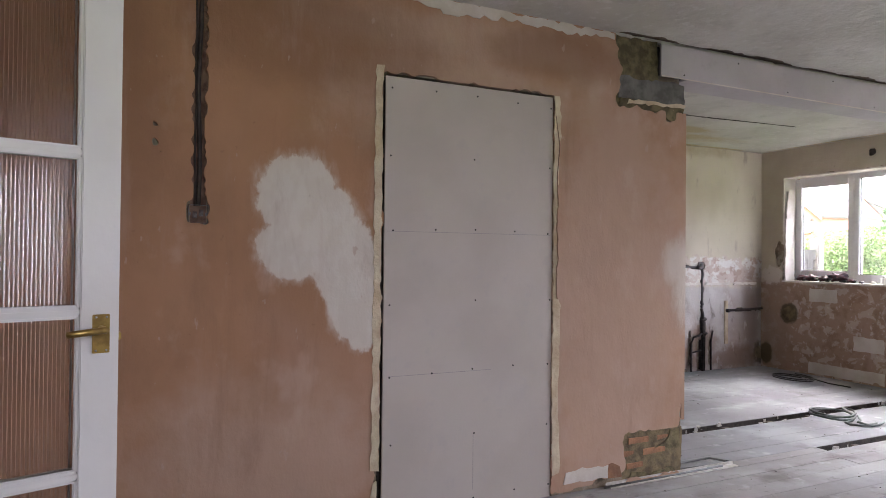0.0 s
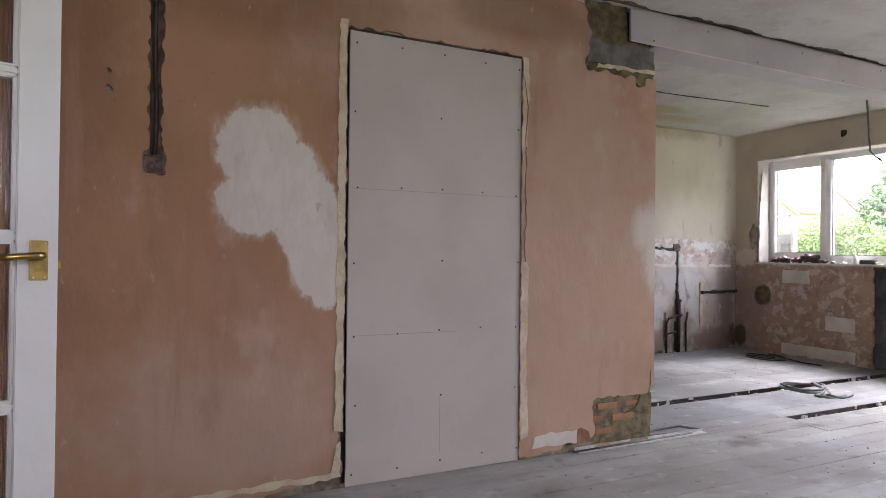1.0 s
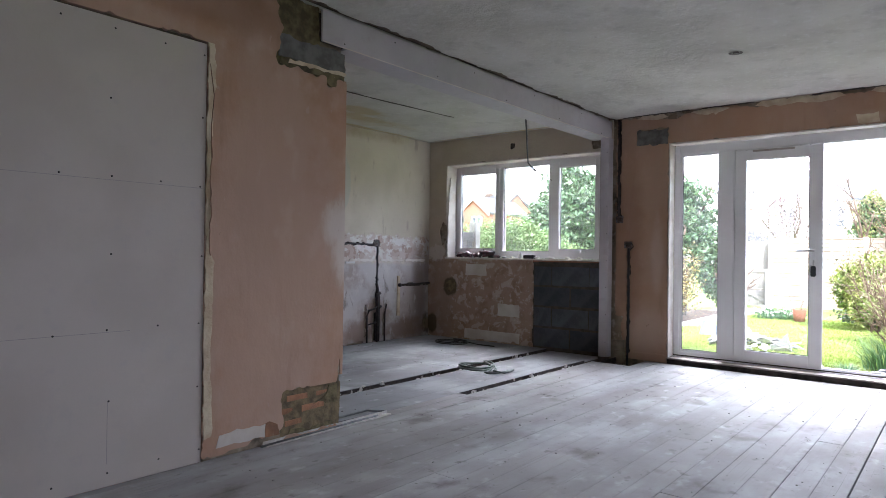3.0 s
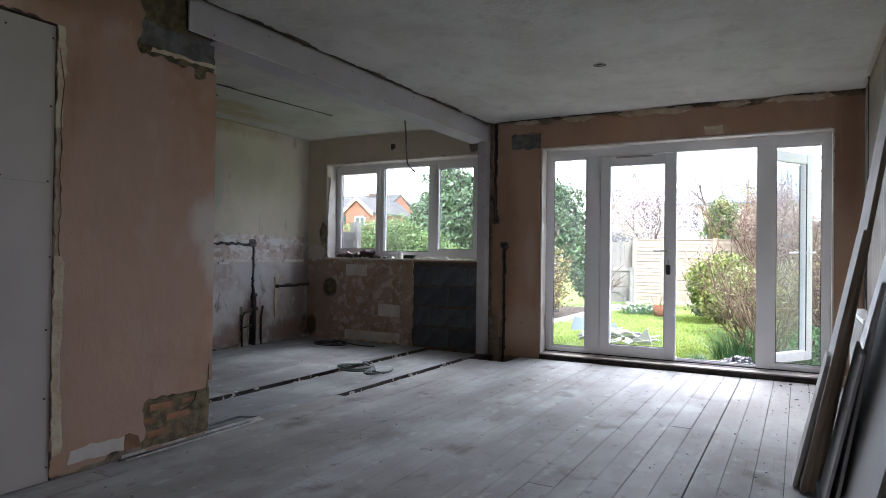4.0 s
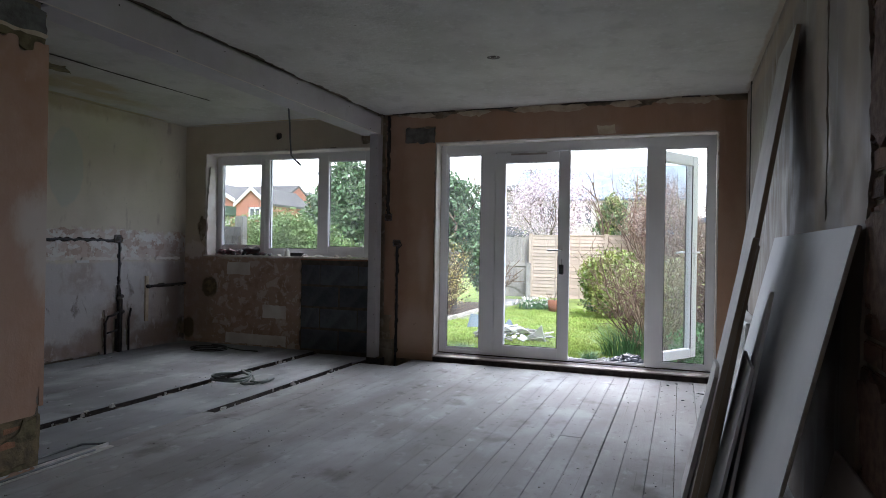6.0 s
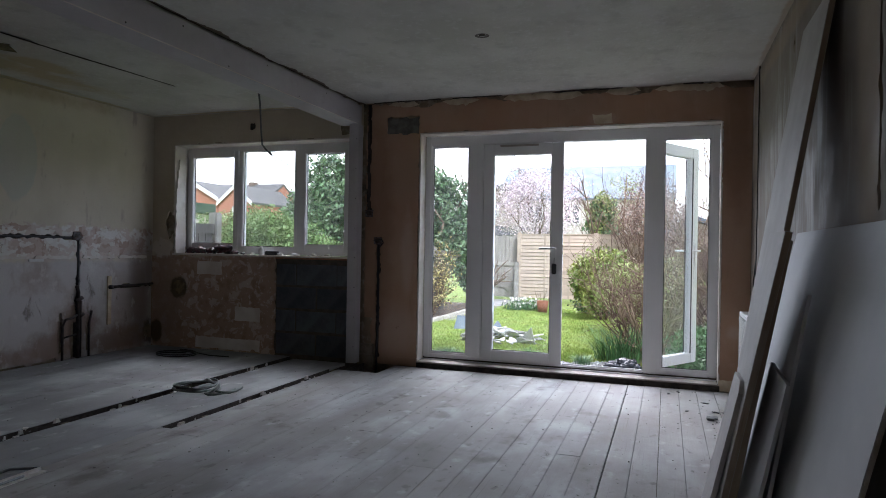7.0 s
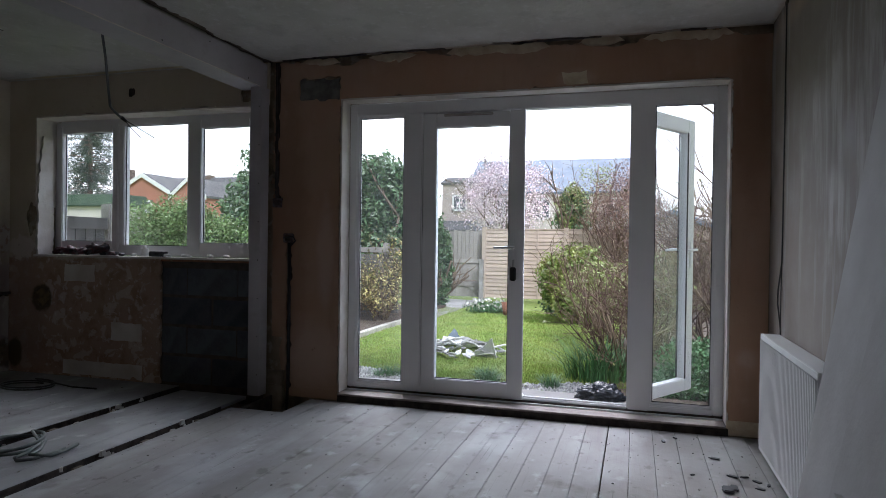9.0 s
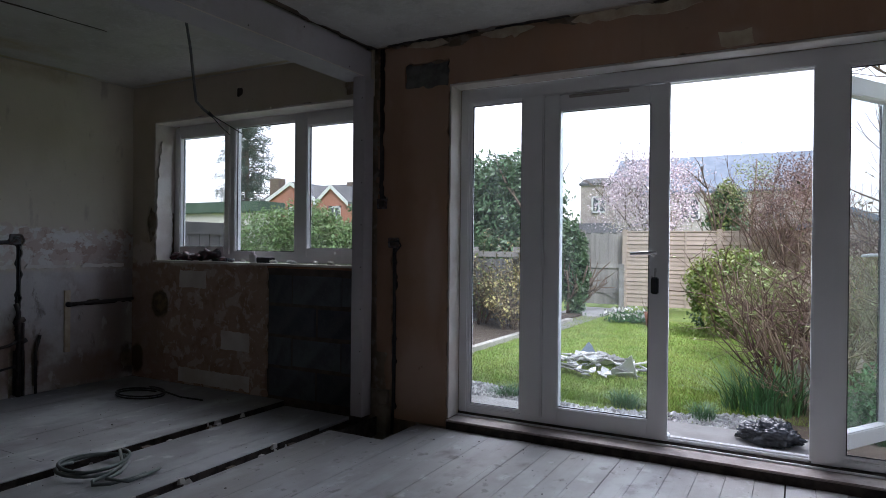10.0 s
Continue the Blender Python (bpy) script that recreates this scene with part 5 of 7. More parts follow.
def leaning(name, label, category, foot, head, width, thick, material, along=(1, 0, 0), bevel=0.002, group="", shape=None, edge=None):
    """A flat piece from foot to head, its width along the wall."""
    foot, head, ax = Vector(foot), Vector(head), Vector(along).normalized()
    up = head - foot
    ln = up.length
    up.normalize()
    ax = (ax - up * ax.dot(up)).normalized()
    nrm = ax.cross(up)
    mtx = Matrix((ax, nrm, up)).transposed().to_4x4()
    ob = new(name)
    ob.matrix_world = Matrix.Translation(foot) @ mtx
    tagged(ob, label, category, group)
    if shape is None:
        part("board", boxes((-width / 2, width / 2, 0, thick, 0, ln), bevel=bevel), material, ob)
    else:
        ragged_plate("board", [(a * width, b * ln) for a, b in shape], thick, material, ob, lambda u, v, d: (u, d, v), 5, 0.002)
    if edge and shape is None:
        part("edge", boxes((-width / 2 - 0.001, -width / 2 + 0.0006, 0.002, thick - 0.002, 0.004, ln - 0.004)), edge, ob)
    return ob


GR = "boards leaning on the side wall"
leaning("plasterboard_sheet", "large white plasterboard sheet leaning on the wall", "plasterboard", (4.16, 0.093, 0.004), (4.16, -0.178, 1.158), 1.7, 0.0125, M_SHEET, edge=M_GYPSUM, group=GR)
leaning("plasterboard_offcut", "pointed white plasterboard offcut leaning on a sheet", "plasterboard", (4.24, 0.12, 0.003), (4.24, -0.055, 0.92), 0.5, 0.0125, M_SHEET, group=GR,
        shape=[(-0.62, 0), (0.08, 0), (0.08, 0.45), (-0.25, 1.0), (-0.33, 1.0)], edge=None)
leaning("plasterboard_offcut", "low white plasterboard offcut with a slanted top", "plasterboard", (4.13, 0.155, 0.003), (4.13, 0.02, 0.65), 0.36, 0.0125, M_SHEET, group=GR,
        shape=[(-0.5, 0), (0.5, 0), (0.5, 1.0), (0.1, 0.985), (-0.5, 0.975)])
leaning("timber_plank", "long pale-faced board with brown sawn edges leaning on the wall", "plank", (4.6, 0.165, 0.004), (4.6, -0.165, 2.06), 0.54, 0.022, M_PALEBOARD, edge=M_TIMBER, group=GR)
leaning("timber_plank", "wide pale-faced board with brown sawn edges leaning beside timber", "plank", (4.3, 0.236, 0.004), (4.3, 0.008, 1.14), 0.36, 0.024, M_PALEBOARD, edge=M_TIMBER, group=GR)
leaning("timber_plank", "narrow timber batten leaning with the boards", "plank", (4.155, 0.21, 0.004), (4.175, 0.005, 1.11), 0.045, 0.028, M_TIMBER, group=GR)
leaning("timber_plank", "short pale board offcut standing against planks", "plank", (4.295, 0.265, 0.004), (4.295, 0.134, 0.59), 0.23, 0.018, M_PALEBOARD, edge=M_TIMBER, group=GR,
        shape=[(-0.5, 0), (0.5, 0), (0.5, 1.0), (-0.3, 1.0), (-0.5, 0.93)])
leaning("offcut_panel", "small grey panel propped against the stripped wall", "panel", (3.35, -0.09, 0.004), (3.35, -0.19, 0.45), 0.5, 0.012, M_BOARD, group=GR)

# ---- kitchen services ----
pipes = base("kitchen_pipes", (6.1, 5.465, 0.0), "dark cut-off water pipes rising from the floor", "pipes")
tubes("pipe", [([(-0.16, 0, 0.0), (-0.16, 0, 0.3), (-0.13, 0, 0.36), (-0.06, 0, 0.37), (0.0, 0, 0.4)], 0.011, 1.0), ([(0.0, 0, 0.0), (0.0, 0.0, 0.6), (-0.02, 0.0, 0.66)], 0.016, 1.0),
     ([(0.03, 0.005, 0.0), (0.03, 0, 0.52)], 0.01, 1.0), ([(0.12, 0, 0.0), (0.12, 0, 0.3), (0.15, 0.004, 0.42)], 0.01, 1.0), ([(-0.15, 0, 0.2), (-0.02, 0, 0.22)], 0.008, 1.0)], M_COPPER, pipes, 8)
tubes("elbow", [([(-0.03, -0.004, 0.52), (0.035, -0.004, 0.55)], 0.02, 1.0)], M_COPPER, pipes, 8)
tubes("elbow", [([(0.01, -0.004, 0.38), (0.05, -0.004, 0.4)], 0.018, 1.0)], M_COPPER, pipes, 8)
run = base("chased_cables", (6.1, 5.488, 1.1), "black cables clipped in a wall chase", "cable")
tubes("cable", [([(-2.6, 0, 0.008), (-1.3, -0.002, 0.004), (-0.04, 0, 0.0)], 0.006, 1.0), ([(-2.6, 0, -0.006), (-0.06, 0, -0.008), (-0.01, 0, -0.05), (0.0, 0, -0.7)], 0.006, 1.0), ([(0.012, 0, 0.0), (0.012, 0, -0.72)], 0.005, 1.0)], M_BLACK, run)
jb = base("back_box", (6.08, 5.484, 1.08), "old metal socket box with green cable ends", "socket box")
part("box", boxes((-0.038, 0.038, -0.012, 0.01, 0.0, 0.072), bevel=0.003), M_RUST, jb)
tubes("wire", [([(-0.03, -0.014, 0.02), (0.0, -0.02, 0.045), (0.03, -0.016, 0.03)], 0.004, 1.0), ([(-0.02, -0.014, 0.05), (0.02, -0.02, 0.055)], 0.004, 1.0)], M_GCABLE, jb)
bat = base("wall_batten", (6.45, 5.475, 0.27), "pale vertical timber batten fixed to the kitchen wall", "batten")
part("batten", boxes((-0.022, 0.022, -0.012, 0.004, 0.0, 0.465), bevel=0.002), M_CREAM_EDGE, bat)
tubes("pipe_stub", [([(0.0, -0.02, 0.36), (0.28, -0.012, 0.365), (0.545, -0.012, 0.37)], 0.013, 1.0)], M_COPPER, bat, 8)
tubes("stub_end", [([(0, -0.04, 0.36), (0, 0.0, 0.36)], 0.02, 1.0)], M_COPPER, bat, 10)
tray = base("plastic_clip", (5.68, 5.474, 0.885), "small white plastic trunking offcut on the wall", "trunking")
part("strip", boxes((-0.07, 0.07, -0.008, 0.004, 0.0, 0.022), bevel=0.002), M_LABEL, tray)
for at, lab in (((6.993, 2.985, 1.335), "old round ceiling-rose box hung on conduit"), ((6.99, 2.893, 1.085), "rusty metal socket back box in the wall")):
    k = base("back_box", at, lab, "socket box")
    part("box", boxes((-0.005, 0.016, -0.037, 0.037, 0.0, 0.066), bevel=0.003), M_RUST, k)
    part("cover", boxes((-0.008, -0.005, -0.02, 0.02, 0.015, 0.05), bevel=0.002), M_NEARBLACK, k)
cd = base("chased_conduit", (7.008, 2.99, 0.0), "dark cable conduits in wall chases", "conduit")
tubes("conduit", [([(0, 0.004, 1.4), (-0.002, 0.008, 1.9), (0, 0.004, 2.36)], 0.009, 1.0), ([(-0.003, 0.012, 1.4), (-0.002, 0.02, 2.36)], 0.006, 1.0)], M_COPPER, cd)
tubes("conduit", [([(-0.01, -0.1, 1.1), (-0.006, -0.104, 0.6), (-0.005, -0.1, 0.05), (-0.02, -0.1, -0.1)], 0.011, 1.0)], M_BLACK, cd)
part("chase_back", boxes((0.006, 0.01, -0.02, 0.03, 1.36, 2.37), (0.006, 0.01, -0.125, -0.08, 0.0, 1.1)), M_NEARBLACK, cd)
tubes("cable", [([(-0.02, -0.06, 1.12), (-0.025, -0.14, 1.13), (-0.01, -0.15, 1.1), (-0.008, -0.11, 1.06)], 0.006, 1.0)], M_BLACK, cd)
hb = base("socket_hole", (7.004, 4.268, 2.195), "dark empty socket hole in the cream wall", "socket box")
part("box", boxes((0.0, 0.014, -0.03, 0.03, 0.0, 0.062), bevel=0.002), M_NEARBLACK, hb)
pend = base("hanging_cable", (5.73, 3.305, HIGH), "grey cable hanging loose from the kitchen ceiling", "cable")
tubes("cable", [([(0, 0, 0.01), (0.0, 0.0, -0.18), (0.035, 0.01, -0.3), (0.06, 0.02, -0.42), (0.08, 0.02, -0.55), (0.11, 0.005, -0.585), (0.15, -0.01, -0.612)], 0.0075, 0.9)], M_CABLE, pend, 8)
tubes("wire", [([(0.148, -0.01, -0.61), (0.2, -0.06, -0.65), (0.258, -0.123, -0.7)], 0.0025, 1.0)], M_BLACK, pend)
tubes("wire", [([(0.148, -0.01, -0.61), (0.19, -0.03, -0.66), (0.231, -0.06, -0.705)], 0.0025, 1.0)], M_BLACK, pend)
tubes("tape", [([(0.135, -0.005, -0.6), (0.16, -0.015, -0.62)], 0.011, 0.7)], M_BLACK, pend, 8)
spot = base("ceiling_spot_hole", (5.44, 1.495, HIGH), "dark cut hole in the ceiling with a metal rim", "ceiling fitting")
ring = bmesh.new()
for k in range(24):
    a, b = 2 * math.pi * k / 24, 2 * math.pi * (k + 1) / 24
    q = [ring.verts.new((r * math.cos(w), r * math.sin(w), z)) for r, z in ((0.026, -0.001), (0.045, -0.004)) for w in (a, b)]
    ring.faces.new((q[0], q[1], q[3], q[2]))
part("rim", ring, M_RUST, spot)
part("socket", boxes((-0.02, 0.02, -0.02, 0.02, 0.0, 0.012)), M_NEARBLACK, spot)

# ---- things on the kitchen window sill ----
random.seed(11)


def lump(name, at, size, mat_, label, category, seed):
    rng = random.Random(seed)
    bm = bmesh.new()
    bmesh.ops.create_icosphere(bm, subdivisions=2, radius=0.5)
    for v in bm.verts:
        n = noise.noise(v.co * 2.3 + Vector((seed, 0, 0)))
        v.co = Vector((v.co.x * size[0], v.co.y * size[1], max(-0.28, v.co.z) * size[2])) * (1 + 0.5 * n)
    lo = min(v.co.z for v in bm.verts)
    for v in bm.verts:
        v.co.z -= lo
    ob = tagged(part(name, bm, mat_, None, "", True), label, category)
    ob.location = at
    return ob


SILL = 0.9625
for k, (y, sx, sy, sz) in enumerate(((5.06, 0.07, 0.09, 0.06), (4.95, 0.08, 0.14, 0.07), (4.8, 0.09, 0.1, 0.06), (4.66, 0.09, 0.18, 0.1), (4.52, 0.06, 0.08, 0.04))):
    g = base("hand_tool", (7.09, y, SILL), "dark red and black power-tool bits piled on the sill", "tool", "tools on the window sill")
    bm = bmesh.new()
    bmesh.ops.create_icosphere(bm, subdivisions=3, radius=0.5)
    for v in bm.verts:
        f = 1 + 0.7 * noise.noise(v.co * 3 + Vector((k, 1, 2))) + 0.6 * noise.noise(v.co * 7 + Vector((2, k, 5)))
        v.co = Vector((v.co.x * sx, v.co.y * sy, max(v.co.z, -0.3) * sz)) * f
    lo = min(v.co.z for v in bm.verts)
    for v in bm.verts:
        v.co.z -= lo
    part("body", bm, M_TOOL, g, "", True)
    part("grip", boxes((-0.012, 0.012, -sy * 0.55, -sy * 0.1, 0.001, 0.03), bevel=0.006), M_BLACK, g)
bottle = base("small_bottle", (7.08, 4.2, SILL), "small clear bottle with pale label on the sill", "bottle")
tubes("body", [([(0, 0, 0), (0, 0, 0.005), (0, 0, 0.055), (0, 0, 0.06)], 0.028, 0.95)], M_LABEL, bottle, 16)
tubes("neck", [([(0, 0, 0.06), (0, 0, 0.085)], 0.014, 0.9)], M_RAD, bottle, 12)
tin = base("dark_case", (7.09, 4.08, SILL), "flat black case lying on the sill", "case")
part("case", boxes((-0.03, 0.03, -0.07, 0.07, 0.0, 0.04), bevel=0.006), M_BLACK, tin)
for k, (y, sy, c) in enumerate(((4.4, 0.05, M_BLACK), (3.95, 0.06, M_LABEL), (3.8, 0.09, M_LABEL), (3.6, 0.05, M_GYPSUM), (4.3, 0.04, M_GYPSUM), (3.45, 0.06, M_GYPSUM))):
    lump("sill_rubble", (7.06 + 0.02 * math.sin(k * 5), y, SILL), (0.05, sy, 0.03), c, "crumbs of plaster and packing on the sill", "rubble", 20 + k)["group"] = "rubble on the window sill"

# ---- loose things on the floor ----
coil = base("cable_coil", (5.46, 3.6, 0.003), "loose coil of thick grey-green cable on the floor", "cable")
pts = []
for k in range(88):
    w = k * 0.2 + 1.7
    r = 0.152 + 0.012 * math.sin(k * 0.23) + 0.006 * math.sin(k * 0.61)
    pts.append((r * math.cos(w), 0.92 * r * math.sin(w), 0.01 + 0.0003 * k + 0.006 * (1 + math.sin(k * 0.31))))
pts += [(0.06, -0.13, 0.03), (-0.03, -0.16, 0.014), (-0.12, -0.17, 0.012), (-0.15, -0.22, 0.012), (-0.1, -0.27, 0.012), (0.0, -0.28, 0.012), (0.08, -0.27, 0.01)]
tubes("cable", [(pts, 0.0085, 1.0)], M_GCABLE, coil)
tubes("cable_end", [([(0.1, -0.12, 0.03), (0.0, -0.2, 0.024), (-0.1, -0.245, 0.03), (-0.04, -0.31, 0.012), (0.06, -0.3, 0.01), (0.16, -0.27, 0.009)], 0.0085, 1.0)], M_GCABLE, coil)
coil2 = base("cable_coil", (6.55, 4.75, 0.003), "dark thin cable coil near the kitchen wall", "cable")
tubes("cable", [([(0.13 * math.cos(k * 0.3), 0.2 * math.sin(k * 0.3), 0.008 + 0.0007 * k) for k in range(44)] + [(0.1, -0.3, 0.01), (0.12, -0.5, 0.008)], 0.0065, 1.0)], M_BLACK, coil2)
frm = base("wire_frame", (3.62, 3.16, 0.0), "bent grey metal bead lying on the floor", "metal strip")
tubes("bead", [([(-0.2, -0.03, 0.012), (0.2, -0.05, 0.012), (0.14, 0.06, 0.012), (-0.14, 0.06, 0.012), (-0.2, -0.03, 0.012)], 0.007, 1.0), ([(-0.75, -0.085, 0.01), (0.1, -0.075, 0.012)], 0.006, 1.0)], M_CABLE, frm)
part("strip", boxes((-0.72, 0.2, -0.098, -0.055, 0.001, 0.007), (-0.72, 0.2, -0.06, -0.055, 0.007, 0.022), bevel=0.0015), M_GYPSUM, frm, "pale dusty angle strip")
rng = random.Random(31)
for k in range(9):
    g = base("black_crumb", (6.1 + rng.uniform(0, 0.75), 0.02 + rng.uniform(-0.1, 0.35), 0.001), "small dark scrap of dirt on the floorboards", "scrap", "dark scraps by the radiator", turn=rng.uniform(0, 180))
    w = rng.uniform(0.008, 0.022)
    part("scrap", boxes((-w, w, -w * 0.5, w * 0.6, 0.0, 0.006), (0.0, w * 1.5, -w * 0.3, w * 0.2, 0.0, 0.004), bevel=0.0015), M_BLACK, g)
bit = base("black_offcut", (6.05, 0.12, 0.001), "small black scrap of packing on the floorboards", "scrap")
part("scrap", boxes((-0.04, 0.03, -0.025, 0.02, 0.0, 0.014), (0.0, 0.07, -0.05, -0.02, 0.0, 0.008), bevel=0.004), M_BLACK, bit)
rng = random.Random(5)
vs, fs = [], []
for k in range(900):
    x, y = rng.uniform(2.6, 6.9), rng.uniform(-0.15, 3.0)
    if rng.random() < 0.35:
        x, y = rng.uniform(3.5, 6.9), rng.uniform(3.2, 5.4)
    elif rng.random() < 0.12:
        x, y = rng.uniform(5.6, 6.9), rng.uniform(-0.15, 0.7)
    s = rng.choice((0.002, 0.002, 0.003, 0.003, 0.004, 0.006))
    if 3.04 < y < 3.16 or 3.69 < y < 3.8 or (x > 6.5 and y > 2.7 and y < 3.2):
        continue
    a = rng.uniform(0, 6.28)
    h = s * rng.uniform(0.4, 0.9)
    kk = len(vs)
    for dz in (0, h):
        for q in range(4):
            w = a + q * 1.57 + rng.uniform(-0.4, 0.4)
            r = s * rng.uniform(0.6, 1.4) * (1 if dz == 0 else 0.7)
            vs.append((x + r * math.cos(w), y + r * math.sin(w), 0.0005 + dz))
    fs += [(kk + 4, kk + 5, kk + 6, kk + 7)] + [(kk + q, kk + (q + 1) % 4, kk + 4 + (q + 1) % 4, kk + 4 + q) for q in range(4)]
tagged(link_mesh("floor_debris", vs, fs, M_CHIP), "scattered crumbs of plaster and dirt on the floor", "debris", kind="stuff")

# broken plaster and splinters caught along the open floor gaps
rng = random.Random(17)
vs, fs = [], []
for k in range(46):
    if k % 3:
        x, y, z = rng.choice((3.6, 4.1, 4.9, 5.3, 6.3)) + rng.gauss(0, 0.16), rng.choice((3.7, 3.7, 3.785)) + rng.gauss(0, 0.01), rng.uniform(-0.025, 0.0)
    else:
        x, y, z = rng.choice((4.72, 5.6, 6.1)) + rng.gauss(0, 0.1), rng.choice((3.07, 3.07, 3.135)) + rng.gauss(0, 0.01), rng.uniform(-0.025, 0.0)
    s = rng.choice((0.006, 0.01, 0.014, 0.02))
    a = rng.uniform(0, 6.28)
    k0 = len(vs)
    for dz in (-0.012, 0.006 + 0.4 * s):
        for q in range(5):
            w = a + q * 1.257 + rng.uniform(-0.3, 0.3)
            r = s * rng.uniform(0.6, 1.3) * (1 if dz < 0 else 0.75)
            vs.append((x + 1.5 * r * math.cos(w), y + 0.7 * r * math.sin(w), z + dz))
    fs += [tuple(k0 + 5 + q for q in range(5))] + [(k0 + q, k0 + (q + 1) % 5, k0 + 5 + (q + 1) % 5, k0 + 5 + q) for q in range(5)]
tagged(link_mesh("gap_rubble", vs, fs, M_GYPSUM), "broken plaster crumbs along the lifted floorboards", "rubble", kind="stuff")

# ---- garden ----
G = -0.2  # lawn level


def leaves(name, material, parent, centres, size, aspect=0.5, up=0.3, seed=0):
    """Many small folded leaves at the given places."""
    rng = np.random.RandomState(seed)
    n = len(centres)
    a = rng.normal(size=(n, 3))
    a[:, 2] += up
    a /= np.linalg.norm(a, axis=1)[:, None]
    b = np.cross(a, rng.normal(size=(n, 3)))
    b /= np.linalg.norm(b, axis=1)[:, None] + 1e-9
    s = size * rng.uniform(0.6, 1.3, n)[:, None]
    c = np.asarray(centres)
    v = np.stack([c - a * s, c - b * s * aspect, c + a * s, c + b * s * aspect], 1).reshape(-1, 3)
    f = np.arange(4 * n).reshape(-1, 4)
    me = bpy.data.meshes.new(name)
    me.from_pydata(v.tolist(), [], f.tolist())
    me.materials.append(material)
    me.update()
    ob = new(name, me)
    if parent is not None:
        ob.parent = parent
    return ob


def cloud(n, blobs, seed=0, hollow=0.55):
    """Places in the outer shells of several ellipsoids (x, y, z, rx, ry, rz)."""
    rng = np.random.RandomState(seed)
    w = np.array([b[3] * b[4] + b[3] * b[5] + b[4] * b[5] for b in blobs])
    pick = rng.choice(len(blobs), n, p=w / w.sum())
    d = rng.normal(size=(n, 3))
    d /= np.linalg.norm(d, axis=1)[:, None]
    r = (hollow + (1 - hollow) * rng.rand(n) ** 0.6) * (1 + 0.22 * np.sin(d[:, 0] * 7 + pick) * np.sin(d[:, 1] * 6 + 2) + 0.15 * np.sin(d[:, 2] * 9 + pick))
    B = np.array(blobs)
    p = B[pick, :3] + d * r[:, None] * B[pick, 3:]
    return p[p[:, 2] > 0.02]


def lumpy(cx, cy, cz, rx, ry, rz, k, seed, low=0.0):
    """A few overlapping blobs filling one rough ellipsoid."""
    rng = random.Random(seed)
    out = [(cx, cy, cz, rx * 0.75, ry * 0.75, rz * 0.75)]
    for _ in range(k):
        d = Vector((rng.gauss(0, 1), rng.gauss(0, 1), rng.gauss(0, 0.9) + low)).normalized()
        f = rng.uniform(0.3, 0.48)
        out.append((cx + d.x * rx * 0.65, cy + d.y * ry * 0.65, cz + d.z * rz * 0.65, rx * f, ry * f, rz * f))
    return out


def branches(root, height, spread, count, depth, seed, lean=(0, 0), r0=0.012, sweep=0.35):
    """Runs for tubes(): stems that fork on the way up."""
    rng = random.Random(seed)
    runs = []

    def grow(p, d, length, r, level):
        pts = [tuple(p)]
        q, dd = Vector(p), Vector(d)
        for _ in range(4):
            dd = (dd + Vector((rng.gauss(0, 0.13), rng.gauss(0, 0.13), rng.gauss(0.03, 0.08)))).normalized()
            q = q + dd * length / 4
            pts.append(tuple(q))
        runs.append((pts, r, 0.5))
        if level > 0:
            for _ in range(rng.choice((2, 3, 3))):
                k = rng.randint(1, 4)
                nd = (dd + Vector((rng.gauss(0, sweep), rng.gauss(0, sweep), rng.gauss(0.05, sweep * 0.7)))).normalized()
                grow(Vector(pts[k]), nd, length * rng.uniform(0.45, 0.75), r * 0.6, level - 1)

    for _ in range(count):
        w = rng.uniform(0, 6.28)
        d = Vector((spread * math.cos(w) + lean[0], spread * math.sin(w) + lean[1], 1)).normalized()
        grow(Vector(root) + Vector((0.08 * math.cos(w), 0.08 * math.sin(w), 0)), d, height * rng.uniform(0.45, 0.65), r0, depth)
    return runs


def local(at, blobs):
    return [(b[0] - at[0], b[1] - at[1], b[2] - at[2], *b[3:]) for b in blobs]


def bush(name, at, label, category, blobs, n, size, material, seed, trunk=0.04, aspect=0.5, group=""):
    t = base(name, at, label, category, group)
    top = max(b[2] for b in blobs)
    tubes("trunk", branches((0, 0, -0.02), top * 1.1, 0.3, 4, 2, seed, r0=trunk), M_BARK, t, 5)
    leaves("crown", material, t, cloud(n, blobs, seed), size, aspect, 0.2, seed)
    return t


ground = structure("ground", boxes((7.3, 260.0, -160.0, 160.0, G - 0.4, G)), M_LAWN, "mown lawn and land reaching to the horizon", "ground")
structure("ground_west", boxes((-220.0, -1.6, -160.0, 160.0, G - 0.4, G)), M_LAWN, "land behind the house", "ground")
structure("ground_side", boxes((-1.6, 7.3, 5.76, 160.0, G - 0.4, G), (-1.6, 7.3, -160.0, -0.76, G - 0.4, G)), M_LAWN, "land beside the house", "ground")
structure("pavement", boxes((7.3, 8.35, -3.0, 8.0, G - 0.05, G + 0.07)), M_PAVING, "worn concrete path along the house", "pavement")
structure("soil_by_path", boxes((7.62, 8.35, -2.2, 0.42, G, G + 0.085)), M_SOIL, "dark soil and leaf litter beside the doors", "soil")
structure("soil_bed", boxes((8.35, 16.9, -2.2, 0.75, G - 0.05, G + 0.02)), M_SOIL, "dark planted soil border", "soil")
structure("soil_border", boxes((10.4, 15.5, 4.2, 7.3, G - 0.05, G + 0.05)), M_SOIL, "soil border beside the garden path", "soil")
structure("garden_path", boxes((12.3, 17.4, 3.85, 4.8, G - 0.02, G + 0.012)), M_PAVING, "grey path to the garden gate", "path")
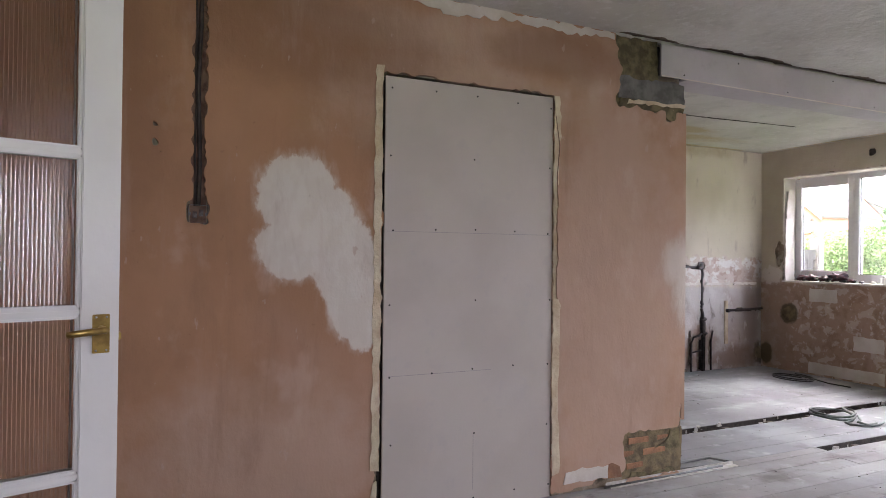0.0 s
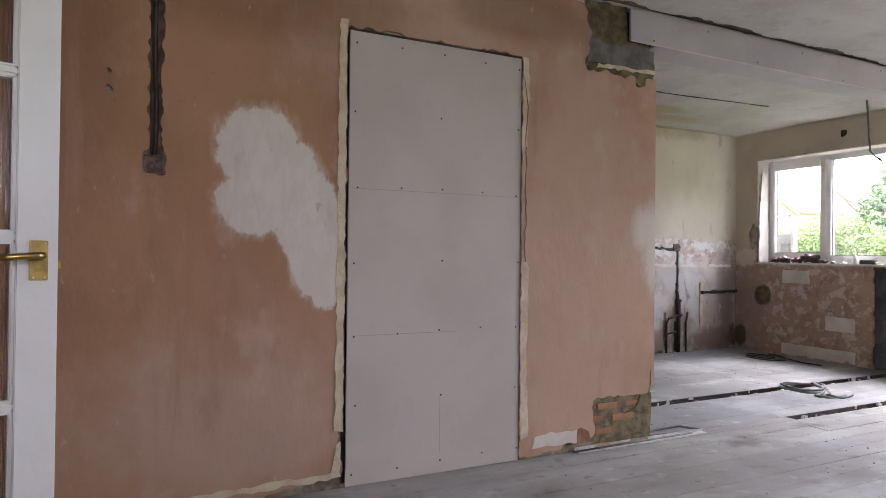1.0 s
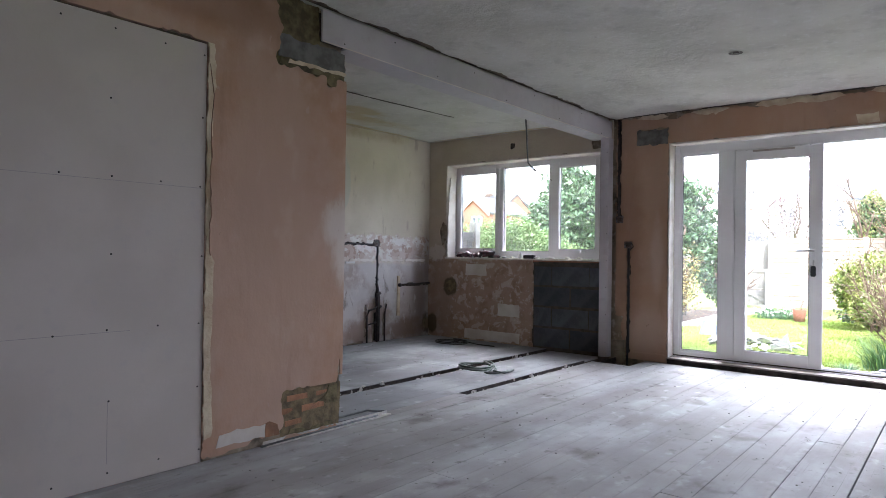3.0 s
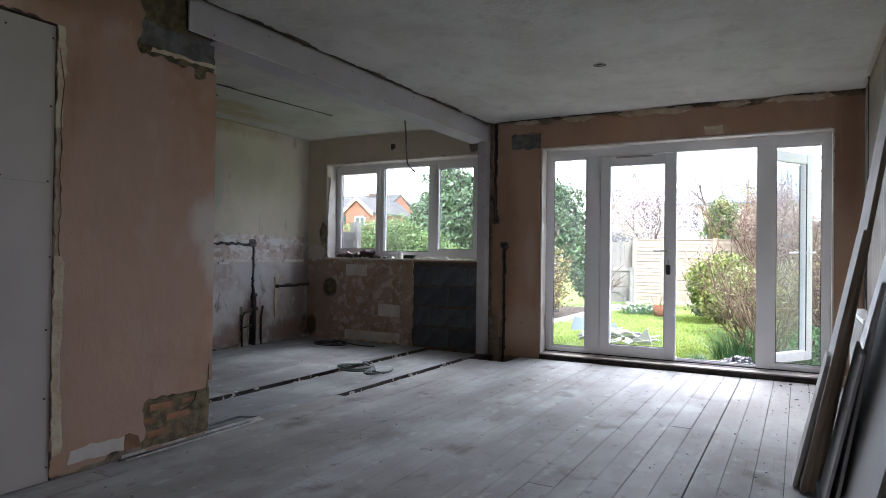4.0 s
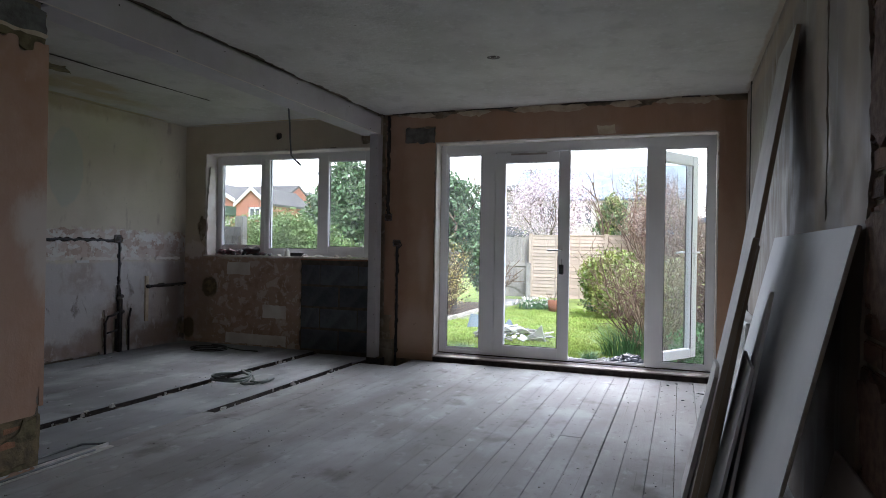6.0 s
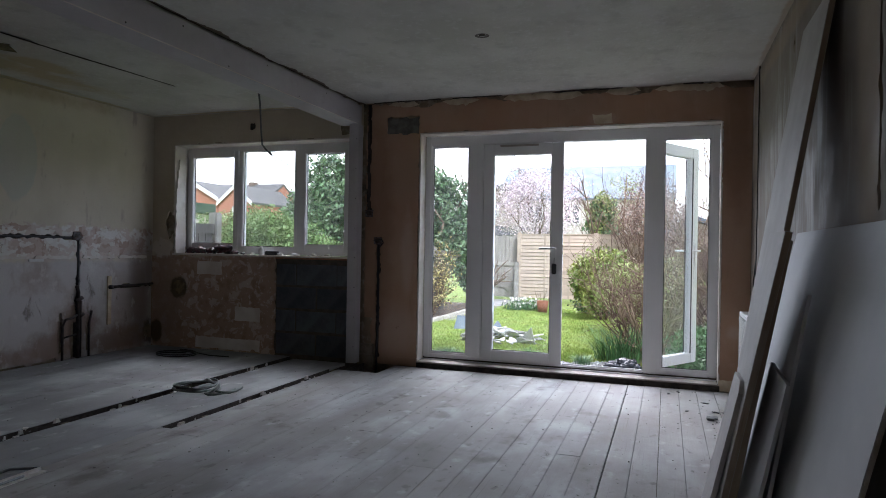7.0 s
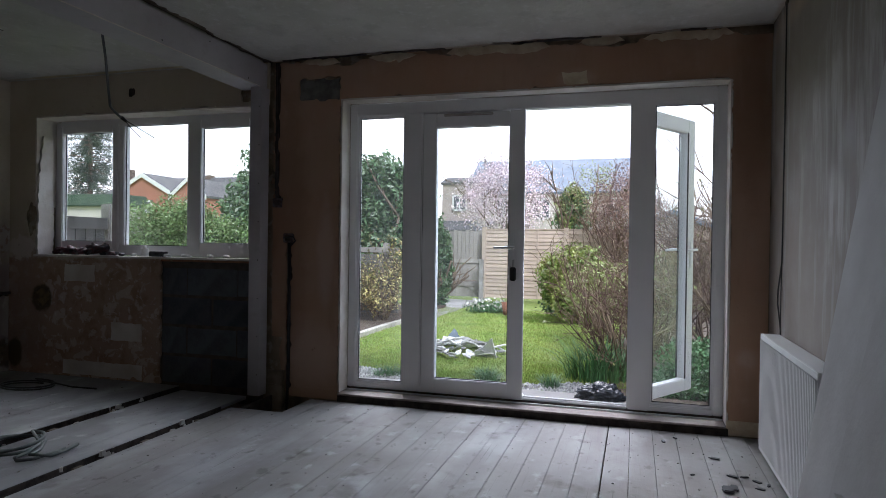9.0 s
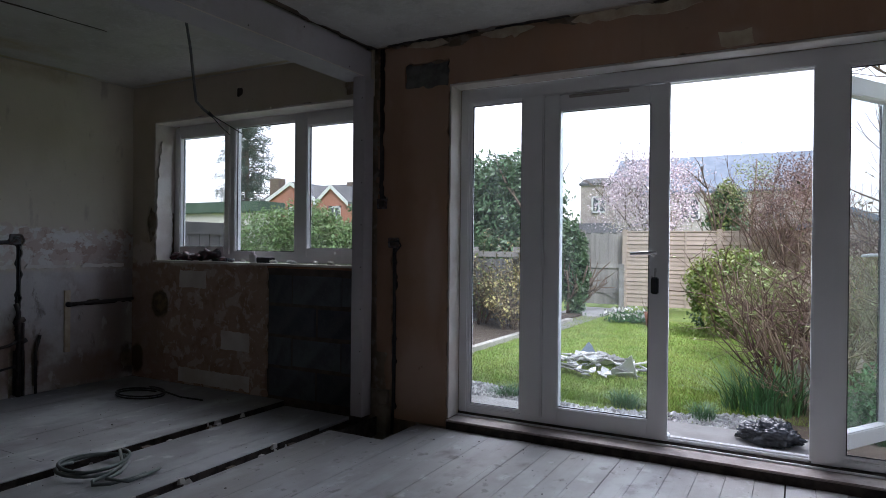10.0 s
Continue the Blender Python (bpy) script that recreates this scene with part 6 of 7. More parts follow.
edging = base("timber_edging", (10.4, 4.08, G), "pale timber sleeper edging beside the lawn", "edging")
part("sleeper", boxes((0.0, 1.9, 0.0, 0.1, 0.0, 0.07), bevel=0.006), M_SLEEPER, edging)
part("sleeper", boxes((1.92, 4.1, -0.02, 0.08, 0.0, 0.07), bevel=0.006), M_SLEEPER, edging)

# gravel strip beside the path
rng = np.random.RandomState(3)
vs, fs = [], []
for k in range(9000):
    x = 8.36 + 0.75 * rng.rand()
    y = 0.7 + 4.6 * rng.rand()
    if x > 8.85 + 0.2 * math.sin(y * 2.3):
        continue
    s = 0.012 + 0.016 * rng.rand()
    q = rng.normal(size=(6, 3)) * 0.25 + np.array([(1, 0, 0), (0, 1, 0), (-1, 0, 0), (0, -1, 0), (0, 0, 0.8), (0, 0, -0.5)])
    q = q * s + np.array([x, y, G + 0.01 + 0.012 * rng.rand()])
    k0 = len(vs)
    vs += q.tolist()
    fs += [(k0 + i, k0 + (i + 1) % 4, k0 + 4) for i in range(4)] + [(k0 + (i + 1) % 4, k0 + i, k0 + 5) for i in range(4)]
tagged(link_mesh("gravel", vs, fs, M_GRAVEL), "white and grey gravel strip", "gravel", kind="stuff")

# grass blades
n = 90000
x = 8.9 + 6.6 * rng.rand(n) ** 1.5
y = 0.3 + 4.0 * rng.rand(n)
x = np.where(rng.rand(n) < 0.03, 8.5 + 0.4 * rng.rand(n), x)
h = (0.016 + 0.02 * rng.rand(n)) * (0.7 + 0.7 * vnoise(x, y, 0.5, 8))
w = 0.003 + 0.003 * rng.rand(n)
a = 6.28 * rng.rand(n)
dx, dy = np.cos(a), np.sin(a)
lx, ly = rng.normal(size=n) * 0.5 * h, rng.normal(size=n) * 0.5 * h
v = np.stack([np.stack([x - dx * w, y - dy * w, np.full(n, G)], 1), np.stack([x + dx * w, y + dy * w, np.full(n, G)], 1), np.stack([x + lx, y + ly, G + h], 1)], 1).reshape(-1, 3)
tagged(link_mesh("grass", v.tolist(), np.arange(3 * n).reshape(-1, 3).tolist(), M_BLADE), "short bright green lawn grass", "grass", kind="stuff")

# pile of broken boards on the lawn
pile = base("rubble_pile", (10.35, 2.6, G), "heap of broken white boards and tiles on the lawn", "rubble")
r_ = random.Random(9)
for k in range(95):
    a, rr = r_.uniform(0, 6.28), r_.uniform(0, 1) ** 0.75
    cx, cy = 0.6 * rr * math.cos(a), 0.62 * rr * math.sin(a)
    s = r_.uniform(0.04, 0.17)
    tilt = pose(cx, cy, 0.02 + 0.1 * (1 - rr) + r_.uniform(0, 0.03), r_.uniform(-22, 22), r_.uniform(-22, 22), r_.uniform(0, 360))
    ol = [(s * r_.uniform(0.6, 1.3) * math.cos(w), 0.5 * s * r_.uniform(0.5, 1.3) * math.sin(w)) for w in (0.3, 1.3, 2.4, 3.5, 4.6, 5.6)]
    ragged_plate("shard", ol, 0.012, M_SHARD, pile, lambda u, v, d, t=tilt: tuple(t @ Vector((u, v, d))), k, 0.003)
for at, turn, ol, mt in (((-0.25, -0.42), (66, 0, 80), [(-0.17, 0), (0.2, 0), (-0.02, 0.14), (-0.15, 0.27)], M_SHEET), ((0.95, 0.8), (75, 0, -60), [(-0.15, 0), (0.15, 0), (0.1, 0.2), (-0.08, 0.22)], M_SLATE), ((0.5, 0.15), (68, 0, -70), [(-0.16, 0), (0.16, 0), (0.03, 0.22)], M_SLATE)):
    tilt = pose(*at, 0.0, *turn)
    ragged_plate("shard", ol, 0.015, mt, pile, lambda u, v, d: tuple(tilt @ Vector((u, v, d))), 77, 0.004)

# black bag by the door
bm = bmesh.new()
bmesh.ops.create_icosphere(bm, subdivisions=5, radius=1.0)
for v in bm.verts:
    f = 1 + 0.3 * noise.noise(v.co * 1.7) + 0.3 * abs(noise.noise(v.co * 3.5)) + 0.3 * abs(noise.noise(v.co * 7.0)) - 0.15
    v.co = Vector((v.co.x * 0.12 * f, v.co.y * 0.17 * f, max(v.co.z, -0.45) * 0.09 * f + 0.05))
bag = tagged(part("rubbish_bag", bm, M_BAG, None, "", True), "crumpled dark plastic rubbish bag by the doors", "bag")
bag.location = (8.12, 0.77, G + 0.07)
lo = min(v.co.z for v in bag.data.vertices)
bag.location.z -= lo

# fences
FXX = 17.75
fence = base("fence", (FXX, 0, G), "larch lap fence panels between posts", "fence")
slat = boxes((-0.012, 0.006, -0.9, 0.9, 0.0, 0.1))
for v in slat.verts:
    if v.co.z < 0.01 and v.co.x < 0:
        v.co.x -= 0.02
slat_ob = part("slat", slat, M_FENCE, fence)
slat_mesh = slat_ob.data
slat_ob.location = (0, 2.98, 0.06)
pst = part("post", boxes((-0.05, 0.05, -0.05, 0.05, 0.0, 1.7), bevel=0.008), M_FENCE, fence)
pst.location = (0, 3.93, 0)
for p in range(5):
    yc = 2.98 - 1.9 * p
    for k in range(18):
        if p == 0 and k == 0:
            continue
        s = new("slat", slat_mesh)
        s.parent, s.location, s.rotation_euler = fence, (0.002 * (k % 3), yc, 0.06 + 0.088 * k), (radians(0.25 * math.sin(3 * k + p)), 0, 0)
    s = new("post", pst.data)
    s.parent, s.location = fence, (0, yc - 0.95, 0)
    part("capping", boxes((-0.03, 0.03, yc - 0.92, yc + 0.92, 1.645, 1.67)), M_FENCE, fence)
    for dy in (-0.3, 0.3):
        part("batten", boxes((-0.035, -0.015, yc + dy - 0.02, yc + dy + 0.02, 0.06, 1.64)), M_FENCE, fence)

gate = base("garden_gate", (17.9, 4.35, G), "weathered grey plank garden gate with braces", "gate")
for k in range(9):
    part("board", boxes((0, 0.018, -0.42 + 0.1 * k, -0.325 + 0.1 * k, 0.05, 1.62 + 0.02 * math.sin(k * 2.1))), M_GREYWOOD, gate)
for z in (0.3, 0.85):
    part("rail", boxes((-0.03, 0.0, -0.42, 0.48, z, z + 0.09), bevel=0.004), M_GREYWOOD, gate)
bm = boxes((-0.028, -0.002, -0.45, 0.45, -0.04, 0.04), bevel=0.004)
part("brace", bm, M_GREYWOOD, gate).matrix_world = pose(17.9, 4.38, G + 0.33, 30)
part("gate_post", boxes((-0.4, -0.3, -0.45, -0.35, 0.0, 0.95), bevel=0.01), M_POST, gate)
part("gate_post", boxes((-0.05, 0.05, 0.5, 0.6, 0.0, 1.7), bevel=0.01), M_GREYWOOD, gate)

low = base("rail_fence", (13.3, 5.38, G), "low grey rail fence behind the border", "fence")
for k in range(2):
    part("post", boxes((-0.05, 0.05, -0.05 - 0.745 * k, 0.05 - 0.745 * k, 0.0, 1.295), bevel=0.01), M_GREYWOOD, low)
part("rail", boxes((-0.07, -0.05, -1.0, 0.05, 1.13, 1.22), bevel=0.004), M_GREYWOOD, low)
for k in range(9):
    part("board", boxes((-0.05, -0.036, -0.98 + 0.115 * k, -0.87 + 0.115 * k, 0.1, 1.1)), M_DARKWOOD, low)
side = base("boundary_fence", (7.32, 5.8, G + 0.07), "grey board boundary fence with a concrete post", "fence")
part("post", boxes((1.0, 1.12, -0.07, 0.05, -0.07, 1.59), bevel=0.012), M_POST, side)
part("rail", boxes((0.0, 1.0, -0.05, -0.02, 1.32, 1.44), bevel=0.004), M_DARKWOOD, side)
for k in range(8):
    part("board", boxes((0.01 + 0.123 * k, 0.126 + 0.123 * k, -0.02, 0.0, -0.02, 1.4)), M_DARKWOOD, side)

# shrubs and trees near the house
bush("hedge", (10.3, 6.35, G), "bright green clipped hedge below the window view", "hedge", lumpy(0, 0.35, 0.98, 0.8, 1.2, 0.86, 22, 2) + lumpy(0.1, -0.9, 0.8, 0.6, 0.8, 0.78, 14, 3), 80000, 0.023, M_HEDGE, 2)
bush("laurel_tree", (14.6, 5.3, G), "tall dark evergreen laurel with glossy leaves", "tree", lumpy(0, 0.25, 1.75, 1.0, 1.3, 1.35, 26, 4) + lumpy(-0.2, 2.05, 1.75, 1.0, 1.35, 1.5, 18, 5), 60000, 0.06, M_LAUREL, 4, 0.05, 0.4)
bush("evergreen_shrub", (15.6, 4.5, G), "narrow dark climbing evergreen by the gate", "shrub", lumpy(0, 0, 1.0, 0.35, 0.45, 1.1, 10, 6), 9000, 0.045, M_LAUREL, 6)
for kind, at, hh, cnt, sd, mats, lab in (
        ("forsythia", (12.6, 4.47, G), 0.95, 16, 108, ((M_YELLOW, 0.65, 0.024), (M_OLIVE, 0.35, 0.024)), "yellow flowering forsythia with thin brown stems"),
        ("border_shrub", (13.0, 5.15, G), 1.25, 20, 109, ((M_OLIVE, 0.5, 0.028), (M_HEDGE, 0.15, 0.025)), "olive brown border shrub with bare stems"),
        ("border_shrub", (12.9, 4.6, G), 1.3, 16, 110, ((M_OLIVE, 0.45, 0.026), (M_YELLOW, 0.2, 0.022)), "upright brown-stemmed border shrub")):
    s = base(kind, at, lab, "shrub")
    runs = branches((0, 0, 0), hh, 0.55, cnt, 3, sd, (0, 0), 0.007, 0.42)
    tubes("stem", runs, M_TWIG, s, 4)
    for q, (mt, share, size) in enumerate(mats):
        rr = random.Random(sd + q)
        leaves("foliage", mt, s, [(p[0] + rr.gauss(0, 0.02), p[1] + rr.gauss(0, 0.02), p[2]) for pts, _, _ in runs for p in pts[1:] if rr.random() < share], size, 0.6, 0, sd + q)
bush("border_shrub", (11.7, 5.1, G), "low grey-green plant along the path edge", "shrub", lumpy(0, 0, 0.16, 0.4, 0.5, 0.22, 8, 10), 4200, 0.028, M_CREAMLEAF, 10, 0.01)
bush("variegated_shrub", (13.7, 1.5, G), "lime and cream variegated evergreen shrub", "shrub", lumpy(0, 0, 0.72, 0.65, 0.55, 0.72, 16, 12), 12000, 0.035, M_LIME, 12, 0.02)
bush("dark_shrub", (14.6, 1.2, G), "low dark green shrub under the fence", "shrub", lumpy(0, 0, 0.3, 0.7, 1.0, 0.4, 10, 13), 8000, 0.035, M_LAUREL, 13, 0.02)
bush("ground_ivy", (8.7, -0.3, G + 0.02), "low blue-green ground cover by the path", "shrub", lumpy(0, 0, 0.14, 0.75, 0.75, 0.4, 12, 14), 14000, 0.026, M_DAFF, 14, 0.01)
bush("cream_shrub", (11.6, 0.95, G), "pale leaved shrub among bare stems", "shrub", lumpy(0, 0, 0.7, 0.5, 0.45, 0.55, 9, 15), 2600, 0.035, M_CREAMLEAF, 15, 0.015)
for k, (bx, by, hh, cnt) in enumerate(((9.45, 0.6, 1.3, 17), (10.1, 0.5, 1.4, 20), (10.8, 0.15, 1.5, 24), (9.9, -0.4, 2.1, 26), (11.4, 0.35, 1.4, 22), (10.6, -0.8, 2.2, 24))):
    s = base("bare_shrub", (bx, by, G), "leafless shrub with many reddish-brown stems", "shrub", "bare shrubs by the doors")
    runs = branches((0, 0, 0), hh, 0.5, cnt, 3, 30 + k, (-0.05, 0.2), 0.014, 0.5)
    tubes("stem", runs, M_TWIG, s, 4)
    rr = random.Random(k)
    leaves("foliage", M_CREAMLEAF if k < 3 else M_OLIVE, s, [p for pts, _, _ in runs for p in pts[2:] if rr.random() < 0.2], 0.018, 0.6, 0, k)
s = base("bare_tree", (13.2, -1.5, G), "thin bare tree with fine twigs", "tree")
tubes("trunk", branches((0, 0, 0), 4.6, 0.25, 5, 4, 50, (0, 0.05), 0.035, 0.42), M_TWIG, s, 4)
bush("conifer_hedge", (15.5, -2.1, G), "tall dark green conifer at the garden side", "tree", lumpy(0, 0, 2.2, 0.8, 0.8, 2.2, 16, 18), 14000, 0.06, M_CONIFER, 18)
s = base("russet_tree", (17.0, 0.75, G), "round bare shrub with russet twigs behind", "tree")
tubes("trunk", branches((0, 0, 0.2), 2.7, 0.4, 12, 4, 61, (0, 0), 0.02, 0.4), M_TWIG, s, 3)
leaves("foliage", M_RUSSET, s, cloud(17000, lumpy(0, 0, 1.95, 0.9, 0.95, 1.1, 14, 19), 19, 0.2), 0.02, 0.5, 0, 19)

# daffodil leaves
daff = base("daffodil_clump", (9.32, 0.86, G), "clump of long arching daffodil leaves", "plant")
rng = np.random.RandomState(12)
vs, fs = [], []
for k in range(380):
    a, rr = 6.28 * rng.rand(), rng.rand() ** 0.6
    bx, by = 0.3 * rr * math.cos(a), 0.3 * rr * math.sin(a)
    ln, lean = 0.26 + 0.22 * rng.rand(), 0.3 + 1.0 * rng.rand() * rr
    wd = 0.005 + 0.003 * rng.rand()
    a2 = a + rng.normal() * 0.6
    px, py = -math.sin(a2) * wd, math.cos(a2) * wd
    k0 = len(vs)
    for i in range(4):
        f = i / 3
        cx, cy, cz = bx + math.cos(a2) * lean * ln * f * f, by + math.sin(a2) * lean * ln * f * f, ln * (f - 0.35 * lean * f * f)
        ww = 1 - 0.75 * f
        vs += [(cx - px * ww, cy - py * ww, cz), (cx + px * ww, cy + py * ww, cz)]
    fs += [(k0 + 2 * i, k0 + 2 * i + 1, k0 + 2 * i + 3, k0 + 2 * i + 2) for i in range(3)]
link_mesh("leaves", vs, fs, M_DAFF, daff)
for at, lab in (((8.78, 1.25, G), "small tuft of green leaves at the lawn edge"), ((8.9, 1.86, G), "small tuft of green leaves at the lawn edge"), ((8.7, 2.78, G), "small tuft of green leaves at the lawn edge")):
    c = copy_thing(daff, pose(*at, 0, 0, 80 * at[1]))
    c.scale = (0.3, 0.45, 0.32)
    c["label"] = lab
fl = base("flower_bed", (14.9, 3.2, G), "small bed of white spring flowers on the lawn", "flowers")
leaves("foliage", M_DAFF, fl, cloud(1200, [(0, 0, 0.08, 0.3, 0.45, 0.14)], 3, 0.2), 0.035, 0.3, 1.5, 3)
leaves("flowers", M_WHITEFLOWER, fl, cloud(170, [(0, 0, 0.16, 0.26, 0.4, 0.12)], 4, 0.3), 0.03, 0.9, 0, 4)
potx = base("plant_pot", (14.6, 2.75, G), "terracotta pot on the lawn", "pot")
tubes("pot", [([(0, 0, 0), (0, 0, 0.24)], 0.09, 1.35)], M_TERRA, potx, 14)
tubes("plant", branches((0, 0, 0.2), 0.45, 0.5, 7, 1, 71, r0=0.006), M_TWIG, potx, 4)

# trees further off
bl = base("blossom_tree", (22.5, 4.4, G), "tree in pale pink spring blossom", "tree")
runs = branches((0, 0, 1.0), 2.9, 0.5, 7, 4, 81, (0, 0), 0.03, 0.45)
tubes("trunk", [([(0, 0, 0), (0.02, 0.03, 0.6), (0, 0, 1.1)], 0.13, 0.7)] + runs, M_BARK, bl, 5)
leaves("blossom", M_PINK, bl, cloud(12000, lumpy(0, -0.1, 2.75, 1.5, 1.75, 1.4, 40, 20), 20, 0.05), 0.03, 0.8, 0, 20)
wt = base("pale_tree", (20.5, 2.1, G), "small tree with cream and dark green leaves", "tree")
tubes("trunk", branches((0, 0, 0), 2.6, 0.3, 4, 3, 82, r0=0.05), M_BARK, wt, 5)
leaves("crown", M_CREAMLEAF, wt, cloud(2200, lumpy(0, 0, 2.3, 0.55, 0.6, 0.65, 8, 21), 21, 0.5), 0.035, 0.6, 0, 21)
leaves("inner_leaves", M_LAUREL, wt, cloud(4200, lumpy(0, 0, 2.15, 0.55, 0.55, 0.65, 8, 22), 22, 0.2), 0.05, 0.5, 0, 22)
bt = base("birch_tree", (24.0, 1.7, G), "tall thin tree with fine drooping twigs", "tree")
tubes("trunk", [([(0, 0, 0), (0, 0.1, 2.0), (0.1, 0, 3.9)], 0.06, 0.3)] + branches((0, 0, 1.3), 2.2, 0.4, 9, 4, 83, (0, 0), 0.012, 0.4), M_TWIG, bt, 4)
leaves("foliage", M_CREAMLEAF, bt, cloud(900, lumpy(0, 0, 3.4, 0.7, 0.8, 1.1, 8, 23), 23, 0.2), 0.03, 0.5, 0, 23)
cf = base("conifer", (36.0, 33.9, G), "tall dark conifer with drooping sparse boughs", "tree")
tubes("trunk", [([(0, 0, 0), (0.05, 0, 5), (0, 0.05, 12.5)], 0.26, 0.2)], M_BARK, cf, 7)
rng = random.Random(91)
runs, blobs = [], []
for k in range(110):
    z = 3.2 + 9.3 * (k + rng.random()) / 110
    a = k * 2.4 + rng.uniform(-0.5, 0.5)
    ln = (1.2 + 1.9 * rng.random()) * (1.25 - z / 13.5)
    e = (ln * math.cos(a), ln * math.sin(a), z - 0.35 * ln + 0.3)
    runs.append(([(0, 0, z), (e[0] * 0.5, e[1] * 0.5, z + 0.1), e], 0.045, 0.3))
    for f in (0.25, 0.42, 0.6, 0.78, 0.95):
        blobs.append((e[0] * f, e[1] * f, z + (e[2] - z) * f - 0.2, 0.26, 0.26, 0.34))
tubes("boughs", runs, M_BARK, cf, 4)
leaves("needles", M_CONIFER, cf, cloud(34000, blobs, 24, 0.1), 0.08, 0.3, -0.6, 24)


# neighbouring houses
def gable(bm, x0, x1, y0, y1, z0, z1, ridge, axis="x"):
    """Walls with a pitched top; the ridge runs along x or y."""
    mid = ((y0 + y1) / 2) if axis == "x" else ((x0 + x1) / 2)
    if axis == "x":
        prof = [(y0, z0), (y1, z0), (y1, z1), (mid, ridge), (y0, z1)]
        ends = [[bm.verts.new((x, p, q)) for p, q in prof] for x in (x0, x1)]
    else:
        prof = [(x0, z0), (x1, z0), (x1, z1), (mid, ridge), (x0, z1)]
        ends = [[bm.verts.new((p, y, q)) for p, q in prof] for y in (y0, y1)]
    for e in ends:
        bm.faces.new(e)
    for i in range(5):
        j = (i + 1) % 5
        bm.faces.new((ends[0][i], ends[0][j], ends[1][j], ends[1][i]))
    return bm


def roof_slabs(bm, x0, x1, y0, y1, z1, ridge, axis="x", over=0.25, thick=0.12):
    a, b = (y0, y1) if axis == "x" else (x0, x1)
    mid = (a + b) / 2
    slope = (ridge - z1) / (mid - a)
    for s, e in ((-1, a - over), (1, b + over)):
        ze = ridge - slope * abs(mid - e)
        quad = [(mid, ridge + 0.02), (e, ze + 0.02), (e, ze + 0.02 + thick), (mid, ridge + 0.02 + thick)]
        lo, hi = (x0 - over, x1 + over) if axis == "x" else (y0 - over, y1 + over)
        vs = [[bm.verts.new((w, p, q) if axis == "x" else (p, w, q)) for p, q in quad] for w in (lo, hi)]
        for i in range(4):
            j = (i + 1) % 4
            bm.faces.new((vs[0][i], vs[0][j], vs[1][j], vs[1][i]))
        bm.faces.new(vs[0])
        bm.faces.new(vs[1])
    return bm


def far_window(parent, x, y0, y1, z0, z1):
    w = part("window", boxes((x - 0.06, x, y0, y0 + 0.09, z0, z1), (x - 0.06, x, y1 - 0.09, y1, z0, z1), (x - 0.06, x, y0, y1, z0, z0 + 0.09), (x - 0.06, x, y0, y1, z1 - 0.09, z1), (x - 0.06, x, (y0 + y1) / 2 - 0.04, (y0 + y1) / 2 + 0.04, z0, z1)), M_FASCIA, parent)
    part("pane", boxes((x - 0.03, x - 0.01, y0 + 0.08, y1 - 0.08, z0 + 0.08, z1 - 0.08)), M_DARKGLASS, w)


def verge(parent, x, y0, y1, z1, ridge, over=0.25):
    """White bargeboards along a gable that faces the garden."""
    mid = (y0 + y1) / 2
    slope = (ridge - z1) / (mid - y0)
    bm = bmesh.new()
    for e in (y0 - over, y1 + over):
        ze = ridge - slope * abs(mid - e)
        q = [(mid, ridge + 0.14), (e, ze + 0.14), (e, ze - 0.08), (mid, ridge - 0.08)]
        vs = [[bm.verts.new((xx, p, r)) for p, r in q] for xx in (x - 0.04, x)]
        for i in range(4):
            j = (i + 1) % 4
            bm.faces.new((vs[0][i], vs[0][j], vs[1][j], vs[1][i]))
        bm.faces.new(vs[0])
        bm.faces.new(vs[1])
    part("bargeboard", bm, M_FASCIA, parent)


def brick_house(label, y0, y1, z1, ridge, m0, m1):
    """A gable facing the garden, in front of its half of the long roof."""
    h = base("brick_house", (0, 0, 0), label, "house")
    part("wall", gable(bmesh.new(), 30.0, 33.0, y0, y1, G, z1, ridge, "x"), M_FARBRICK, h)
    part("roof", roof_slabs(bmesh.new(), 30.0, 34.0, y0, y1, z1, ridge, over=0.08), M_TILE, h)
    verge(h, 29.9, y0, y1, z1, ridge, 0.06)
    part("wing_wall", gable(bmesh.new(), 32.4, 36.4, m0, m1, G, 3.4, 4.55, "y"), M_FARBRICK, h)
    part("wing_roof", roof_slabs(bmesh.new(), 32.4, 36.4, m0, m1, 3.4, 4.55, "y", over=0.02), M_TILE, h)
    mid = (y0 + y1) / 2
    far_window(h, 29.98, mid - 0.6, mid + 0.15, 2.45, 3.1)
    return h


h1 = brick_house("red brick gabled house with white bargeboards beyond the hedge", 22.8, 26.15, 3.44, 4.34, 24.2, 29.4)
part("chimney", boxes((33.0, 33.6, 28.2, 28.9, 3.0, 5.1)), M_BARK, h1)
h2 = brick_house("second red brick gabled house with tiled roof", 20.7, 22.79, 3.22, 4.08, 21.7, 24.15)
part("chimney", boxes((34.2, 34.6, 23.6, 24.0, 4.2, 4.8)), M_BARK, h2)
h4 = base("pale_house", (0, 0, 0), "pale rendered house far behind with tall windows", "house")
part("wall", gable(bmesh.new(), 46.0, 52.0, 26.6, 31.0, G, 4.3, 5.3, "x"), M_FARWALL, h4)
part("roof", roof_slabs(bmesh.new(), 46.0, 52.0, 26.6, 31.0, 4.3, 5.3), M_TILE, h4)
for y in (27.3, 28.6):
    far_window(h4, 45.98, y, y + 0.8, 3.3, 4.4)
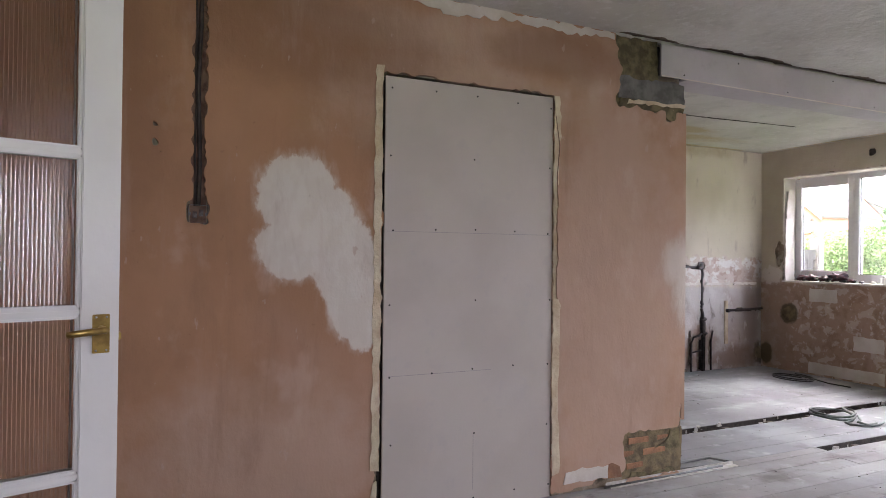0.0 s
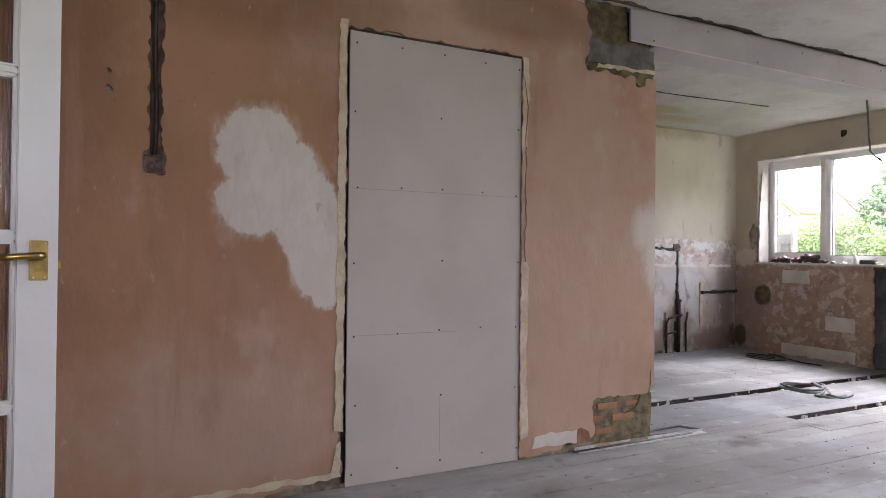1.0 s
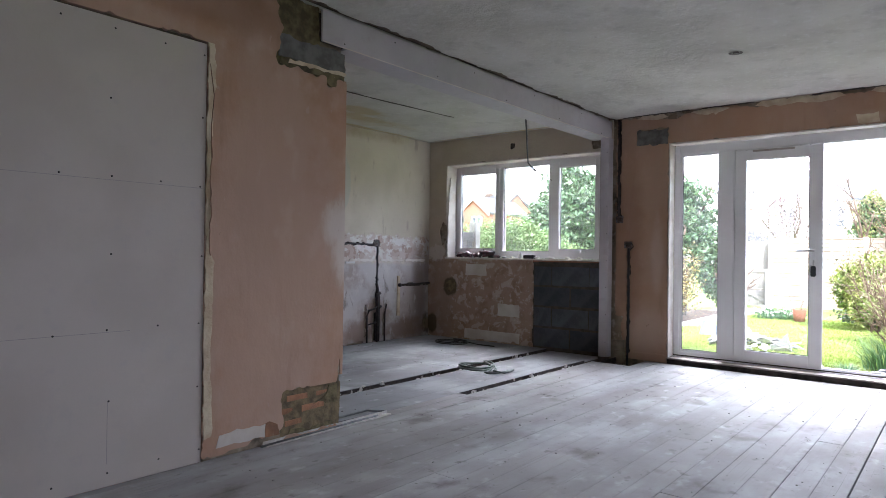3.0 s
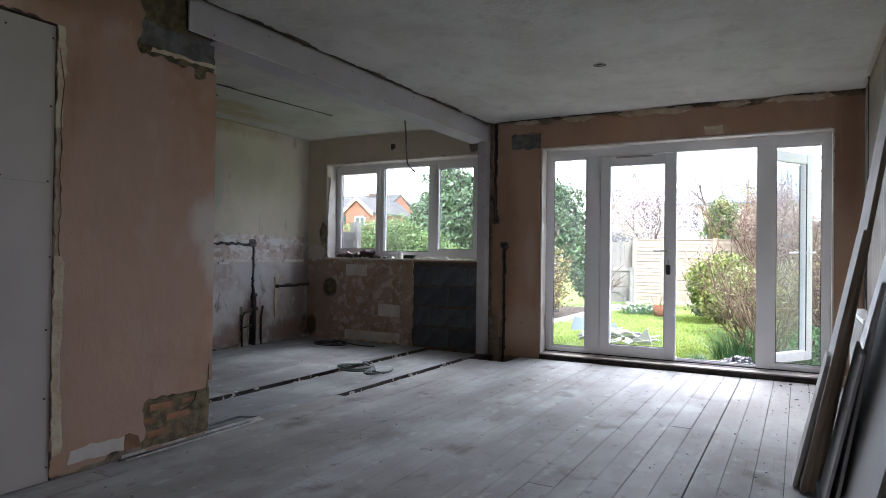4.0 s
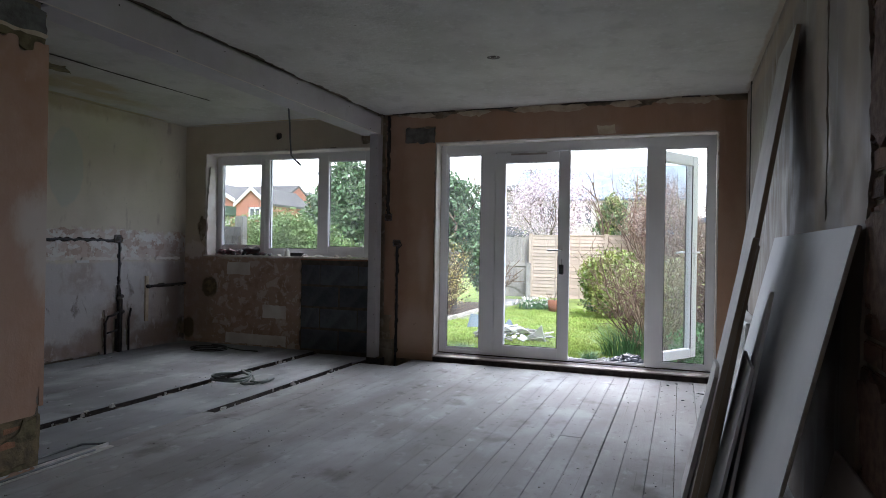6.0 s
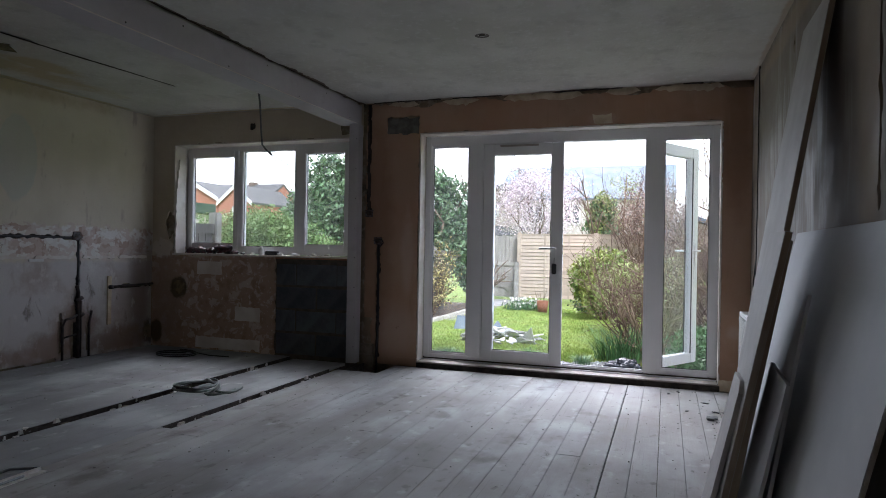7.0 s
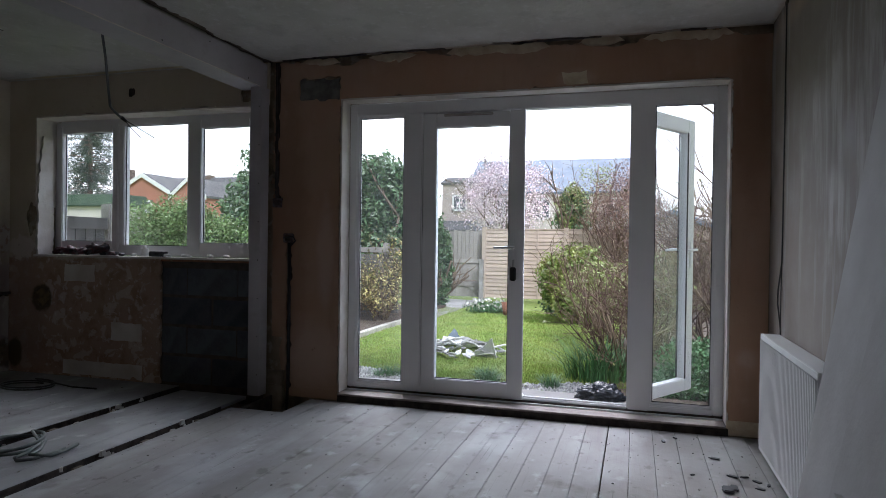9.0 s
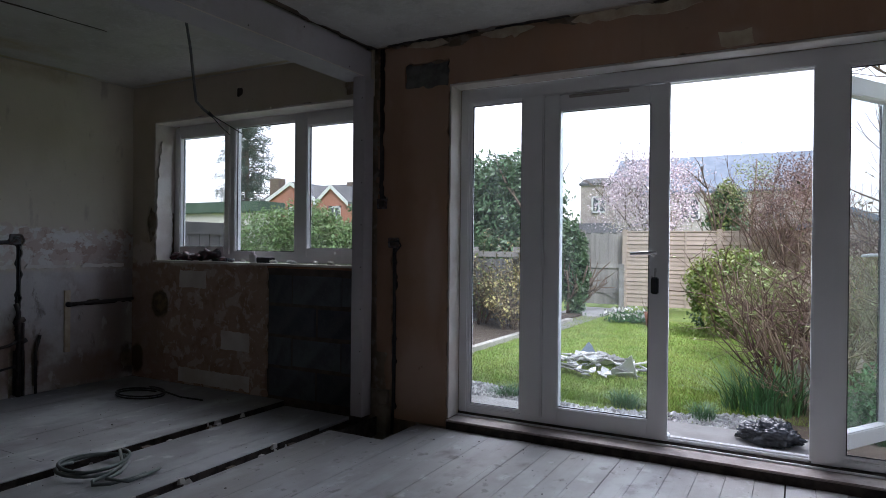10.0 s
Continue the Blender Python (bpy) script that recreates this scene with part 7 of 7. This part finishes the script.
gar = base("garage", (0, 0, 0), "flat-roofed outbuilding with green felt fascia", "outbuilding")
part("wall", boxes((13.5, 14.1, 10.5, 15.5, G, 1.76)), M_FARWALL, gar)
part("roof", boxes((13.4, 14.2, 10.4, 15.6, 1.76, 2.0), bevel=0.02), M_GREENROOF, gar)
h3 = base("slate_house", (0, 0, 0), "long house with blue slate roof behind the garden", "house")
part("wall", gable(bmesh.new(), 40.0, 47.0, 0.1, 10.1, G, 4.1, 6.3, "y"), M_FARWALL, h3)
part("roof", roof_slabs(bmesh.new(), 40.0, 47.0, 0.1, 10.1, 4.1, 6.3, "y", over=0.15), M_SLATE, h3)
for y in (1.2, 3.2, 5.2, 7.4):
    far_window(h3, 39.98, y, y + 1.0, 2.6, 3.8)
h5 = base("pale_brick_house", (0, 0, 0), "pale pinkish brick house with a low lean-to behind blossom", "house")
part("wall", gable(bmesh.new(), 37.0, 39.4, 8.7, 10.75, G, 4.35, 4.72, "y"), M_PALEBRICK, h5)
part("roof", roof_slabs(bmesh.new(), 37.0, 39.4, 8.7, 10.75, 4.35, 4.72, "y", over=0.08), M_TILE, h5)
part("lean_to", gable(bmesh.new(), 35.2, 36.9, 6.2, 10.7, G, 1.75, 2.2, "y"), M_FARWALL, h5)
part("lean_to_roof", roof_slabs(bmesh.new(), 35.2, 36.9, 6.2, 10.7, 1.75, 2.2, "y", over=0.08), M_TILE, h5)
far_window(h5, 36.98, 9.35, 10.15, 2.9, 3.8)
shed = base("greenhouse_roof", (20.3, -0.3, G), "pale greenhouse roof beyond the fence", "outbuilding")
part("roof", roof_slabs(bmesh.new(), -1.0, 1.0, -1.2, 1.2, 1.6, 2.05), M_SLATE, shed)
part("wall", gable(bmesh.new(), -1.0, 1.0, -1.2, 1.2, 0, 1.6, 2.05, "x"), M_FARWALL, shed)

# ---- floorboards, last ----
floor = structure("floor", boxes(*[(xj, xj + 0.05, -0.2, 5.48, -0.178, -0.024) for xj in (0.0, 0.45, 0.9, 1.35, 1.8, 2.25, 2.7, 3.15, 3.6, 4.05, 4.5, 4.95, 5.4, 5.85, 6.3)]), M_JOIST, "bare dusty floorboards on joists", "floor")
board_meshes = {}
# Dark sheets over the board sides put shade into the open floor gaps.
part("gap_shade", boxes((4.6, 6.58, 3.1405, 3.1455, -0.12, -0.003)), M_NEARBLACK, floor)
part("gap_shade", boxes((2.3, 6.99, 3.7945, 3.7995, -0.12, -0.003)), M_NEARBLACK, floor)
part("gap_shade", boxes((6.58, 6.98, 3.0, 3.01, -0.12, -0.003)), M_NEARBLACK, floor)


def floorboard(x0, x1, y0, y1, material, z=0.0):
    key = (round(x1 - x0, 3), round(y1 - y0, 4), material.name)
    if key not in board_meshes:
        L, Wd, c = x1 - x0, y1 - y0, 0.0012
        prof = [(0, -0.022), (Wd, -0.022), (Wd, -c), (Wd - c, 0), (c, 0), (0, -c)]
        vs = [(x, p, q) for x in (0.0, L) for p, q in prof]
        fs = [tuple(range(5, -1, -1)), tuple(range(6, 12))] + [(i, (i + 1) % 6, 6 + (i + 1) % 6, 6 + i) for i in range(6)]
        ob = link_mesh("floorboard", vs, fs, material, floor)
        board_meshes[key] = ob.data
    else:
        ob = new("floorboard", board_meshes[key])
        ob.parent = floor
    ob.location = (x0, y0, z)


rng = random.Random(21)
WB = 0.1256
for r in range(26):
    y0 = -0.205 + WB * r
    gap = 0.0014
    end = 6.955 if y0 + WB < 2.75 else 6.575
    joints = [-0.1, [2.28, 3.63, 4.98, 3.18, 4.53][r % 5], end] if rng.random() < 0.6 else [-0.1, [1.38, 2.73][r % 2], [5.43, 4.53, 4.98][r % 3], end]
    if r == 6:
        gap = 0.006
    for a, b in zip(joints[:-1], joints[1:]):
        floorboard(a + 0.001, b - 0.001, y0 + 0.0005, y0 + WB - gap, M_FLOOR, rng.uniform(-0.0012, 0.0012))
for a, b, y0, y1 in ((-0.1, 3.42, 3.0635, 3.113), (3.42, 4.6, 3.0635, 3.145)):
    floorboard(a + 0.001, b - 0.001, y0, y1 - 0.001, M_FLOOR)
for r in range(4):
    floorboard(2.301, 6.88, 3.146 + 0.137 * r, 3.146 + 0.137 * (r + 1) - 0.001, M_KFLOOR, rng.uniform(-0.001, 0.001)) if r > 0 else floorboard(3.43, 6.88, 3.146, 3.282, M_KFLOOR)
for r in range(13):
    y0 = 3.8 + 0.1292 * r
    for a, b in ((2.301, [4.05, 5.4][r % 2]), ([4.05, 5.4][r % 2], 6.995)):
        floorboard(a + 0.001, b - 0.001, y0, y0 + 0.1282, M_KFLOOR, rng.uniform(-0.001, 0.001))
